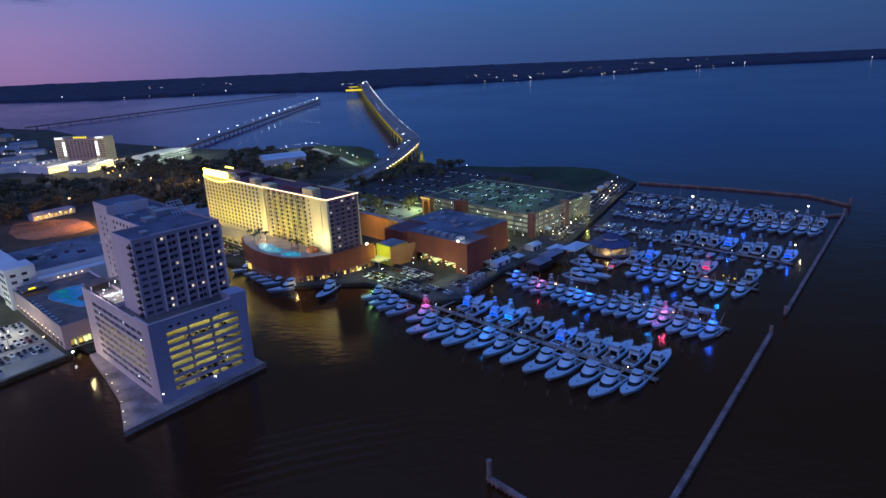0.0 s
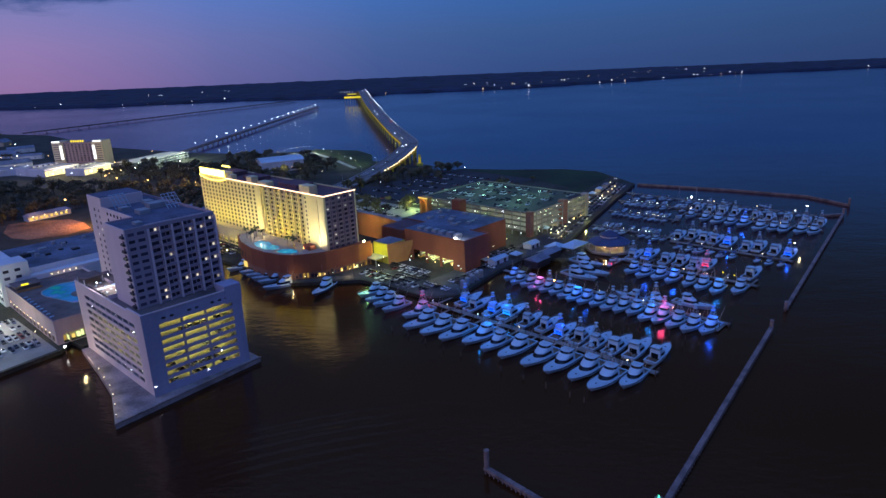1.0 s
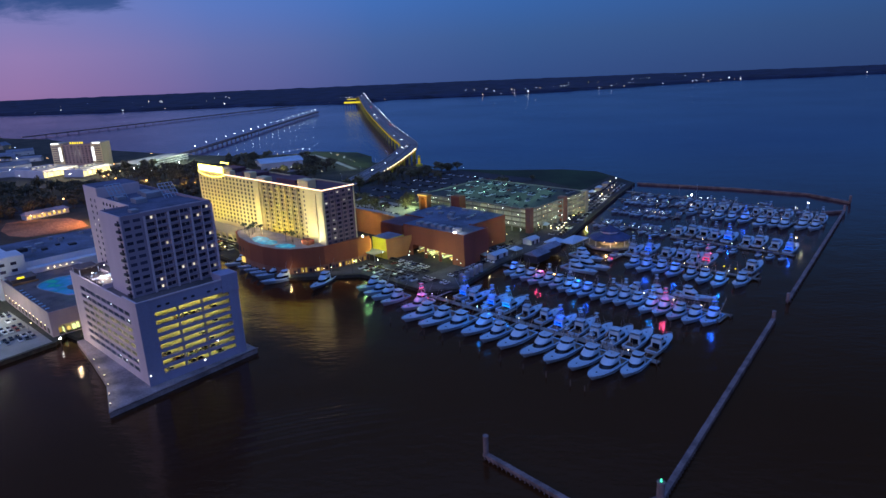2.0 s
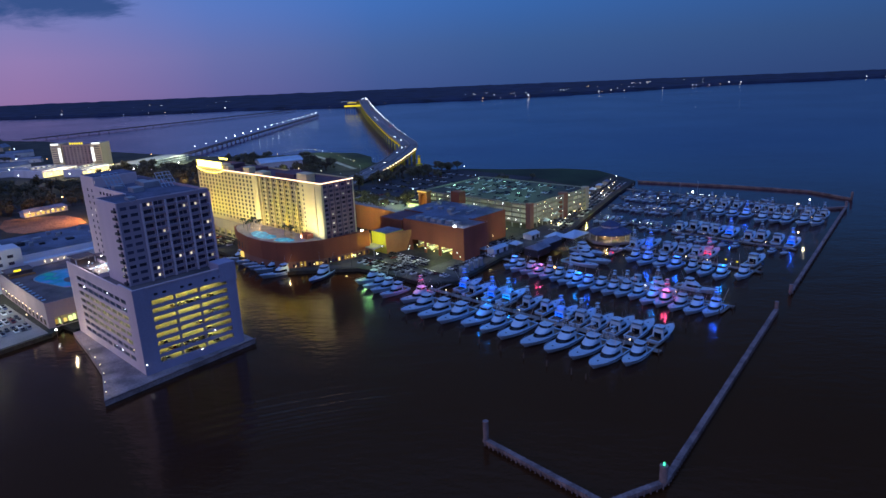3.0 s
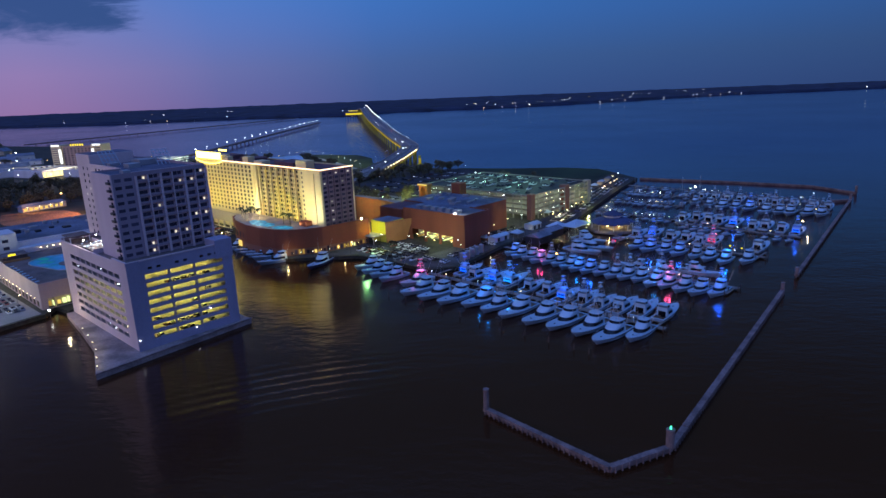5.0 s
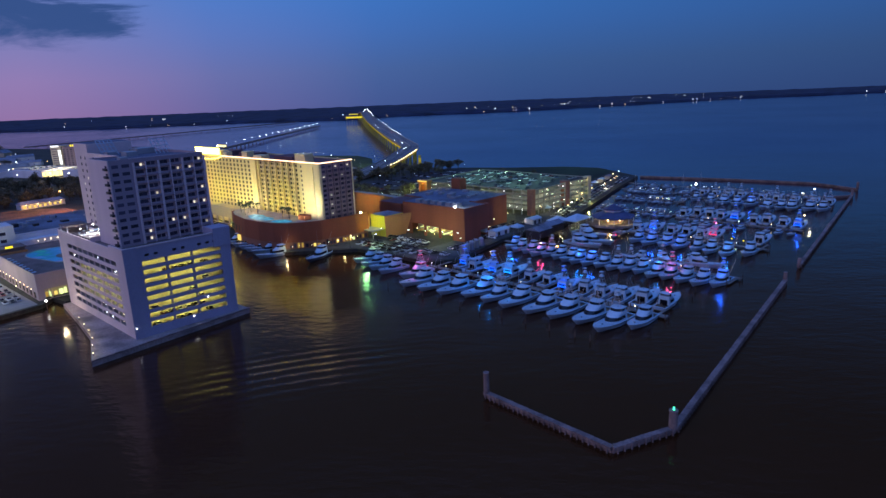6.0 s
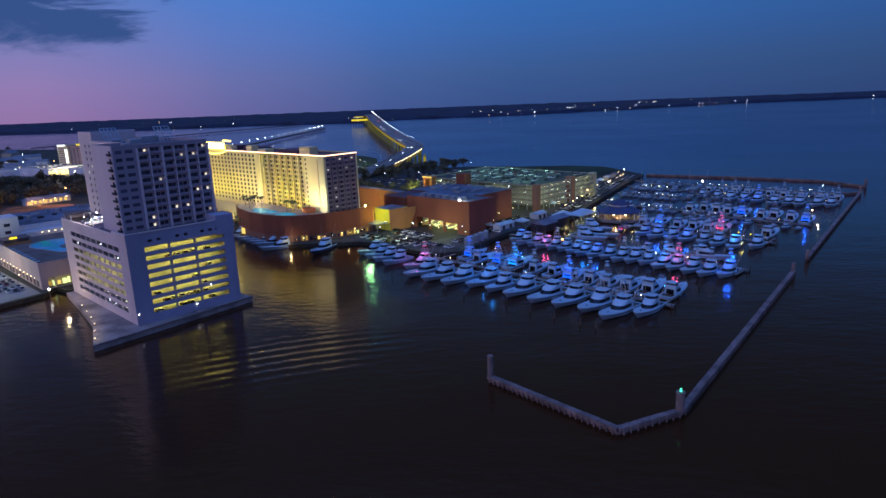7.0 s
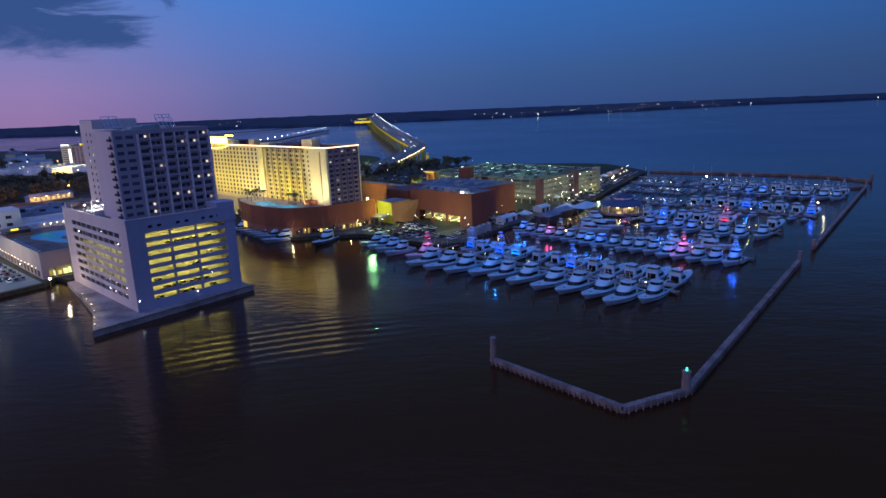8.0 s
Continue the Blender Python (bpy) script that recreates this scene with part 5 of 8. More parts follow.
def casino_hall():
    t = thing("casino_hall", CASINO @ at(0, 0, 2.1), "windowless terracotta casino hall with blue-grey roofs", "casino hall")
    H = 20.6
    part("front_wall", facade(Geo(), "x", 0.0, 0.6, 0, 54, 0, H, [(10, 20, 0, 6.2), (22, 33, 0, 6.8), (35, 46, 0, 7.4)]), M_BRICKRED, t)
    part("end_wall", facade(Geo(), "y", 0.0, 0.6, 0.6, 24, 0, H, [(15, 22.5, 0, 5)]), M_BRICKRED, t)
    part("side_wall", Geo().box(23.4, 24, 0.6, 16, 0, H), M_BRICKRED, t)
    part("front_roof", Geo().box(0.6, 23.4, 0.6, 56, H - 1.0, H - 0.6), M_ROOFBLUE, t)
    part("back_block", Geo().slab(24.02, 62, 16, 78, 0, 19.4, 0.15), M_BRICKRED, t)
    part("back_roof", Geo().box(24.5, 61.5, 16.5, 77.5, 19.4, 19.56), M_ROOFBLUE, t)
    part("mid_block", Geo().slab(0.6, 24.0, 56, 78, 0, 18.6, 0.2), M_BRICKRED, t)
    part("mid_roof", Geo().box(1, 23.6, 56.4, 77.6, 18.6, 18.76), M_MAROON, t)
    part("grey_side", Geo().box(62.0, 62.3, 16.2, 70, 0, 17.5), M_OLDCON, t)
    rl = random.Random(3)
    part("lobby_back_wall", Geo().box(9.5, 9.8, 8, 50, 0, 8), M_SAND, t)
    for k in range(34):
        y = 10.5 + 1.06 * k + rl.uniform(-0.4, 0.4)
        z = rl.uniform(0.8, 3.6)
        w, h = rl.uniform(0.15, 0.5), rl.uniform(0.25, 1.0)
        part("lobby_light", Geo().box(rl.uniform(1.5, 9.0), 9.2, y - w, y + w, z, z + h), rl.choice((G_SHOP, G_LOBBY, G_LOBBY, G_DIM)), t, "lit lobby glazing")
    for k in range(7):
        part("facade_lamp", Geo().ball((-0.35, 3 + 7.6 * k, 2.2 + (k % 3)), 0.2, 6, 4), (G_GREENW, G_WARM)[k % 2], t)
    part("lift_tower", Geo().slab(64, 71, 60.5, 69, 0, 26.8, 0.3), M_BRICKRED, t, "terracotta lift tower")
    r = random.Random(8)
    for k in range(6):
        part("roof_unit", Geo().slab(4.5 + r.uniform(0, 1), 9.5, 10 + 6.5 * k, 14 + 6.5 * k, H - 0.6, H + 1.4, 0.15), M_STEEL, t)
    for k in range(16):
        x, y = r.uniform(27, 56), r.uniform(19, 72)
        part("roof_unit", Geo().slab(x, x + r.uniform(1.5, 4), y, y + r.uniform(1.5, 5), 19.5, 20.2 + r.random() * 1.6, 0.12), M_STEEL, t)
    part("roof_light_housing", Geo().slab(1.2, 1.9, 8.3, 9.5, H - 0.6, H + 0.5, 0.1), G_WHITE, t, "white roof floodlight")


casino_hall()
lamp("roof_floodlight", "POINT", CASINO @ Vector((3.5, 8, 25)), 1500, (1.0, 0.95, 0.8), 0.7)
lamp("lobby_light", "POINT", CASINO @ Vector((3.5, 28, 5)), 500, (1.0, 0.9, 0.4), 0.7)
lamp("lobby_light", "POINT", CASINO @ Vector((12, -10, 5)), 220, (1.0, 0.9, 0.5), 0.7)


def entrance_block():
    t = thing("entrance_block", CASINO @ at(0, 0, 2.1), "yellow-lit entrance block with leaning ochre side wall", "entrance")
    part("front", Geo().prism([(-17, 52), (-17, 67), (-2, 67), (-2, 52)], 0, 13.6), M_YELLOW, t)
    part("leaning_wall", Geo().add([(-17.3, 51.9, 0), (-3, 49, 0), (1, 46, 13.9), (-18, 51.9, 13.9), (-17.3, 52.4, 0), (-3, 49.6, 0), (1, 46.6, 13.9), (-18, 52.4, 13.9)],
                                   [(0, 1, 2, 3), (7, 6, 5, 4), (0, 4, 5, 1), (1, 5, 6, 2), (2, 6, 7, 3), (3, 7, 4, 0)]), M_ORANGE, t, "ochre leaning wall")
    part("roof", Geo().prism([(-16.6, 52.5), (-16.6, 66.6), (-2.4, 66.6), (-2.4, 52.5)], 13.6, 13.75), M_ROOF, t)
    part("link", Geo().slab(-40, -17.02, 68, 78, 4.4, 12.0, 0.2), M_ORANGE, t)
    part("canopy", Geo().slab(-27, -17.4, 54, 66, 5.0, 5.6, 0.15), M_CONCRETE, t)
    for x, y in ((-26, 55), (-26, 65)):
        part("canopy_post", Geo().rod((x, y, 0), (x, y, 5.0), 0.25, 0.25, 8), M_CONCRETE, t)
    part("theatre_wall", Geo().prism([(17, 78.2), (20, 100), (20.5, 132), (26, 132), (25.5, 100), (23, 78.2)], 0, 18.0), M_ORANGE, t, "broad ochre wall of the theatre")
    part("theatre_roof", Geo().prism([(17.4, 78.6), (20.4, 100), (20.9, 131.6), (25.6, 131.6), (25.1, 100), (22.6, 78.6)], 18.0, 18.15), M_ROOF, t)


entrance_block()
lamp("entrance_light", "POINT", CASINO @ Vector((-23, 59, 12)), 2400, (0.95, 1.0, 0.08), 0.6)
lamp("theatre_light", "POINT", CASINO @ Vector((4, 104, 21)), 5500, (1.0, 0.74, 0.22), 0.8)
lamp("theatre_light", "POINT", CASINO @ Vector((2, 108, 22)), 6000, (1.0, 0.6, 0.2), 0.8)


# ---------------------------------------------------------------- parking garage by the marina
GARAGE = site(372.0, 267.7)


def parking_garage():
    t = thing("parking_garage", GARAGE @ at(0, 0, 2.1), "five-level open concrete parking garage, cars on its roof", "parking garage")
    U1, V1, H = 80.0, 110.0, 18.0
    lv = [0.0, 3.6, 7.2, 10.8, 14.4, 17.6]
    for k in range(1, 6):
        part("deck_slab", Geo().box(0.4, U1 - 0.4, 0.4, V1 - 0.4, lv[k] - 0.45, lv[k]), M_ASPHALT if k == 5 else M_CONCRETE, t)
        # spandrels, by bays
        part("spandrel", Geo().box(4.3, 8.75, 0.0, 0.3, lv[k] - 0.45, lv[k] + 0.7), M_GARAGE, t)
        for j in range(10):
            a = 9 + j * 7.0
            part("spandrel", Geo().box(a + 0.25, a + 6.75, 0.0, 0.3, lv[k] - 0.45, lv[k] + 0.7), M_GARAGE, t)
        for j in range(14):
            a = 1 + j * 7.7
            part("spandrel", Geo().box(0.0, 0.3, a + 0.25, a + 7.45, lv[k] - 0.45, lv[k] + 0.7), M_GARAGE, t)
        part("far_spandrel", Geo().box(0.4, U1, V1 - 0.3, V1, lv[k] - 0.5, lv[k] + 0.95).box(U1 - 0.3, U1, 0.4, V1 - 0.4, lv[k] - 0.45, lv[k] + 0.7), M_GARAGE, t)
    for j in range(11):
        part("column", Geo().box(9 + j * 7.0 - 0.3, 9 + j * 7.0 + 0.3, -0.12, 0.6, 0, H + 0.3), M_CONCRETE, t)
    for j in range(15):
        part("column", Geo().box(-0.12, 0.6, 1 + j * 7.7 - 0.3, 1 + j * 7.7 + 0.3, 0, H + 0.3), M_CONCRETE, t)
    part("stair_tower", Geo().slab(-0.5, 4.2, -0.5, 3.4, 0, H + 0.9, 0.2), M_CLAYWALL, t)
    part("stair_tower", Geo().slab(44, 49, -0.8, 5, 0, H + 1.6, 0.2), M_CLAYWALL, t, "terracotta stair tower")
    part("stair_tower", Geo().slab(76, 80.6, -0.6, 4, 0, H + 1.0, 0.2), M_SAND, t)
    part("core", Geo().box(20, 60, 50, 52, 0, 17), M_CONCRETE, t)
    rg = random.Random(19)
    for k in range(5):
        z = lv[k + 1] - 0.7
        for j in range(10):
            a = 9.5 + 7.0 * j
            if rg.random() < 0.8:
                part("tube_light", Geo().box(a, a + rg.uniform(1.5, 5.5), 7, 7.4, z, z + 0.15), G_DECK, t)
        for j in range(14):
            a = 2 + 7.7 * j
            if rg.random() < 0.75:
                part("tube_light", Geo().box(5, 5.4, a, a + rg.uniform(1.5, 5.5), z, z + 0.15), G_DECK, t)
    for k in range(34):
        part("bay_lamp", Geo().ball((rg.uniform(10, 78), 0.7, lv[rg.randrange(0, 5)] + rg.uniform(1.2, 2.6)), rg.uniform(0.08, 0.18), 6, 4), rg.choice((G_WHITE, G_GREENW, G_GREENW, G_WARM)), t)
    for k in range(34):
        part("bay_lamp", Geo().ball((0.7, rg.uniform(8, 106), lv[rg.randrange(0, 5)] + rg.uniform(1.2, 2.6)), rg.uniform(0.10, 0.24), 6, 4), rg.choice((G_WHITE, G_GREENW, G_WHITE)), t)
    # posts added to give the lit roof a source; none is seen there
    for u, v in ((20, 25), (20, 60), (20, 92), (55, 30), (55, 65), (55, 95)):
        m = part("roof_lamp_post", Geo().rod((u, v, lv[5]), (u, v, lv[5] + 3.8), 0.12, 0.09, 6).box(u - 1.2, u + 1.2, v - 0.1, v + 0.1, lv[5] + 3.7, lv[5] + 3.9), M_STEEL, t)
        part("lamp_head", Geo().box(u - 1.3, u - 0.8, v - 0.2, v + 0.2, lv[5] + 3.6, lv[5] + 3.7).box(u + 0.8, u + 1.3, v - 0.2, v + 0.2, lv[5] + 3.6, lv[5] + 3.7), G_GREENW, m)


parking_garage()
# unseen fill lights high over the deck, for its green cast
for u, v in ((22, 30), (22, 80), (56, 34), (56, 84)):
    lamp("garage_roof_light", "POINT", GARAGE @ Vector((u, v, 29)), 8500, (0.42, 1.0, 0.66), 0.6)
lamp("garage_front_light", "POINT", GARAGE @ Vector((24, -10, 6)), 3000, (0.9, 1.0, 0.45), 0.6)
lamp("garage_front_light", "POINT", GARAGE @ Vector((64, -9, 6)), 3000, (0.9, 1.0, 0.3), 0.6)
lamp("garage_front_light", "POINT", GARAGE @ Vector((-9, 24, 5)), 5200, (0.9, 1.0, 0.5), 0.6)

gate = thing("gate_pavilion", CASINO @ at(80, 113, 2.1), "small yellow-lit gate pavilion with an arch", "gate")
for x in (-4.6, 2.6):
    part("pier", Geo().box(-2.5, 2.5, x, x + 2.0, 0, 19), M_ORANGE, gate)
arch = Geo()
for k in range(8):
    a0, a1 = math.pi * k / 8, math.pi * (k + 1) / 8
    y0, y1, za, zb = 2.6 * math.cos(a0), 2.6 * math.cos(a1), 16 + 2.2 * math.sin(a0), 16 + 2.2 * math.sin(a1)
    arch.prism([(-2.4, y1), (2.4, y1), (2.4, y0), (-2.4, y0)], min(za, zb), 19)
part("arch", arch, M_ORANGE, gate)
part("cornice", Geo().slab(-3.1, 3.1, -5.2, 5.2, 19, 20.6, 0.3), M_ORANGE, gate)
part("cornice_light", Geo().box(-3.35, -3.12, -5.2, 5.2, 19.6, 20.5), G_SHOP, gate)
lamp("gate_light", "POINT", CASINO @ Vector((73, 112, 20)), 1500, (1.0, 0.62, 0.1), 0.5)


# ---------------------------------------------------------------- boats
STATIONS = [(0.00, 0.44, 1.45), (0.12, 0.47, 1.42), (0.30, 0.50, 1.48), (0.48, 0.50, 1.75), (0.64, 0.478, 2.10), (0.78, 0.415, 2.45), (0.88, 0.315, 2.72), (0.95, 0.195, 2.90), (0.985, 0.10, 2.98), (1.0, 0.02, 3.0)]


def hull_rings(L, B):
    out = []
    for s, w, h in STATIONS:
        bow = max(0.0, (s - 0.45) / 0.55)
        chine = w * B * (0.93 - 0.45 * bow)
        zc = 0.25 + 0.9 * bow ** 1.5
        keel = -0.8 + 1.5 * bow ** 4
        x = s * L
        xk = x - 0.07 * L * bow ** 2
        out.append([(x, w * B, h), (x - 0.02 * L * bow, (w * B + chine) / 2 * 0.98, (h + zc) / 2), (xk, chine, zc), (xk, 0, keel), (xk, -chine, zc),
                    (x - 0.02 * L * bow, -(w * B + chine) / 2 * 0.98, (h + zc) / 2), (x, -w * B, h)])
    return out


def beam_at(s, B):
    return float(np.interp(s, [q[0] for q in STATIONS], [q[1] for q in STATIONS])) * B


def sheer_at(s):
    return float(np.interp(s, [q[0] for q in STATIONS], [q[2] for q in STATIONS]))


def plan(x0, xf, x1, w, z, n=8):
    """Outline of a deckhouse: square aft at x0, straight sides to xf, rounded to x1 in front."""
    return [(x0, -w, z)] + [(xf + (x1 - xf) * math.sin(math.pi * k / n), -w * math.cos(math.pi * k / n), z) for k in range(n + 1)] + [(x0, w, z)]


def house(g, x0, x1, xf, w0, w1, z0, z1, top_in=0.86):
    """A deckhouse: upright aft, raked and rounded in front, narrower at the top."""
    xa = x0 + (xf - x0) * 0.75
    return g.loft([plan(x0, xa, x1, w0, z0), plan(x0 + 0.1, xa - 0.25, xf + 0.25, w0 * top_in, z1)])


def sport_boat(m, L, B, led=None, tower=True, navy=False, label="", open_top=False):
    t = thing("sport_fishing_boat", m, label, "boat", "marina boats")
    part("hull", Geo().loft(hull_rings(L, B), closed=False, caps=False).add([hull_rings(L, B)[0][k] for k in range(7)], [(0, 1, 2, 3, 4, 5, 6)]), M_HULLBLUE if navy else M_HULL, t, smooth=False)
    k = L / 24.0
    # foredeck with a little camber, from the deckhouse to the bow
    fd = []
    for s in (0.24, 0.40, 0.54, 0.66, 0.76, 0.84, 0.90, 0.95, 0.98, 0.998):
        w, z = beam_at(s, B) * 0.97, sheer_at(s) + 0.03
        fd.append([(s * L, -w, z), (s * L, -w * 0.5, z + 0.10), (s * L, 0, z + 0.14), (s * L, w * 0.5, z + 0.10), (s * L, w, z)])
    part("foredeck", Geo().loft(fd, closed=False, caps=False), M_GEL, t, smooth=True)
    part("deck_hatch", Geo().slab(0.765 * L, 0.80 * L, -0.32, 0.32, sheer_at(0.78) + 0.12, sheer_at(0.78) + 0.24, 0.03), M_SMOKE, t, "dark foredeck hatch")
    part("bow_roller", Geo().slab(0.965 * L, 1.02 * L, -0.16, 0.16, sheer_at(1.0) + 0.02, sheer_at(1.0) + 0.16, 0.03), M_ALLOY, t)
    part("fighting_chair", Geo().rod((0.12 * L, 0, 0.85), (0.12 * L, 0, 1.5), 0.12, 0.1, 6).slab(0.105 * L, 0.135 * L, -0.35, 0.35, 1.5, 1.62, 0.03).box(0.131 * L, 0.137 * L, -0.35, 0.35, 1.6, 2.3), M_TEAK, t)
    part("cockpit_sole", Geo().box(0.02 * L, 0.25 * L, -B * 0.44, B * 0.44, 0.75, 0.85), M_TEAK, t, "teak cockpit floor")
    part("coaming", Geo().box(0.0, 0.25 * L, -B * 0.475, -B * 0.40, 1.40, 1.58).box(0.0, 0.25 * L, B * 0.40, B * 0.475, 1.40, 1.58).box(0, 0.03 * L, -B * 0.40, B * 0.40, 1.35, 1.62), M_GEL, t)
    part("swim_platform", Geo().slab(-0.045 * L, 0.0, -B * 0.4, B * 0.4, 0.35, 0.5, 0.04), M_TEAK, t)
    w = B * 0.40
    z2 = 4.1 * (0.75 + 0.25 * k)
    xa, X1, XF = 0.24 * L + 0.29 * L * 0.75, 0.67 * L, 0.53 * L
    dh = part("deckhouse", house(Geo(), 0.24 * L, X1, XF, w, 0, 1.3, z2), M_GEL, t)
    band = lambda f: plan(0.30 * L, xa - 0.25 * f, X1 + (XF + 0.25 - X1) * f + 0.05, w * (1 - 0.14 * f) + 0.07, 1.33 + (z2 - 1.3) * f)
    part("windscreen", Geo().loft([band(0.36), band(0.80)], closed=False, caps=False), M_SMOKE, dh, "dark wraparound windscreen")
    # flying bridge
    fb = w * 0.92
    zh = z2 + 2.15
    part("saloon_door", Geo().box(0.24 * L - 0.06, 0.24 * L + 0.05, -w * 0.62, w * 0.62, 1.35, z2 - 0.45), M_SMOKE, dh, "dark glazed cockpit bulkhead")
    fly = part("flybridge", Geo().loft([plan(0.25 * L, 0.40 * L, 0.545 * L, fb, z2 - 0.02), plan(0.25 * L, 0.36 * L, 0.45 * L, fb * 0.94, z2 + 1.15)]), M_GEL, t)
    part("enclosure", Geo().loft([plan(0.30 * L, 0.355 * L, 0.44 * L, fb * 0.90, z2 + 1.15), plan(0.30 * L, 0.345 * L, 0.41 * L, fb * 0.84, zh)], closed=False, caps=False), M_SMOKE, fly, "dark clear-vinyl bridge enclosure")
    g = Geo()
    for x in (0.26 * L, 0.40 * L):
        for y in (-fb * 0.85, fb * 0.85):
            g.rod((x, y, z2 + 0.8), (x + 0.1, y * 0.95, zh), 0.06, 0.06, 5)
    ht = part("hardtop", Geo().loft([plan(0.235 * L, 0.35 * L, 0.43 * L, fb * 0.90, zh), plan(0.23 * L, 0.352 * L, 0.435 * L, fb * 0.92, zh + 0.12), plan(0.25 * L, 0.34 * L, 0.41 * L, fb * 0.76, zh + 0.28)]), M_GEL, t)
    part("hardtop_frame", g, M_ALLOY, ht)
    part("radar_dome", Geo().ball((0.34 * L, 0, zh + 0.5), 0.42, 8, 5, 0.7), M_GEL, ht)
    if tower:
        zt = zh + 4.6 * k
        g = Geo()
        for x in (0.26 * L, 0.40 * L):
            for y in (-1, 1):
                g.rod((x, y * fb * 0.9, z2 + 0.8), (0.33 * L + (x - 0.33 * L) * 0.45, y * 0.62, zt), 0.075, 0.055, 5)
        for f in (0.45, 0.72):
            hx, hy, hz = 0.07 * L * (1 - 0.55 * f), fb * 0.9 + (0.62 - fb * 0.9) * f, z2 + 0.8 + (zt - z2 - 0.8) * f
            c = [(0.33 * L - hx, -hy, hz), (0.33 * L + hx, -hy, hz), (0.33 * L + hx, hy, hz), (0.33 * L - hx, hy, hz)]
            for p, q in zip(c, c[1:] + c[:1]):
                g.rod(p, q, 0.05, 0.05, 4)
        tt = part("tuna_tower", g, M_ALLOY, t, "tall welded alloy spotting tower")
        part("tower_platform", Geo().slab(0.285 * L, 0.375 * L, -0.85, 0.85, zt, zt + 0.14, 0.05).box(0.30 * L, 0.36 * L, -0.5, 0.5, zt + 0.14, zt + 0.95), M_GEL, tt)
        part("tower_top", Geo().slab(0.28 * L, 0.37 * L, -0.8, 0.8, zt + 2.0, zt + 2.12, 0.05).rod((0.29 * L, -0.7, zt), (0.29 * L, -0.7, zt + 2), 0.04, 0.04, 4).rod((0.29 * L, 0.7, zt), (0.29 * L, 0.7, zt + 2), 0.04, 0.04, 4), M_GEL, tt)
    for y in (-1, 1):
        part("outrigger", Geo().rod((0.30 * L, y * fb * 1.05, z2 - 0.4), (0.16 * L, y * (fb + 2.2 * k), z2 + 9 * k), 0.05, 0.02, 4), M_ALLOY, t)
    pts = [(s * L, beam_at(s, B) * 0.93, sheer_at(s)) for s in (0.62, 0.74, 0.85, 0.93, 0.985)]
    g = Geo()
    for sgn in (-1, 1):
        line = [(x, y * sgn, z) for x, y, z in pts]
        for p, q in zip(line, line[1:]):
            g.rod((p[0], p[1], p[2] + 0.75), (q[0], q[1], q[2] + 0.75), 0.035, 0.035, 4)
        for p in line:
            g.rod(p, (p[0], p[1], p[2] + 0.75), 0.03, 0.03, 4)
    p = pts[-1]
    g.rod((p[0], p[1], p[2] + 0.75), (p[0], -p[1], p[2] + 0.75), 0.035, 0.035, 4)
    part("bow_rail", g, M_ALLOY, t)
    if led:
        glow = {"blue": G_BLUE, "cyan": G_CYAN, "pink": G_PINK}[led]
        g = Geo().box(0.255 * L, 0.40 * L, -fb * 0.85, fb * 0.85, zh - 0.1, zh - 0.01)
        part("hardtop_led", g, glow, t, f"{led} light strip under the hardtop")
        g = Geo().box(0.20 * L, 0.235 * L, -fb * 0.9, fb * 0.9, z2 - 0.25, z2 - 0.1).box(0.232 * L, 0.236 * L, -w * 0.9, w * 0.9, 1.9, 2.8)
        part("cockpit_led", g, glow, t, f"{led} cockpit light")
        if tower:
            part("tower_led", Geo().box(0.28 * L, 0.37 * L, -0.7, 0.7, zt + 1.86, zt + 1.99).box(0.285 * L, 0.375 * L, -0.8, 0.8, zt - 0.2, zt - 0.05), glow, t)
        c = {"blue": (0.01, 0.11, 1.0), "cyan": (0.01, 0.24, 1.0), "pink": (1.0, 0.08, 0.26)}[led]
        lamp("boat_led", "POINT", m @ Vector((0.33 * L, 0, zh + (2.4 if tower else 1.4))), 850, c, 0.6)
        lamp("boat_led", "POINT", m @ Vector((0.19 * L, 0, z2 - 0.6)), 90, c, 0.4)
        lamp("boat_led", "POINT", m @ Vector((0.56 * L, 0, z2 + 2.2)), 340, c, 0.5)
    return t


BOATS = {}


def moor(u, v, heading, L, B, led=None, tower=True, navy=False):
    """A boat with its bow at (u, v); heading 180 points along -u, 0 along +u, in degrees on the site grid."""
    a = radians(heading)
    m = site(u - L * math.cos(a), v - L * math.sin(a), 0, heading)
    key = (L, B, tower, navy)
    if led or key not in BOATS:
        words = ("navy-hulled" if navy else "white") + (" fishing boat with spotting tower" if tower else " fishing boat with flying bridge")
        ob = sport_boat(m, L, B, led, tower, navy, words + (f", glowing with {led} lights" if led else ", moored to the dock"))
        if not led:
            BOATS[key] = ob
        return ob
    return copy_thing(BOATS[key], m)


jig = random.Random(31)
# row along the near dock, bows out to the open basin
for u, v, L, led, tw in ((216, 277, 20, None, 0), (213, 267, 20, None, 0), (211, 258, 20, None, 0), (209, 248, 20, None, 0), (210, 233, 22, "pink", 1), (200, 222, 26, None, 0), (200, 210, 26, None, 0),
                         (201, 198, 26, None, 0), (205, 186.5, 26, "cyan", 1), (205, 175, 22, None, 1), (204, 164, 26, None, 0), (204, 151.5, 26, None, 0), (205, 140, 26, None, 1), (206, 128.5, 26, None, 1),
                         (204, 118, 26, None, 1), (214, 109, 22, None, 0)):
    moor(u, v, 180 + jig.uniform(-3, 3), L, L * 0.31, led, bool(tw))
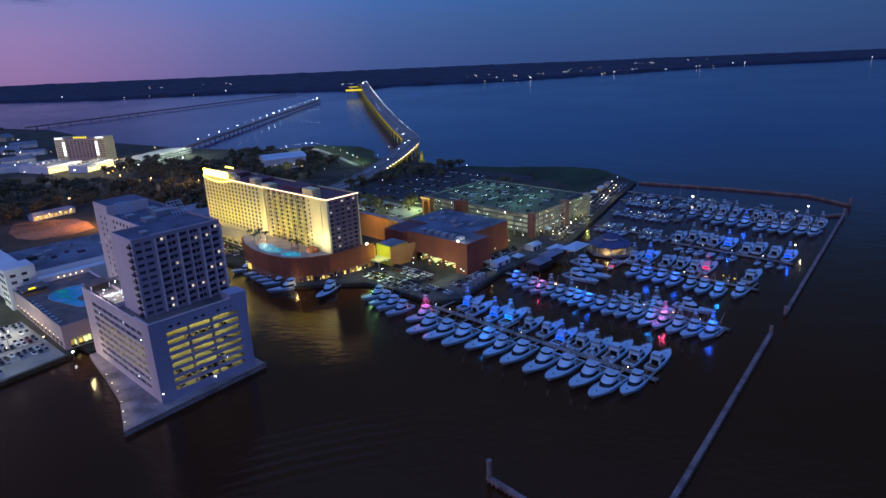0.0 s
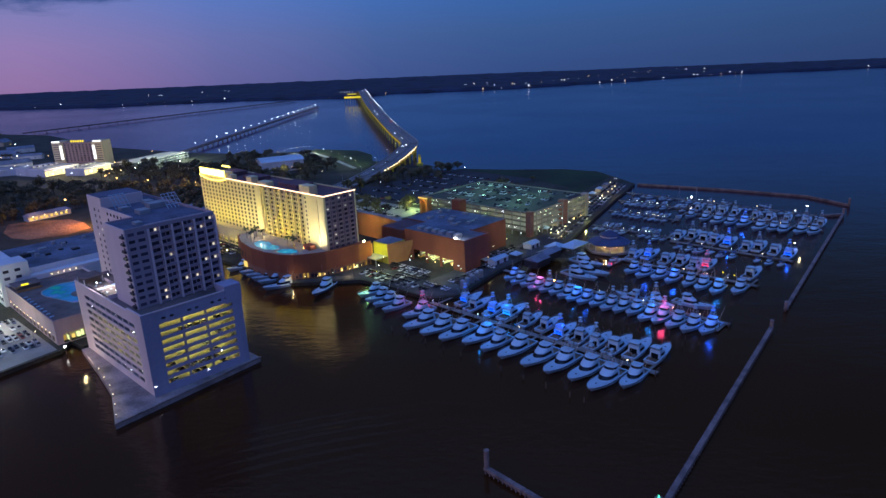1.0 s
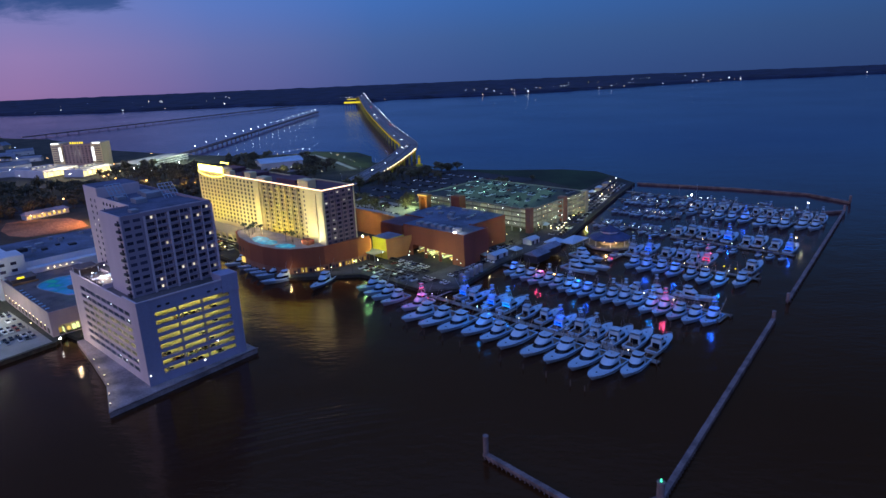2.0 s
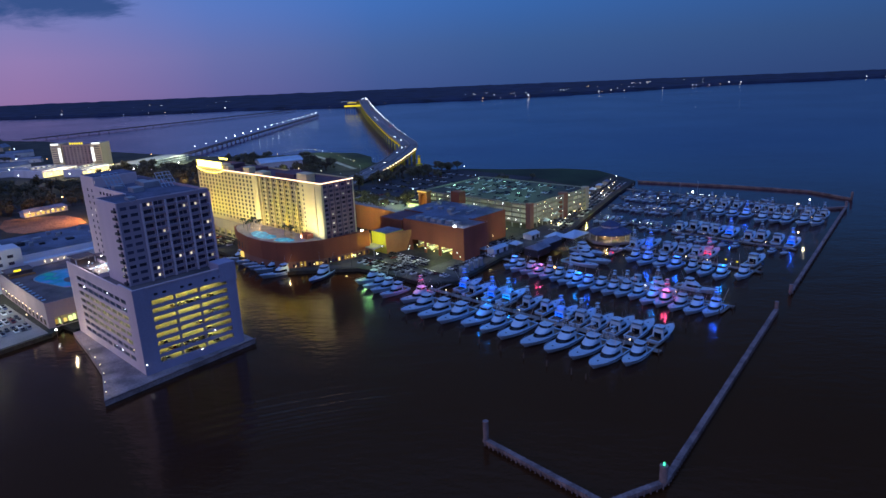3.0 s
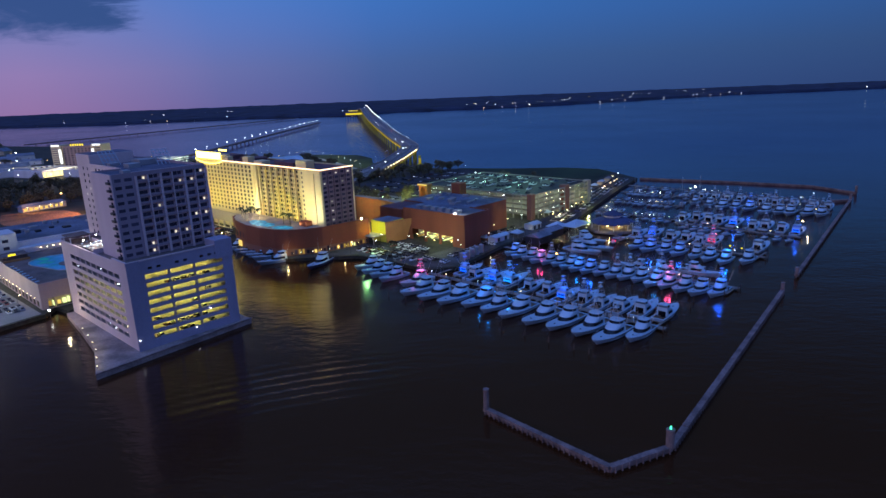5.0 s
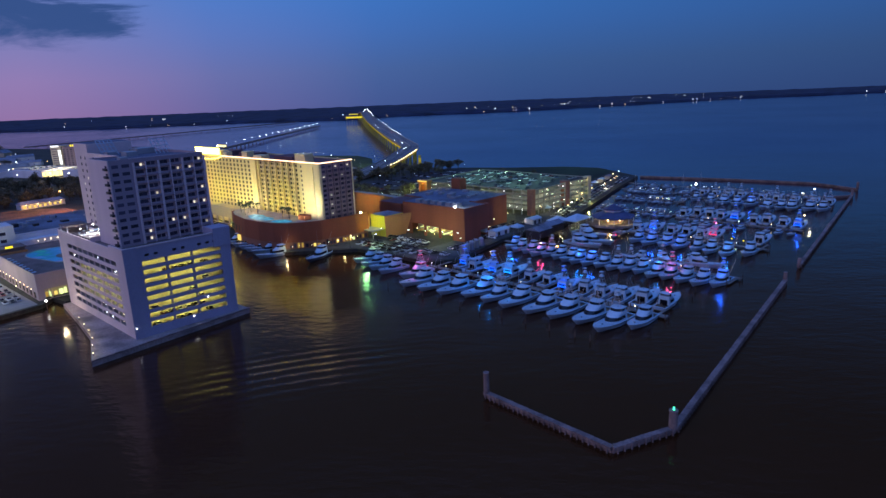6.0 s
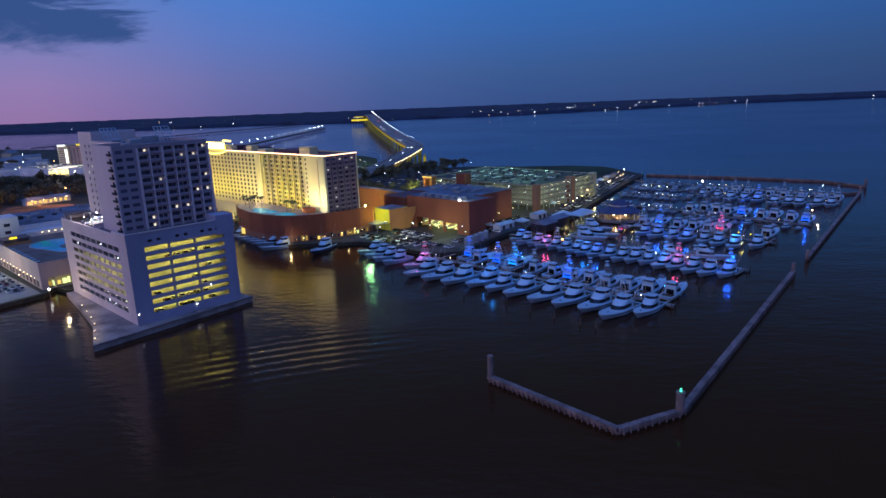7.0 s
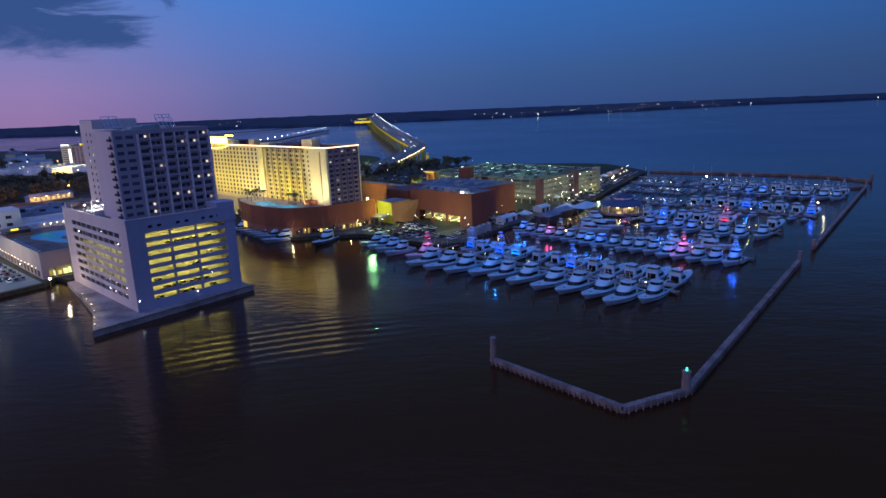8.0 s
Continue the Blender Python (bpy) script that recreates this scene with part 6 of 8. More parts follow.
# far side of the same dock, bows away
for u, v, L, led, tw in ((262, 222, 20, "blue", 1), (259, 213, 20, None, 0), (260, 202, 20, "blue", 1), (263, 192, 22, "cyan", 1), (258, 178, 18, None, 1), (259, 168, 18, None, 0), (257, 157, 20, "blue", 1),
                         (259, 148, 20, None, 1), (258, 138, 20, None, 1), (261, 129, 22, None, 0), (263, 120.5, 22, None, 0), (263, 111, 20, None, 0)):
    moor(u, v, jig.uniform(-3, 3), L, L * 0.32, led, bool(tw))
# second dock
for u, v, L, led, tw in ((288, 226, 17, "blue", 0), (285, 219, 17, None, 0), (285, 212, 17, None, 0), (283, 205, 17, "pink", 0), (284, 198, 17, None, 1), (284, 191, 17, None, 0), (282, 184.5, 18, None, 1),
                         (281, 178, 18, "cyan", 0), (281, 171, 18, "blue", 0), (282, 164, 18, None, 0), (281, 157, 18, None, 1), (282, 150, 20, None, 1), (283, 143, 18, None, 0), (280, 135, 20, "cyan", 1),
                         (281, 128, 20, "pink", 1), (280, 120.5, 20, None, 1), (280, 113, 20, None, 1), (283, 105, 20, "blue", 1)):
    moor(u, v, 180 + jig.uniform(-4, 4), L, L * 0.32, led, bool(tw))
for u, v, hd, L, tw in ((321, 182, 262, 26, 0), (332, 180, 265, 28, 0), (345, 192, 260, 26, 0), (308, 163, 92, 18, 0), (306, 128, 250, 20, 1), (318, 112, 268, 22, 0)):
    moor(u, v, hd, L, L * 0.27, None, bool(tw))
# third dock, both sides
for u, v, L, led, tw in ((341, 175, 18, None, 1), (338, 166, 20, "blue", 1), (340, 157, 20, None, 0), (339, 148, 20, "blue", 0), (340, 138, 18, None, 1), (338, 130, 20, None, 1), (337, 121, 20, "cyan", 0), (344, 112, 20, None, 0)):
    moor(u, v, 180 + jig.uniform(-4, 4), L, L * 0.32, led, bool(tw))
for u, v, L, led, tw in ((389, 187, 20, None, 1), (396, 179, 20, "blue", 1), (393, 167, 20, None, 0), (395, 158, 20, None, 1), (394, 149, 20, None, 1), (396, 141, 20, "pink", 1), (397, 115, 22, None, 0)):
    moor(u, v, jig.uniform(-4, 4), L, L * 0.32, led, bool(tw))
# fourth dock, bows away
for u, v, L, led, tw in ((449, 184, 20, None, 0), (457, 176, 22, None, 1), (455, 167, 22, None, 1), (453, 158, 20, None, 1), (453, 149, 22, "blue", 1), (448, 137, 20, None, 0), (454, 130, 22, None, 1), (450, 120, 20, None, 0),
                         (447, 109, 20, "blue", 1)):
    moor(u, v, jig.uniform(-4, 4), L, L * 0.32, led, bool(tw))
# fifth dock, bows this way, with some on its far side
for u, v, L, led, tw in ((490, 201, 16, None, 0), (486, 188, 18, None, 0), (482, 178, 22, None, 1), (484, 168, 20, None, 0), (484, 159, 22, "blue", 1), (480, 147, 22, None, 1), (483, 138, 20, None, 1), (483, 130, 22, None, 1),
                         (487, 121, 22, None, 1), (490, 113, 20, None, 1)):
    moor(u, v, 180 + jig.uniform(-4, 4), L, L * 0.32, led, bool(tw))
for u, v, L, led, tw in ((535, 205, 16, None, 0), (536, 196, 16, None, 1), (537, 186, 18, None, 1), (538, 176, 18, None, 1), (536, 160, 16, None, 0), (537, 150, 18, None, 1), (537, 137, 16, None, 0), (538, 124, 18, None, 1), (538, 114, 18, None, 1)):
    moor(u, v, jig.uniform(-4, 4), L, L * 0.32, led, bool(tw))
# yachts in the cove below the hotel
for u, v, hd, L in ((193, 386, 178, 20), (195, 373, 176, 21), (194, 363.5, 174, 22), (193, 355, 174, 22), (192, 346, 174, 22), (188, 333.5, 171, 24), (200, 299, 206, 27)):
    moor(u, v, hd, L, L * 0.26, None, False, navy=(L == 27))


def small_boat(m, label):
    t = thing("small_motorboat", m, label, "boat", "small marina boats")
    L, B = 10.0, 3.3
    rings = [[(x, y, z * 0.55) for x, y, z in r] for r in hull_rings(L, B)]
    part("hull", Geo().loft(rings, closed=False, caps=False).add(rings[0], [(0, 1, 2, 3, 4, 5, 6)]), M_HULL, t)
    fd = []
    for s in (0.55, 0.72, 0.84, 0.93, 0.995):
        w, z = beam_at(s, B) * 0.97, sheer_at(s) * 0.55 + 0.02
        fd.append([(s * L, -w, z), (s * L, 0, z + 0.12), (s * L, w, z)])
    part("foredeck", Geo().loft(fd, closed=False, caps=False), M_GEL, t)
    part("floor", Geo().box(0.02 * L, 0.58 * L, -B * 0.42, B * 0.42, 0.4, 0.46), M_GEL, t)
    part("console", Geo().loft([[(3.6, -0.6, 0.45), (5.2, -0.6, 0.45), (5.2, 0.6, 0.45), (3.6, 0.6, 0.45)], [(3.8, -0.5, 1.7), (4.7, -0.5, 1.7), (4.7, 0.5, 1.7), (3.8, 0.5, 1.7)]]), M_GEL, t)
    g = Geo()
    for x in (3.4, 5.2):
        for y in (-0.75, 0.75):
            g.rod((x, y, 0.5), (x, y, 2.7), 0.04, 0.04, 4)
    part("top_frame", g, M_ALLOY, t)
    part("t_top", Geo().slab(2.9, 5.7, -1.05, 1.05, 2.7, 2.85, 0.05), M_CANVAS, t)
    for y in (-0.5, 0.5):
        part("outboard_engine", Geo().slab(-0.7, 0.05, y - 0.28, y + 0.28, 0.2, 1.5, 0.1), M_DARKMETAL, t)
    return t


pink_boat = small_boat(site(357, 193, 0, 200), "small open motorboat glowing with pink lights")
part("deck_led", Geo().box(1.2, 3.2, -1.1, 1.1, 0.5, 0.9).box(3.0, 5.6, -1.0, 1.0, 2.6, 2.68), G_PINK, pink_boat, "pink light strip")
lamp("boat_led", "POINT", site(357, 193, 3.6, 200).translation, 160, (1.0, 0.08, 0.26), 0.4)


def cabin_boat(m, label):
    t = thing("cabin_cruiser", m, label, "boat", "small marina boats")
    L, B = 12.0, 3.9
    rings = [[(x, y, z * 0.62) for x, y, z in r] for r in hull_rings(L, B)]
    part("hull", Geo().loft(rings, closed=False, caps=False).add(rings[0], [(0, 1, 2, 3, 4, 5, 6)]), M_HULL, t)
    fd = []
    for s in (0.25, 0.5, 0.72, 0.84, 0.93, 0.995):
        w, z = beam_at(s, B) * 0.97, sheer_at(s) * 0.62 + 0.02
        fd.append([(s * L, -w, z), (s * L, 0, z + 0.16), (s * L, w, z)])
    part("deck", Geo().loft(fd, closed=False, caps=False), M_GEL, t)
    part("cabin", house(Geo(), 3.0, 8.8, 6.6, 1.5, 0.9, 0.9, 2.6), M_GEL, t)
    part("windscreen", Geo().loft([plan(3.4, 5.6, 7.95, 1.44, 1.75),
                                   plan(3.4, 5.5, 7.25, 1.36, 2.3)], closed=False, caps=False), M_SMOKE, t)
    part("bimini", Geo().slab(1.6, 5.2, -1.3, 1.3, 3.7, 3.8, 0.05), M_CANVAS, t)
    g = Geo()
    for x in (1.8, 5.0):
        for y in (-1.2, 1.2):
            g.rod((x, y, 1.0), (x, y, 3.7), 0.035, 0.035, 4)
    part("bimini_frame", g, M_ALLOY, t)
    return t


def sail_boat(m, label):
    t = thing("sailing_yacht", m, label, "boat", "small marina boats")
    L, B = 12.0, 3.6
    rings = [[(x, y, z * 0.5) for x, y, z in r] for r in hull_rings(L, B)]
    part("hull", Geo().loft(rings, closed=False, caps=False).add(rings[0], [(0, 1, 2, 3, 4, 5, 6)]), M_HULL, t)
    fd = []
    for s in (0.0, 0.25, 0.5, 0.72, 0.84, 0.93, 0.995):
        w, z = beam_at(s, B) * 0.97, sheer_at(s) * 0.5 + 0.02
        fd.append([(s * L, -w, z), (s * L, 0, z + 0.14), (s * L, w, z)])
    part("deck", Geo().loft(fd, closed=False, caps=False), M_GEL, t)
    part("coachroof", house(Geo(), 3.6, 8.4, 7.2, 1.1, 0.7, 0.8, 1.55), M_GEL, t)
    part("mast", Geo().rod((6.8, 0, 1.2), (6.8, 0, 16), 0.10, 0.07, 6), M_ALLOY, t)
    part("boom", Geo().rod((6.7, 0, 2.6), (2.0, 0, 2.5), 0.09, 0.07, 5), M_ALLOY, t)
    part("furled_sail", Geo().rod((6.5, 0, 2.85), (2.2, 0, 2.75), 0.22, 0.14, 7), M_CANVAS, t)
    part("stay", Geo().rod((11.8, 0, 1.6), (6.8, 0, 15.8), 0.03, 0.03, 3).rod((0.2, 0, 0.9), (6.8, 0, 15.8), 0.03, 0.03, 3), M_ALLOY, t)
    return t


SMALL = {}


def moor_small(u, v, heading, kind):
    a = radians(heading)
    m = site(u, v, 0, heading)
    if kind not in SMALL:
        f, words = {"open": (small_boat, "white open motorboat with a dark canvas top"), "cabin": (cabin_boat, "white cabin cruiser with a canvas bimini"), "sail": (sail_boat, "moored sailing yacht with bare mast and furled sail")}[kind]
        SMALL[kind] = f(m, words)
        return SMALL[kind]
    return copy_thing(SMALL[kind], m)


jig = random.Random(44)
# stern positions along the small-craft docks: (dock u, from v, to v, spacing)
for du, v0, v1, step, sides in ((432, 190, 248, 5.2, (1, -1)), (481, 206, 258, 5.2, (1, -1)), (520, 214, 268, 5.4, (1, -1)), (553, 128, 276, 6.2, (-1,)), (420, 108, 178, 7.0, (-1,))):
    v = v0
    while v < v1:
        for s in sides:
            if jig.random() < 0.72:
                kind = jig.choice(("open", "open", "cabin", "cabin", "sail" if jig.random() < 0.35 else "open"))
                moor_small(du + 2.4 * s, v, (0 if s > 0 else 180) + jig.uniform(-6, 6), kind)
        v += step + jig.uniform(-0.4, 0.8)
for u, v, hd in ((352, 203, 240), (362, 197, 300), (415, 160, 180), (414, 143, 170), (560, 190, 90), (563, 160, 85)):
    moor_small(u, v, hd, "open")

# ---------------------------------------------------------------- docks
PILE = Geo().rod((0, 0, -4), (0, 0, 2.6), 0.22, 0.19, 7).mesh("pile", M_PILE)


def dock(u, v0, v1, wide, fingers, length, step, sides):
    t = thing("dock", site(u, v0), "weathered timber dock on piles with finger piers", "dock", "marina docks", "structure")
    n = int((v1 - v0) / 8)
    for k in range(n):
        a, b = (v1 - v0) * k / n, (v1 - v0) * (k + 1) / n
        part("deck_section", Geo().slab(-wide / 2, wide / 2, a + 0.03, b - 0.03, 0.75, 1.05, 0.04), M_PLANK, t)
        for s in (-1, 1):
            part("pile", PILE, None, t, at=at(s * (wide / 2 + 0.15), a, jig.uniform(-0.2, 0.3)))
    v = fingers
    while v < v1 - v0:
        for s in sides:
            x0, x1 = sorted((s * wide / 2, s * (wide / 2 + length)))
            part("finger_pier", Geo().slab(x0, x1, v - 0.6, v + 0.6, 0.7, 0.98, 0.04), M_PLANK, t)
            part("pile", PILE, None, t, at=at(s * (wide / 2 + length), v + 0.7, 0))
            part("pile", PILE, None, t, at=at(s * (wide / 2 + length * 0.5), v + 0.7, 0))
        v += step
    return t


dock(236.0, 104, 238, 3.2, 4, 12, 11.4, (-1, 1))
dock(304.5, 99, 239, 3.0, 2, 10, 14.0, (-1,))
dock(366.5, 106, 198, 3.0, 4, 10, 16.0, (-1, 1))
dock(424.0, 104, 184, 2.6, 4, 9, 16.0, (1,))
dock(432.0, 186, 250, 2.4, 3, 6, 10.4, (-1, 1))
dock(509.0, 108, 210, 2.8, 4, 9, 16.0, (-1, 1))
dock(481.0, 202, 264, 2.4, 3, 6, 10.4, (-1, 1))
dock(520.0, 212, 276, 2.4, 3, 6, 10.8, (-1, 1))
dock(553.0, 124, 286, 2.4, 3, 6, 12.4, (-1,))
# mooring piles off the bows
for u, vs in ((197.5, (116, 122.5, 134, 145.5, 157.5, 169.5, 181, 192, 204, 216, 228)), (268, (107, 116, 125, 134, 143, 153, 163, 173)), (276, (109, 117, 124, 132, 139, 147, 154, 161))):
    for v in vs:
        x, y = xy(u, v)
        solid("mooring_pile", Geo().rod((0, 0, -4), (0, 0, 2.4), 0.24, 0.2, 7).rod((0, 0, 2.4), (0, 0, 2.7), 0.21, 0.05, 7), M_PILE, at(x, y, jig.uniform(-0.2, 0.3)), "dark timber mooring pile standing in the water", "pile", "mooring piles")


# ---------------------------------------------------------------- waterfront pavilion, tents, sheds
def pavilion():
    t = thing("dock_pavilion", site(383, 209, 0.6, 10), "two-tiered blue-roofed waterfront pavilion, warmly lit inside", "pavilion")
    oct_ = lambda r, z: [(r * math.cos(math.pi * (k + 0.5) / 4), r * math.sin(math.pi * (k + 0.5) / 4), z) for k in range(8)]
    part("deck", Geo().prism([p[:2] for p in oct_(16.5, 0)], 0, 1.4), M_PLANK, t)
    part("lower_roof", Geo().loft([oct_(14.6, 5.4), oct_(14.8, 5.8), oct_(6.2, 9.0)]), M_CANVAS, t, "blue metal lower roof")
    part("lantern", Geo().loft([oct_(6.0, 9.0), oct_(6.0, 10.4)]), M_WHITE, t)
    part("upper_roof", Geo().loft([oct_(7.2, 10.3), oct_(7.2, 10.6), oct_(0.4, 13.6)]), M_CANVAS, t)
    for x, y, _ in oct_(13.2, 0):
        part("post", Geo().rod((x, y, 1.4), (x, y, 5.6), 0.25, 0.22, 8), M_WHITE, t)
    part("inner_room", Geo().loft([oct_(7.0, 1.4), oct_(7.0, 5.6)]), M_SAND, t)
    for k in range(8):
        a = math.pi * k / 4
        part("wall_lamp", Geo().ball((9.5 * math.cos(a), 9.5 * math.sin(a), 4.4), 0.42, 7, 5), G_WARM, t)
    for k in range(16):
        a = math.pi * k / 8
        part("rail_post", Geo().box(15.6 * math.cos(a) - 0.1, 15.6 * math.cos(a) + 0.1, 15.6 * math.sin(a) - 0.1, 15.6 * math.sin(a) + 0.1, 1.4, 2.5), M_PLANK, t)


pavilion()
lamp("pavilion_light", "POINT", site(383, 209) @ Vector((-10.8, -4, 4.6)), 900, (1.0, 0.72, 0.3), 0.6)
lamp("pavilion_light", "POINT", site(383, 209) @ Vector((0, -11, 4.6)), 700, (1.0, 0.72, 0.3), 0.6)


def tent(u, v, a, b, h, name="white_tent", label="white peaked event tent on slim poles", turn=0):
    t = thing(name, site(u, v, 2.16, turn), label, "tent", "waterfront tents")
    part("roof", Geo().add([(-a, -b, h), (a, -b, h), (a, b, h), (-a, b, h), (0, 0, h + 0.55 * min(a, b)), (-a, -b, h - 0.5), (a, -b, h - 0.5), (a, b, h - 0.5), (-a, b, h - 0.5)],
                           [(0, 1, 4), (1, 2, 4), (2, 3, 4), (3, 0, 4), (5, 6, 1, 0), (6, 7, 2, 1), (7, 8, 3, 2), (8, 5, 0, 3)]), M_GEL, t)
    for x in (-a, a):
        for y in (-b, b):
            part("pole", Geo().rod((x, y, 0), (x, y, h), 0.07, 0.07, 6), M_STEEL, t)


def gable_shed(u, v, a, b, h, roof, wall, turn=0, label="low dark-walled dockside shed with a pale roof"):
    t = thing("dock_shed", site(u, v, 2.1, turn), label, "shed", "dockside sheds")
    part("wall", Geo().box(-a, a, -b, b, 0, h), wall, t)
    part("roof", Geo().add([(-a - 0.4, -b - 0.4, h), (a + 0.4, -b - 0.4, h), (a + 0.4, b + 0.4, h), (-a - 0.4, b + 0.4, h), (-a - 0.4, 0, h + b * 0.4), (a + 0.4, 0, h + b * 0.4)],
                           [(0, 1, 5, 4), (2, 3, 4, 5), (1, 2, 5), (3, 0, 4), (3, 2, 1, 0)]), roof, t)
    for k in (-0.5, 0.5):
        part("door", Geo().box(k * a - 1.2, k * a + 1.2, -b - 0.06, -b, 0.1, 2.6), M_DARKMETAL, t)


tent(362, 224, 10, 5.5, 4.6)
tent(353, 233, 6, 5, 4.2)
gable_shed(322, 226, 7, 5, 4.6, M_ROOF, M_DARKMETAL)
gable_shed(338, 228, 8, 4.5, 5.0, M_ROOF, M_DARKMETAL)
gable_shed(352, 252, 5, 3.4, 3.4, M_GEL, M_WHITE)
gable_shed(312, 250, 7, 3, 3.2, M_GEL, M_WHITE)
tent(326, 246, 3.4, 3.4, 3.2)
tent(306, 256, 3.0, 3.0, 3.0)
for k in range(5):
    t = thing("storage_tank", site(262 + 5.2 * k, 236.5 + 0.9 * k, 2.1), "upright pale steel fuel tank beside the dock", "tank", "dockside tanks")
    part("shell", Geo().rod((0, 0, 0), (0, 0, 4.6), 1.5, 1.5, 14).rod((0, 0, 4.6), (0, 0, 5.2), 1.5, 0.5, 14), M_STEEL, t)
    part("ladder", Geo().box(1.5, 1.62, -0.25, -0.18, 0, 4.8).box(1.5, 1.62, 0.18, 0.25, 0, 4.8), M_DARKMETAL, t)


for k in range(9):
    u = 392 + 21 * k
    v = float(np.interp(u, (362, 421, 529, 588), (262, 274, 305, 318)))
    (gable_shed(u, v, 4.2, 2.6, 3.0, M_GEL if k % 2 else M_ROOF, M_SAND, 16, "small sand-walled kiosk on the waterfront drive") if k % 3 else tent(u, v, 3.0, 3.0, 3.0, turn=16))


# ---------------------------------------------------------------- cars
def make_car(m):
    t = thing("parked_car", m, "parked car in a marked bay", "car", "parked cars")
    L, W = 4.5, 1.8
    prof = [(0.0, 0.45), (0.02, 0.85), (0.9, 0.95), (1.1, 0.95), (3.3, 0.98), (4.3, 0.80), (4.5, 0.5), (4.5, 0.3), (0.0, 0.3)]
    part("body", Geo().loft([[(x, -W / 2, z) for x, z in prof], [(x, W / 2, z) for x, z in prof]]).slab(1.05, 2.4, -W / 2 + 0.24, W / 2 - 0.24, 1.42, 1.5, 0.03), M_CARPAINT, t)
    roof = [(0.55, 0.94), (1.0, 1.42), (2.4, 1.46), (3.25, 0.97)]
    part("cabin_glass", Geo().loft([[(x, -W / 2 + 0.08 + (0.14 if z > 1 else 0), z) for x, z in roof], [(x, W / 2 - 0.08 - (0.14 if z > 1 else 0), z) for x, z in roof]]), M_SMOKE, t)
    wheel = Geo().rod((0, -0.11, 0), (0, 0.11, 0), 0.33, 0.33, 10).mesh("wheel", M_RUBBER)
    for x in (0.85, 3.6):
        for y in (-W / 2 + 0.1, W / 2 - 0.1):
            part("wheel", wheel, None, t, at=at(x, y, 0.33))
    return t


CAR = []


FLEET, FLEETGLASS = Geo(), Geo()


def park(m, single):
    if not single:
        # one of the many too far off to tell apart
        W = 0.9
        tr = lambda pts: [tuple(m @ Vector(p)) for p in pts]
        prof = [(0.0, 0.3), (0.0, 0.85), (1.0, 0.95), (3.3, 0.97), (4.5, 0.75), (4.5, 0.3)]
        FLEET.loft([tr([(x, -W, z) for x, z in prof]), tr([(x, W, z) for x, z in prof])])
        roof = [(0.5, 0.92), (1.0, 1.45), (2.4, 1.47), (3.25, 0.96)]
        FLEETGLASS.loft([tr([(x, -W + 0.15, z) for x, z in roof]), tr([(x, W - 0.15, z) for x, z in roof])])
        return
    if not CAR:
        CAR.append(make_car(m))
        return
    copy_thing(CAR[0], m)


def car_row(u0, v0, u1, v1, z, heading, fill, seed, step=2.75, single=False):
    r = random.Random(seed)
    p, q = Vector((u0, v0)), Vector((u1, v1))
    n = int((q - p).length / step)
    for k in range(n):
        if r.random() < fill:
            c = p.lerp(q, (k + 0.5) / n)
            h = heading + (180 if r.random() < 0.35 else 0) + r.uniform(-2, 2)
            a = radians(h)
            park(site(c.x - 2.25 * math.cos(a), c.y - 2.25 * math.sin(a), z, h), single)


for k, v in enumerate((342.5, 353, 358.5, 370, 375.5, 387, 397, 402)):
    car_row(-34, v, 73 if k else 50, v + 1, 2.13, 90, 0.88, k, single=False)
for k, (u, v0, v1) in enumerate(((246, 248, 262), (254, 240, 300), (262, 262, 305), (268.5, 262, 305), (243, 264, 306), (249, 266, 308))):
    car_row(u, v0, u, v1, 2.13, 0, 0.72, 20 + k, single=k in (1, 2, 3))
for k, (u, v) in enumerate(((284, 244), (284, 248.5), (330, 252), (330, 258), (340, 262))):
    car_row(u - 20, v, u + 18, v + 2, 2.13, 90, 0.55, 30 + k, single=k < 2)
for k in range(7):
    car_row(402 + 21.5 * k, 400, 402 + 21.5 * k, 505, 2.15, 0, 0.62, 40 + k, 3.4)
for k, u in enumerate((306, 326, 333, 352, 359, 380)):
    car_row(u, 392, u, 470, 2.14, 0, 0.5, 50 + k, 3.2)
for k, u in enumerate((376, 391, 397, 412, 418, 433, 439)):
    car_row(u + 4, 275, u + 4, 372, 19.72, 0, 0.42, 60 + k, 3.2)
for k, (a, b, c, d) in enumerate(((375, 245, 418, 257), (376, 252, 414, 264), (425, 258, 525, 288), (430, 267, 520, 294), (432, 272, 520, 299), (530, 288, 580, 302), (528, 300, 580, 313))):
    car_row(a, b, c, d, 2.18, 105, 0.68, 70 + k, 2.9)
for k, v in enumerate((340, 348, 440, 447, 456)):
    car_row(140, v + (2 if v < 400 else 0), 200, v, 2.13, 90, 0.6, 80 + k) if v > 400 else None
for k, (u, v0, v1) in enumerate(((215, 416, 456), (222, 416, 470), (208, 420, 470))):
    car_row(u, v0, u, v1, 2.14, 0, 0.75, 90 + k)
# on the lower podium decks of the tower, seen through the openings
for k in range(7):
    car_row(96, 256.5, 122, 256.5, 2.1 + 2.6 + 3.55 * k, 90, 0.5 if k in (0, 1, 6) else 0.15, 100 + k, 2.9, single=True)
solid("far_parked_cars", FLEET, M_CARFLEET, Matrix(), "rows of distant parked cars in many colours", "cars", kind="stuff")
solid("far_car_windows", FLEETGLASS, M_SMOKE, Matrix(), "dark windows of the distant parked cars", "car windows", kind="stuff")


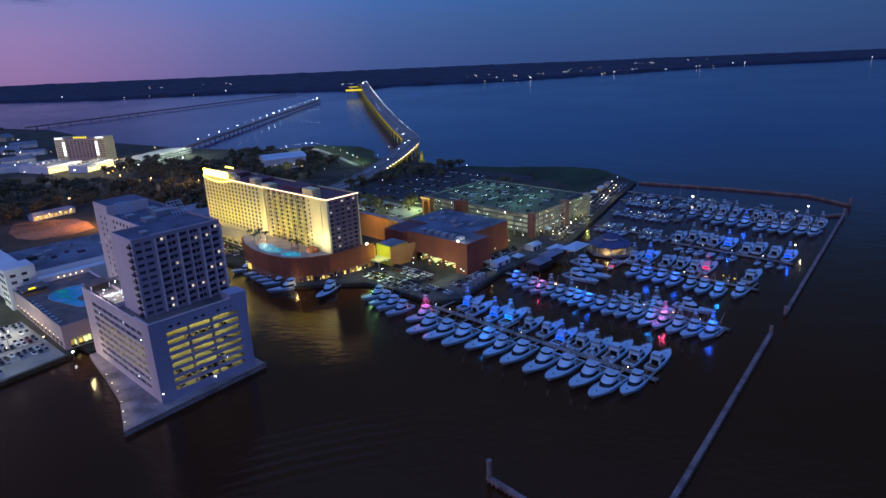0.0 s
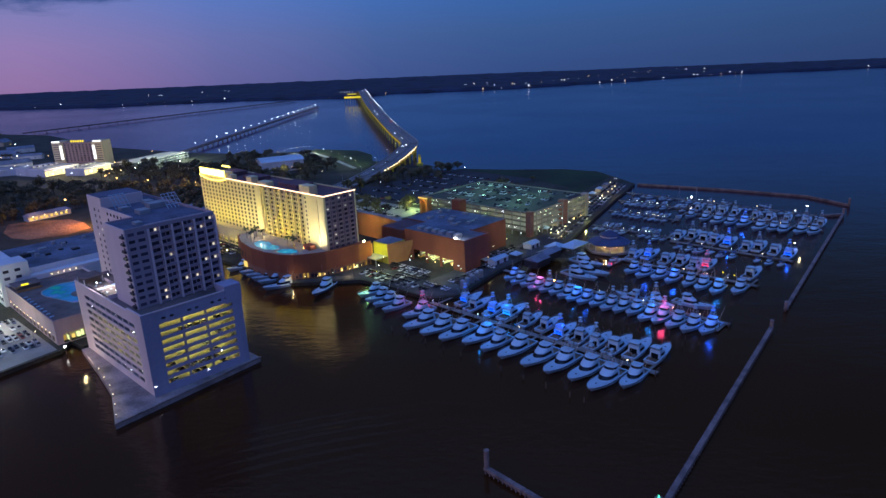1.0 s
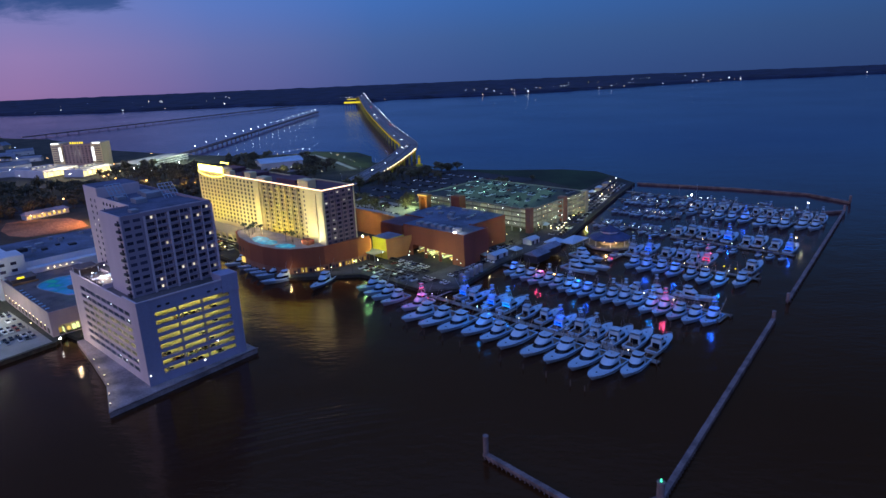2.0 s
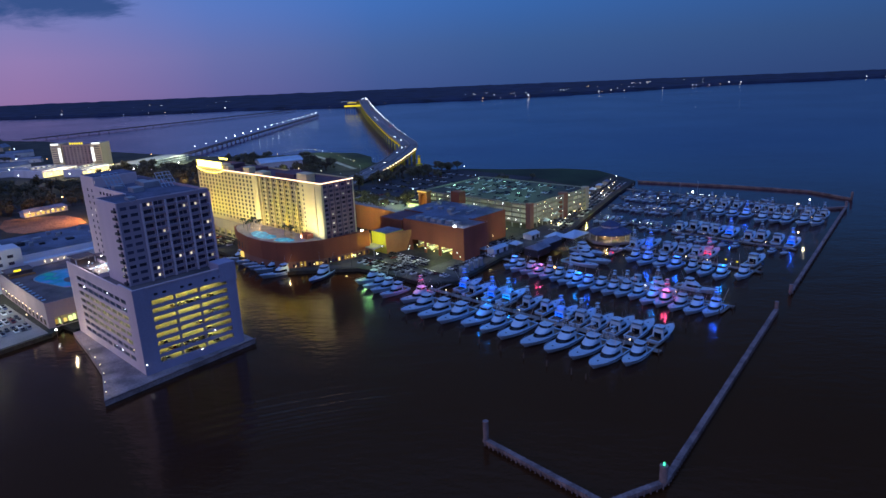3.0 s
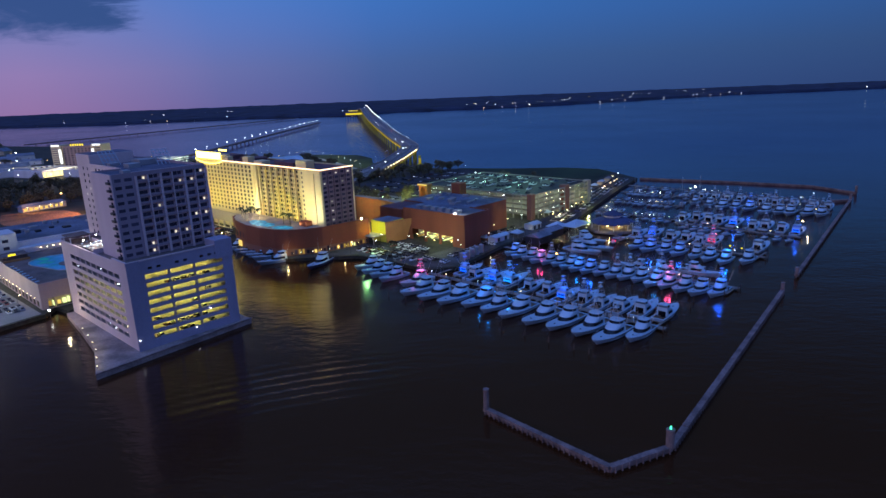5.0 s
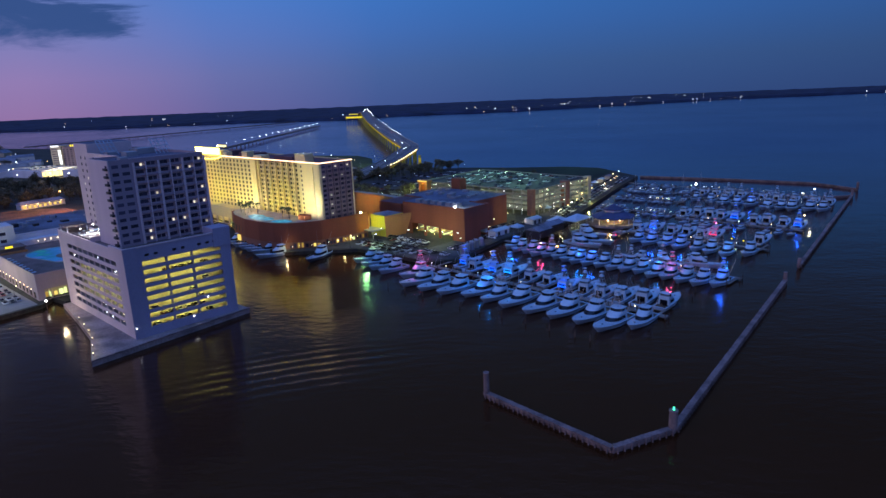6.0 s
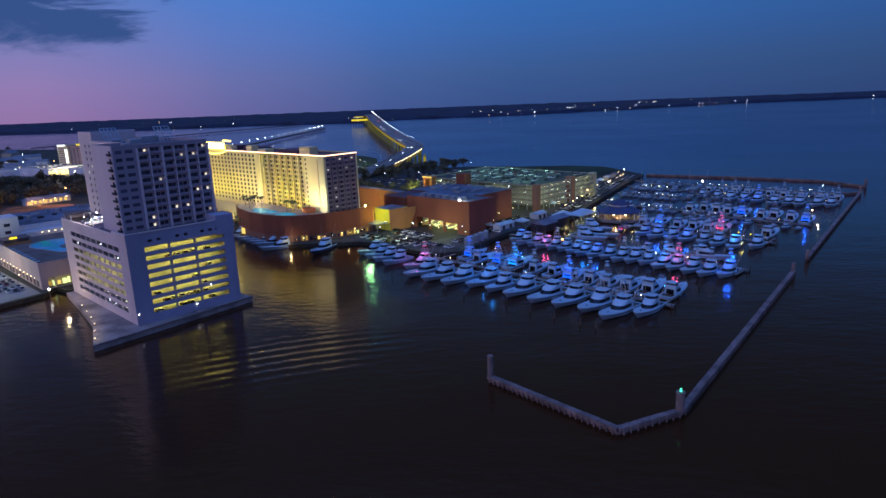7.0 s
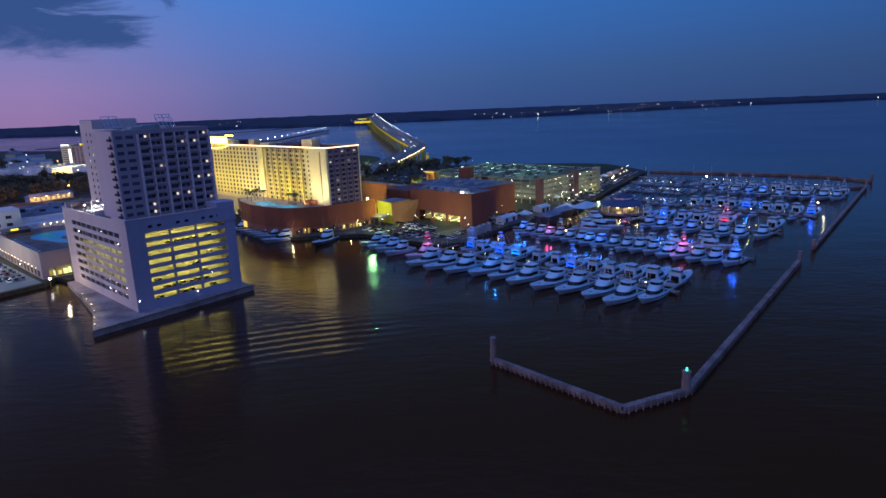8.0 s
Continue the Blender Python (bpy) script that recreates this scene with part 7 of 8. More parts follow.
def bridge_car(y, lane, outbound):
    """A car on the bridge deck abreast of y, at a share of the deck's width."""
    for (p, s, d), (q, _, _) in zip(BRIDGE_LINE, BRIDGE_LINE[1:]):
        if p.y <= y < q.y:
            c = p.lerp(q, (y - p.y) / (q.y - p.y)) + s * (BRIDGE_WIDE * lane)
            rz = math.degrees(math.atan2(d.y, d.x)) + (0 if outbound else 180)
            t = make_car(at(c.x, c.y, c.z + 0.06, rz))
            tagged(t, "car on the bridge with its lamps lit", "car", "bridge cars")
            for side in (-0.6, 0.6):
                part("tail_lamp" if outbound else "headlamp", Geo().ball((-0.05 if outbound else 4.5, side, 0.7), 0.12 + y / 7000, 6, 4), G_RED if outbound else G_WHITE, t)
            return


for y, lane, outbound in ((735, 0.7, False), (770, 0.62, False), (826, 0.75, False), (868, 0.8, False), (880, 0.66, False), (955, 0.70, False), (1010, 0.82, False), (1180, 0.25, True), (1340, 0.72, False), (1420, 0.68, False), (1650, 0.3, True)):
    bridge_car(y, lane, outbound)


# ---------------------------------------------------------------- trees
def make_tree(m, kind, seed):
    r = random.Random(seed)
    h = {"broad": 11.0, "tall": 14.0, "bush": 6.0}[kind]
    t = thing("tree", m, {"broad": "dark broad-crowned live oak", "tall": "dark tall pine-like tree with an open crown", "bush": "dark low spreading shrub tree"}[kind], "tree", "site trees")
    g = Geo()
    th = h * 0.38
    g.rod((0, 0, -0.3), (0.1, 0.05, th), 0.38 * h / 11, 0.24 * h / 11, 7)
    tips = []
    for k in range(7):
        a, s = 2 * math.pi * k / 7 + r.uniform(-0.3, 0.3), r.uniform(0.5, 1.0)
        rad = h * (0.36 if kind != "tall" else 0.2) * s
        tip = Vector((math.cos(a) * rad, math.sin(a) * rad, th + h * r.uniform(0.18, 0.45)))
        g.rod((0.05, 0.03, th * r.uniform(0.7, 1.0)), tip, 0.14 * h / 11, 0.05, 5)
        tips.append(tip)
    tips.append(Vector((0, 0, h * 0.86)))
    part("trunk", g, M_BARK, t)
    c = Geo()
    for tip in tips:
        for _ in range(5):
            o = tip + Vector((r.gauss(0, 1), r.gauss(0, 1), r.gauss(0, 0.7))) * h * 0.085
            for _ in range(11):
                p = o + Vector((r.gauss(0, 1), r.gauss(0, 1), r.gauss(0, 0.75))) * h * 0.055
                d = Vector((r.gauss(0, 1), r.gauss(0, 1), r.gauss(0, 1) + 0.6)).normalized()
                x = d.orthogonal().normalized() * h * r.uniform(0.028, 0.055)
                y = d.cross(x) * r.uniform(0.7, 1.1)
                c.add([p - x - y, p + x - y * 0.6, p + x + y, p - x * 0.7 + y], [(0, 1, 2, 3)])
    part("crown", c, M_LEAF, t)
    return t


TREES = {}


def plant(x, y, z, kind, seed, size=1.0, rz=0.0):
    key = (kind, seed)
    m = at(x, y, z, rz) @ Matrix.Scale(size, 4)
    if key not in TREES:
        TREES[key] = make_tree(at(x, y, z, rz), kind, seed)
        return
    copy_thing(TREES[key], m)


WOODTRUNK, WOODCROWN = Geo(), Geo()


def grove(poly, count, seed, z=2.0, kinds=("broad", "broad", "tall", "bush"), keep=lambda x, y: True, single=True):
    r = random.Random(seed)
    xs, ys = [p[0] for p in poly], [p[1] for p in poly]
    made = 0
    for _ in range(count * 6):
        x, y = r.uniform(min(xs), max(xs)), r.uniform(min(ys), max(ys))
        inside = False
        for (x0, y0), (x1, y1) in zip(poly, poly[1:] + poly[:1]):
            if (y0 > y) != (y1 > y) and x < (x1 - x0) * (y - y0) / (y1 - y0) + x0:
                inside = not inside
        if inside and keep(x, y):
            kind, sd, size, rz = r.choice(kinds), r.randrange(3), r.uniform(0.75, 1.25), r.uniform(0, 360)
            if single or (kind, sd) not in TREES:
                plant(x, y, z, kind, sd, size, rz)
            else:
                m = at(x, y, z, rz) @ Matrix.Scale(size, 4)
                for target, child in zip((WOODCROWN, WOODTRUNK), sorted(TREES[(kind, sd)].children, key=lambda o: o.name)):
                    me = child.data
                    target.add([tuple(m @ q.co) for q in me.vertices], [tuple(f.vertices) for f in me.polygons])
            made += 1
            if made == count:
                return


def off_bridge(x, y):
    c = [(p + s * (BRIDGE_WIDE / 2)).xy for p, s, d in BRIDGE_LINE]
    return min((q - Vector((x, y))).length for q in c if q.y < 1000) > BRIDGE_WIDE / 2 + 9


clear = lambda x, y: not (-415 < x < -318 and 488 < y < 600)
grove([xy(*p) for p in ((300, 392), (392, 396), (392, 500), (300, 500))], 20, 6, kinds=("broad", "bush", "bush"), keep=off_bridge)
grove([xy(*p) for p in ((306, 398), (398, 400), (400, 470), (306, 470))], 30, 16, kinds=("bush", "bush", "broad"), single=False)
grove([xy(*p) for p in ((232, 484), (300, 484), (300, 540), (232, 560))], 34, 8, single=False, keep=off_bridge)
grove([(-222, 775), (-168, 752), (-158, 800), (-196, 858), (-222, 905)], 46, 4, kinds=("broad", "bush", "broad"), keep=off_bridge)
grove([(-242, 880), (-226, 888), (-195, 838), (-172, 792), (-205, 772), (-242, 820)], 40, 14, kinds=("bush", "broad", "bush"), keep=off_bridge)
grove([(-75, 640), (-60, 600), (-20, 660), (-30, 730), (-60, 745)], 9, 5, kinds=("bush", "bush", "broad"), keep=off_bridge)
grove([xy(*p) for p in ((395, 380), (560, 385), (560, 395), (395, 393))], 14, 9, kinds=("bush", "broad"))
grove([(-330, 600), (-210, 560), (-190, 660), (-310, 660)], 50, 21, single=False)
grove([(-700, 540), (-470, 480), (-330, 600), (-210, 590), (-190, 720), (-300, 690), (-620, 750)], 560, 1, keep=lambda x, y: clear(x, y) and off_bridge(x, y), single=False)
grove([(-480, 800), (-300, 720), (-190, 680), (-170, 740), (-300, 800), (-440, 880)], 170, 2, single=False, keep=off_bridge)
grove([(-330, 820), (-250, 760), (-240, 880), (-320, 950)], 40, 3, single=False)
grove([xy(*p) for p in ((396, 508), (560, 500), (560, 530), (396, 540))], 34, 7, single=False, keep=off_bridge)
grove([(-1000, 800), (-700, 700), (-700, 1000), (-900, 1150)], 120, 10, single=False)
grove([(-2000, 900), (-1000, 800), (-900, 1150), (-1000, 1380), (-2000, 1600)], 160, 11, single=False)
solid("wood_crowns", WOODCROWN, M_LEAF, Matrix(), "dark crowns of a dense wood behind the casinos", "woods", kind="stuff")
solid("wood_trunks", WOODTRUNK, M_BARK, Matrix(), "trunks of a dense wood behind the casinos", "woods", kind="stuff")
plant(-18, 738, 2.0, "broad", 1, 1.05, 40)
plant(-9, 745, 2.0, "broad", 2, 1.1, 90)


def make_palm(m, seed):
    r = random.Random(seed)
    t = thing("palm_tree", m, "palm with a slim trunk and drooping fronds", "palm", "deck palms")
    h = 7.0
    part("trunk", Geo().rod((0, 0, -0.2), (0.15, 0.1, h * 0.5), 0.2, 0.16, 7).rod((0.15, 0.1, h * 0.5), (0.2, 0.3, h), 0.16, 0.13, 7), M_BARK, t)
    g = Geo()
    for k in range(18):
        a = 2 * math.pi * k / 18 + r.uniform(-0.15, 0.15)
        lift = r.uniform(0.1, 1.0)
        pts = [Vector((0.2 + math.cos(a) * s * 2.6, 0.3 + math.sin(a) * s * 2.6, h + lift * s * 1.8 - 2.2 * s * s)) for s in (0, 0.35, 0.7, 1.0)]
        side = Vector((-math.sin(a), math.cos(a), 0))
        w = (0.08, 0.42, 0.34, 0.05)
        for i in range(3):
            for sg in (-1, 1):
                g.add([pts[i], pts[i + 1], pts[i + 1] + side * w[i + 1] * sg - Vector((0, 0, 0.12)), pts[i] + side * w[i] * sg - Vector((0, 0, 0.12))], [(0, 1, 2, 3)])
    part("fronds", g, M_PALM, t)
    return t


palm = None
for u, v, z in ((-10, 60, 17.4), (-13, 66, 17.4), (-9, 70, 17.4), (-18, 62, 17.4), (-10, 30, 17.4), (-8, 26, 17.4), (-10, 22, 17.4), (-14, 74, 17.4)):
    m = HOTEL @ at(u, v, z)
    if palm is None:
        palm = make_palm(m, 3)
    else:
        copy_thing(palm, m @ at(0, 0, 0, u * 40))


# ---------------------------------------------------------------- street lamps
def street_lamp(m, glow, h, label, size=0.45):
    t = thing("street_lamp", m, label, "street lamp", "street lamps")
    part("post", Geo().rod((0, 0, 0), (0, 0, h), 0.12, 0.07, 6).rod((0, 0, h), (1.2, 0, h + 0.2), 0.06, 0.05, 5), M_DARKMETAL, t)
    part("lamp_head", Geo().ball((1.3, 0, h + 0.1), size, 8, 5, 0.6), glow, t)
    return t


LAMPS = {}


def put_lamp(m, colour, size=0.45, h=8.0):
    glow, words = {"orange": (G_SODIUM, "street lamp glowing orange on a dark post"), "white": (G_WHITE, "street lamp glowing white on a dark post"), "warm": (G_WARM, "street lamp glowing warm yellow on a dark post"),
                   "green": (G_GREENW, "car park lamp glowing greenish white")}[colour]
    key = (colour, size, h)
    if key not in LAMPS:
        LAMPS[key] = street_lamp(m, glow, h, words, size)
    else:
        copy_thing(LAMPS[key], m)


for x, y in ((-429, 640), (-405, 620), (-345, 652), (-372, 700), (-366, 716), (-341, 690), (-322, 660), (-300, 668), (-455, 790), (-440, 760), (-415, 740), (-300, 690), (-280, 700), (-520, 590)):
    put_lamp(at(x, y, 2.0), "orange", 0.75)
for x, y in ((-480, 800), (-500, 790), (-400, 800), (-430, 815), (-390, 860), (-640, 830), (-620, 850), (-700, 980), (-650, 1010), (-780, 1060), (-820, 1150), (-600, 1020)):
    put_lamp(at(x, y, 2.0), "white", 0.7)
rl = random.Random(77)
for k in range(44):
    x, y = rl.uniform(-1150, -420), rl.uniform(690, 1000)
    if y < 1000 + (x + 420) * -0.5:
        put_lamp(at(x, y, 2.0, rl.uniform(0, 360)), rl.choice(("white", "warm", "orange")), 0.5)
for k in range(15):
    u = 378 + 14.2 * k + rl.uniform(-4, 4)
    v = float(np.interp(u, (362, 421, 529, 588), (240, 256, 286, 300))) + rl.choice((4, 5, 14, 9))
    put_lamp(site(u, v, 2.16), "white" if k % 6 == 2 else "warm", 0.40, 5.0)
for u, v, c in ((232, 300, "warm"), (243, 290, "white"), (256, 300, "green"), (262, 282, "white"), (272, 250, "white"), (296, 246, "warm"), (316, 258, "warm"), (336, 262, "warm"), (352, 262, "white"), (368, 258, "warm"), (366, 246, "warm"),
                (372, 250, "white"), (330, 270, "green"), (345, 285, "green"), (352, 300, "white"), (20, 356, "white"), (60, 375, "warm"), (-10, 394, "white"), (40, 394, "warm"), (70, 352, "warm"), (150, 445, "warm"), (180, 450, "warm"), (212, 440, "green")):
    put_lamp(site(u, v, 2.13), c, 0.27)
for u, v in ((310, 400), (330, 430), (350, 405), (372, 440), (315, 460), (385, 410), (340, 470), (410, 430), (450, 470), (500, 430), (540, 480), (430, 500)):
    put_lamp(site(u, v, 2.13), "green" if u < 400 else "white", 0.27)
for u, v, e in ((318, 408, 7000), (352, 402, 9000), (384, 404, 11000), (336, 440, 9000), (372, 438, 11000)):
    lamp("garden_light", "POINT", site(u, v, 7).translation, e * 1.2, (0.80, 1.0, 0.30), 0.6)
lamp("car_park_light", "POINT", site(40, 362, 12).translation, 14000, (0.90, 1.0, 0.72), 0.8)
lamp("car_park_light", "POINT", site(62, 392, 12).translation, 11000, (1.0, 0.95, 0.7), 0.8)
lamp("car_park_light", "POINT", site(66, 440, 10).translation, 5500, (0.85, 1.0, 0.55), 0.8)
for v in (250, 259, 268, 278, 288, 299):
    u = float(np.interp(v, (244, 272, 300, 330), (68.4, 77.2, 81.2, 84.8)))
    t = thing("quay_bollard", site(u, v, 2.1), "low quay bollard with a warm lamp", "bollard", "quay bollards")
    part("post", Geo().rod((0, 0, 0), (0, 0, 0.9), 0.14, 0.12, 8), M_DARKMETAL, t)
    part("lamp_head", Geo().ball((0, 0, 1.0), 0.13, 7, 5), G_WARM, t)
    lamp("bollard_light", "POINT", site(u + 0.6, v, 3.5).translation, 70, (1.0, 0.80, 0.32), 0.2)
lamp("quay_light", "POINT", site(80, 318, 8).translation, 1800, (1.0, 0.80, 0.5), 0.6)
lamp("forecourt_light", "POINT", site(250, 285, 10).translation, 7000, (0.95, 1.0, 0.62), 0.8)
lamp("forecourt_light", "POINT", site(272, 268, 8).translation, 3600, (0.95, 1.0, 0.55), 0.8)
for u, v in ((172, 446), (196, 452)):
    lamp("cove_light", "POINT", site(u, v, 9).translation, 6500, (1.0, 0.84, 0.24), 0.6)
lamp("stern_light", "POINT", site(206, 329, 5.2).translation, 260, (1.0, 0.92, 0.6), 0.3)
lamp("forecourt_light", "POINT", site(345, 258, 8).translation, 3600, (1.0, 0.85, 0.5), 0.8)
lamp("promenade_light", "POINT", site(396, 258, 7).translation, 3200, (1.0, 0.8, 0.4), 0.8)
lamp("promenade_light", "POINT", site(452, 272, 7).translation, 6500, (1.0, 0.8, 0.4), 0.8)
lamp("promenade_light", "POINT", site(520, 291, 7).translation, 6500, (1.0, 0.8, 0.4), 0.8)
lamp("field_light", "POINT", (-334, 540, 16), 42000, (1.0, 0.44, 0.10), 1.0)
lamp("field_light", "POINT", (-392, 556, 14), 11000, (1.0, 0.44, 0.10), 1.0)


# ---------------------------------------------------------------- far casino district and town
def field_house():
    t = thing("field_house", at(-397, 579, 2.0, 56), "low white field house with lit windows", "house")
    part("wall", Geo().box(-19, 19, -5, 5, 0, 4.6), M_WHITE, t)
    part("roof", Geo().add([(-20, -6, 4.6), (20, -6, 4.6), (20, 6, 4.6), (-20, 6, 4.6), (-17, 0, 7.0), (17, 0, 7.0)], [(0, 1, 5, 4), (2, 3, 4, 5), (1, 2, 5), (3, 0, 4), (3, 2, 1, 0)]), M_ROOF, t)
    for k in range(8):
        part("window", Geo().box(-17.4 + 4.4 * k, -15.0 + 4.4 * k, -5.08, -4.98, 1.0, 3.2), G_SHOP, t)
    for k in range(4):
        part("eave_lamp", Geo().ball((-15 + 10 * k, -6.2, 4.2), 0.3, 6, 4), G_WARM, t)


field_house()


def palace_hotel():
    t = thing("casino_hotel", at(-563, 921, 2.0, -4), "distant white casino hotel with two lit end towers", "hotel")
    part("centre", Geo().box(-24, 24, 0, 18, 0, 32), M_MAUVE, t)
    for s in (-1, 1):
        part("end_tower", Geo().slab(s * 31 - 8, s * 31 + 8, -3, 19, 0, 34, 0.4), M_SAND, t)
        # glowing strip stands in for white light washing the tower front
        part("light_shaft", Geo().box(s * 25.5 - 1.8, s * 25.5 + 1.8, -3.5, -3.05, 8, 28), G_SHAFT, t, "glowing white strip in place of light on the wall")
        part("crown_sign", Geo().box(s * 32 - 6, s * 32 + 6, -3.4, -3.1, 32.6, 34.6), G_SHAFT, t)
    for k in range(6):
        part("sign_bar", Geo().box(-10 + 3.6 * k, -8.0 + 3.6 * k, -0.6, -0.2, 32.6, 35.2), G_BARS, t, "yellow sign bar")
    for i in range(8):
        for k in range(8):
            part("window", Geo().box(-22 + 5.6 * k, -19.2 + 5.6 * k, -0.12, 0.05, 5 + 3.2 * i, 7 + 3.2 * i), M_GLASS, t)
        for s in (-1, 1):
            part("window_band", Geo().box(s * 33 - 4.5, s * 33 + 4.5, -3.12, -2.95, 6 + 3.2 * i, 7.2 + 3.2 * i), M_GLASS, t)


palace_hotel()


def casino_wing(m, a, b, label):
    t = thing("casino_wing", m, label, "casino hall", "casino wings")
    part("hall", Geo().slab(0, a, 0.6, b, 0, 10, 0.3), M_WHITE, t)
    part("roof", Geo().box(1, a - 1, 1.4, b - 1, 10, 10.2), M_ROOF, t)
    part("canopy", Geo().slab(-1, a + 1, -5, 0.5, 7.6, 8.4, 0.1), M_WHITE, t)
    part("lit_front", Geo().box(1, a - 1, 0.3, 0.58, 1.0, 7.4), G_CANOPY, t, "glowing yellow entrance front")
    for k in range(6):
        part("post", Geo().rod((2 + (a - 4) * k / 5, -4.4, 0), (2 + (a - 4) * k / 5, -4.4, 7.6), 0.3, 0.3, 6), M_WHITE, t)
    for k in range(5):
        part("roof_unit", Geo().slab(5 + 8 * k, 9 + 8 * k, b * 0.5, b * 0.5 + 4, 10.2, 12, 0.1), M_STEEL, t)


casino_wing(at(-548, 812, 2.0, 67), 50, 60, "distant white casino hall with a glowing front")
casino_wing(at(-496, 814, 2.0, 80), 50, 30, "smaller distant casino hall with a glowing front")
# unseen fill lights hung above the halls to brighten roofs and yard
lamp("canopy_light", "POINT", (-534, 832, 26), 60000, (1.0, 0.8, 0.4), 1.5)
lamp("canopy_light", "POINT", (-484, 842, 26), 50000, (1.0, 0.8, 0.4), 1.5)
gable = thing("annex_hall", at(-640, 850, 2.0, 20), "distant low white annex with flat roof", "hall")
part("wall", Geo().slab(-34, 34, -20, 20, 0, 8, 0.3), M_WHITE, gable)
part("roof", Geo().box(-33, 33, -19, 19, 8, 8.2), M_ROOF, gable)


def lit_deck(name, m, a, b, levels, glow, label):
    t = thing(name, m, label, "parking garage")
    for k in range(levels + 1):
        part("deck_slab", Geo().box(0, a, 0, b, 3.2 * k + 2.4, 3.2 * k + 2.8), M_CONCRETE, t)
        part("spandrel", Geo().box(-0.2, a + 0.2, -0.3, 0, 3.2 * k + 2.2, 3.2 * k + 3.4), M_WHITE, t)
        part("tube_light", Geo().box(1, a - 1, 3, 3.6, 3.2 * k + 2.0, 3.2 * k + 2.3), glow, t)
    part("back_wall", Geo().box(0, a, 12, 12.4, 0, 3.2 * levels + 2.4), M_CONCRETE, t)
    for k in range(int(a / 8) + 1):
        part("column", Geo().box(8 * k - 0.3, 8 * k + 0.3, -0.35, 0.5, 0, 3.2 * levels + 2.4), M_WHITE, t)


lit_deck("lit_car_deck", at(-440, 850, 2.0, 74), 100, 40, 2, G_GREENW, "distant open car deck glowing greenish white")
# fill lights added over the car deck to brighten it, without fixtures
lamp("deck_flood", "POINT", (-430, 880, 27), 60000, (0.85, 1.0, 0.7), 1.5)
lamp("deck_flood", "POINT", (-412, 925, 27), 55000, (0.85, 1.0, 0.7), 1.5)


def white_hall():
    t = thing("white_hall", at(-236, 806, 2.1, 28), "white hall with a shallow curved roof among trees", "hall")
    part("wall", Geo().box(-26, 26, -18, 18, 0, 13), M_WHITE, t)
    rings = []
    for k in range(9):
        a = math.pi * k / 8
        rings.append([(-27, 19 * math.cos(a), 13 + 3.6 * math.sin(a)), (27, 19 * math.cos(a), 13 + 3.6 * math.sin(a))])
    part("roof", Geo().loft(rings, closed=False, caps=False), M_GEL, t, smooth=True)
    for k in range(6):
        part("window", Geo().box(-23 + 8 * k, -18 + 8 * k, -18.1, -17.95, 2, 5), M_GLASS, t)


white_hall()
lamp("park_light", "POINT", (-142, 822, 9), 8000, (0.75, 1.0, 0.42), 0.8)
lamp("district_light", "POINT", (-600, 880, 16), 14000, (0.9, 0.95, 1.0), 1.5)
lamp("district_light", "POINT", (-690, 900, 16), 14000, (0.9, 0.95, 1.0), 1.5)
lamp("avenue_light", "POINT", (-350, 690, 19), 26000, (1.0, 0.6, 0.2), 1.0)
lamp("avenue_light", "POINT", (-290, 660, 19), 24000, (1.0, 0.6, 0.2), 1.0)
lamp("park_light", "POINT", (-214, 742, 11), 9000, (0.9, 1.0, 0.5), 1.0)
PARK_ARC = [(-273, 901), (-263, 934), (-246, 951), (-224, 945), (-187, 886), (-157, 829), (-138, 793)]
arc_at = lambda f: Vector((float(np.interp(f, range(7), [p[0] for p in PARK_ARC])), float(np.interp(f, range(7), [p[1] for p in PARK_ARC]))))
sheet("park_lawn", [(-262, 936), (-244, 955), (-222, 950), (-180, 888), (-132, 800), (-118, 812), (-132, 905), (-160, 955), (-230, 985)], 2.22, M_FIELD, "lit green park lawn beside the path", "lawn", uv=False)
inner, outer = [], []
for k in range(25):
    c, e = arc_at(k / 4), arc_at(min(6, k / 4 + 0.1)) - arc_at(max(0, k / 4 - 0.1))
    n = Vector((-e.y, e.x)).normalized() * 3.0
    inner.append(tuple(c - n))
    outer.append(tuple(c + n))
sheet("park_path", inner + outer[::-1], 2.3, M_CONCRETE, "pale lit park path bowing round the trees", "path", uv=False)
for k in range(13):
    c = arc_at(0.2 + 0.46 * k)
    put_lamp(at(c.x + 2.5, c.y + 4, 2.3), "white" if k % 3 else "warm", 0.30)
for x, y in ((-228, 800), (-214, 775), (-200, 758), (-186, 742), (-236, 770), (-250, 760), (-168, 735)):
    put_lamp(at(x, y, 2.1), "warm", 0.32)
lamp("park_light", "POINT", (-250, 944, 8), 14000, (0.85, 1.0, 0.6), 0.8)
lamp("park_light", "POINT", (-222, 938, 8), 16000, (0.85, 1.0, 0.6), 0.8)
lamp("park_light", "POINT", (-184, 884, 8), 12000, (0.75, 1.0, 0.45), 0.8)


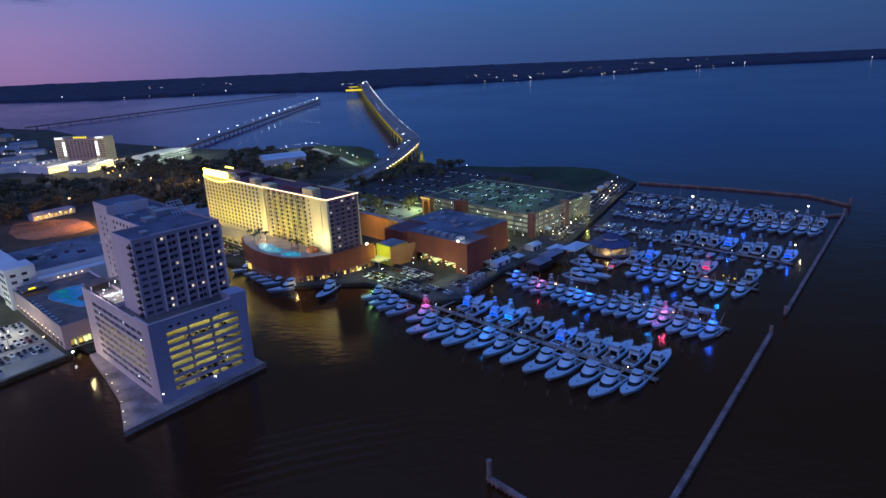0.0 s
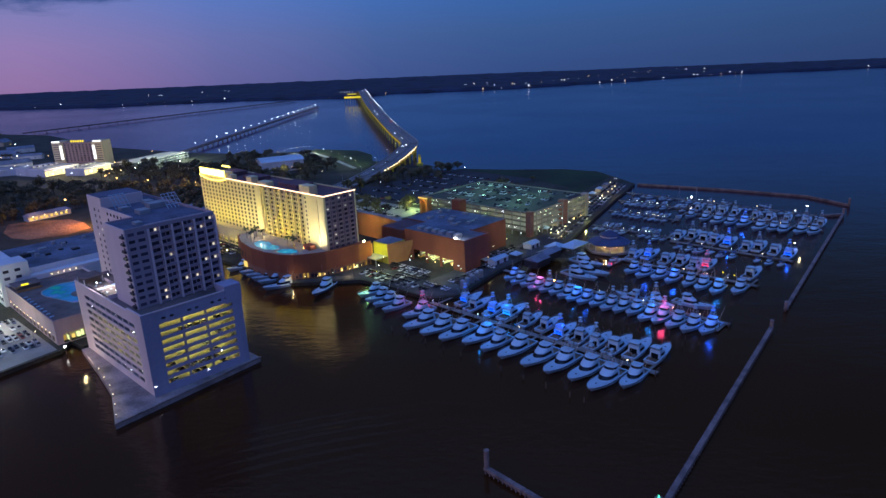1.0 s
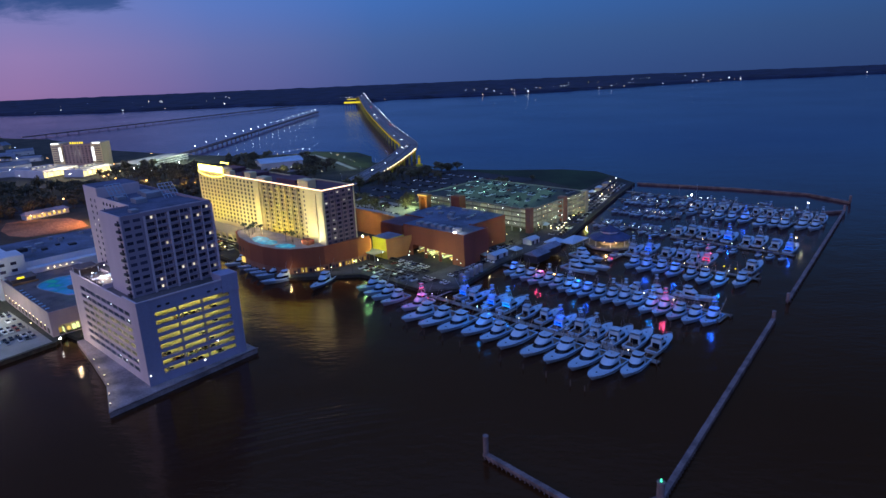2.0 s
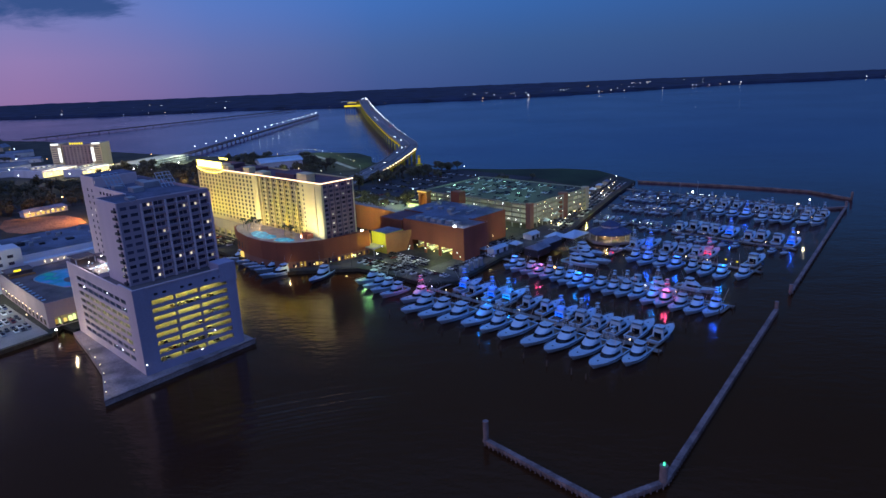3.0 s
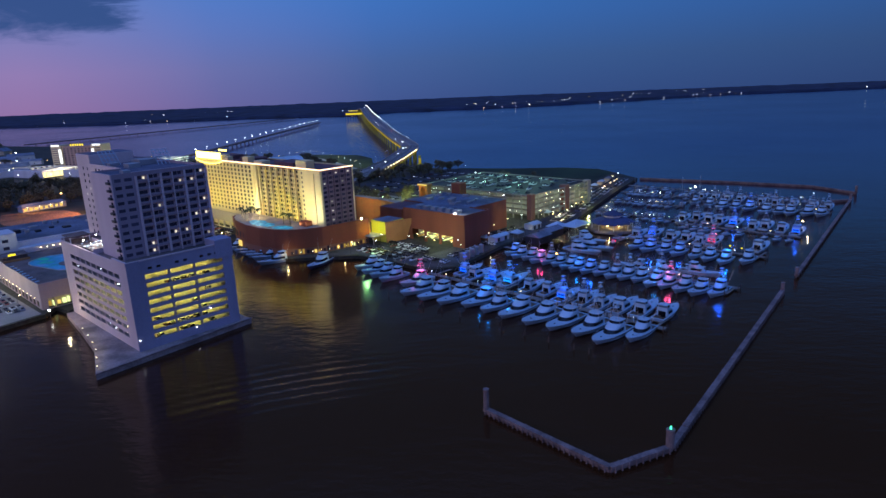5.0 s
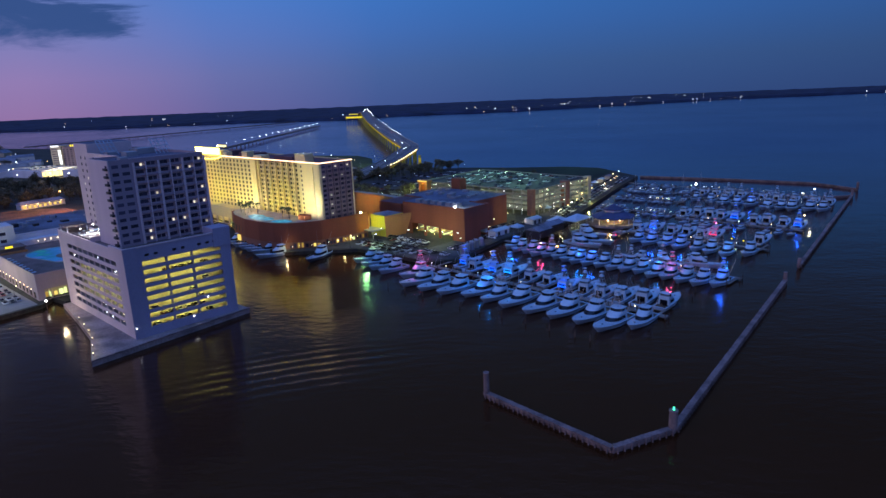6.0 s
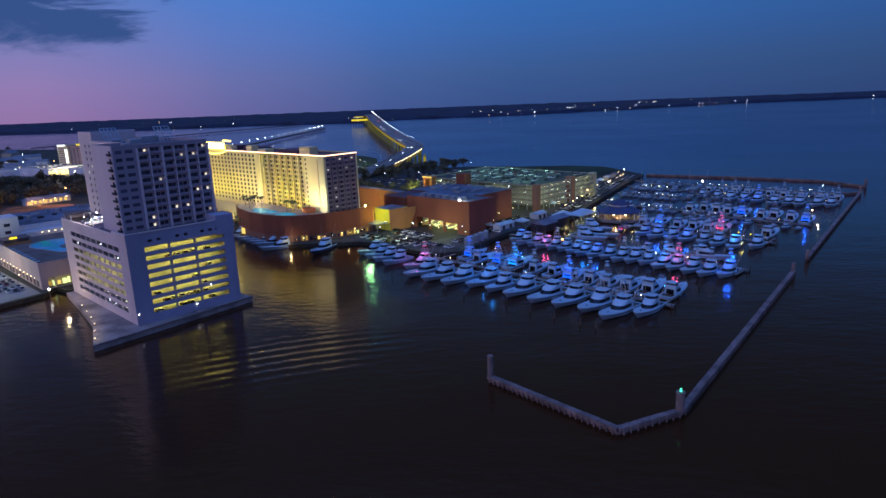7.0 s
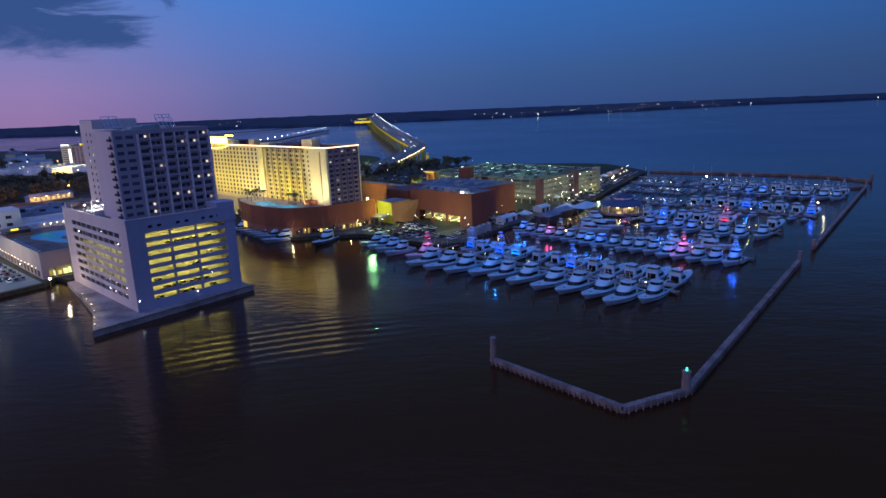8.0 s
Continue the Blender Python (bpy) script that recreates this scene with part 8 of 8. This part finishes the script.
def town_house(m, a, b, h, seed):
    r = random.Random(seed)
    t = thing("town_house", m, "distant low house with a pitched roof", "house", "town houses")
    part("wall", Geo().box(-a, a, -b, b, 0, h), r.choice((M_WHITE, M_SAND, M_TOWER)), t)
    part("roof", Geo().add([(-a - 0.5, -b - 0.5, h), (a + 0.5, -b - 0.5, h), (a + 0.5, b + 0.5, h), (-a - 0.5, b + 0.5, h), (-a, 0, h + b * 0.6), (a, 0, h + b * 0.6)], [(0, 1, 5, 4), (2, 3, 4, 5), (1, 2, 5), (3, 0, 4), (3, 2, 1, 0)]), M_ROOF, t)
    for k in range(3):
        part("window", Geo().box(-a * 0.7 + k * a * 0.6, -a * 0.7 + k * a * 0.6 + 1.4, -b - 0.06, -b + 0.05, 1.2, 2.6), G_SHOP if r.random() < 0.3 else M_GLASS, t)


# small lamps on the dock pedestals
rp = random.Random(55)
for u, v0, v1, n in ((236.0, 106, 236, 5), (304.5, 102, 236, 6), (366.5, 108, 196, 5), (432.0, 188, 248, 11), (481.0, 204, 262, 9), (509.0, 110, 208, 8), (520.0, 214, 274, 10), (553.0, 128, 284, 10), (424.0, 106, 182, 4)):
    for k in range(n):
        t = thing("dock_pedestal", site(u, rp.uniform(v0, v1), 1.05), "slim dock power pedestal with a small lit lamp", "lamp", "dock pedestals")
        part("pedestal", Geo().slab(-0.15, 0.15, -0.15, 0.15, 0, 1.5, 0.03), M_GEL, t)
        part("lamp_head", Geo().ball((0, 0, 1.65), rp.uniform(0.10, 0.19), 6, 4), rp.choice((G_WHITE, G_WARM, G_GREENW, G_WARM)), t)


# single bright lamps over the water
for u, v, z, g_, s, w in ((78.5, 335.5, 4.0, G_WHITE, 0.5, "white lamp on a post over the inlet"), (449, 110.5, 5.5, G_WARM, 0.5, "warm lamp at the dock's end"), (548, 221, 5.0, G_WHITE, 0.85, "white work light at the dock's end"),
                          (563, 133, 5.0, G_WHITE, 0.5, "white work light at the dock's end"), (301, 199, 3.4, G_SODIUM, 0.6, "orange lamp on a dock post"), (372.5, 128, 3.0, G_BARS, 0.5, "yellow lamp on a dock post"), (371, 121, 3.0, G_BARS, 0.5, "yellow lamp on a dock post")):
    x, y = xy(u, v)
    t = thing("dock_lamp", at(x, y, -3.0), w, "lamp", "dock lamps")
    part("post", Geo().rod((0, 0, 0), (0, 0, z + 3.0), 0.18, 0.14, 7), M_PILE, t)
    part("lamp_head", Geo().ball((0, 0, z + 3.1), s, 8, 5, 0.7), g_, t)
lamp("dock_end_light", "POINT", (*xy(449, 106.5), 5.0), 900, (1.0, 0.82, 0.5), 0.4)
lamp("yellow_dock_light", "POINT", (*xy(371, 125), 4.5), 500, (1.0, 0.8, 0.1), 0.4)
r = random.Random(17)
for k in range(46):
    x, y = r.uniform(-1150, -640), r.uniform(820, 1300)
    if y < 1180 + (x + 640) * -0.45 and not (-680 < x and y > 1050):
        town_house(at(x, y, 2.0, r.uniform(0, 90)), r.uniform(6, 22), r.uniform(5, 12), r.uniform(3.5, 9), k)
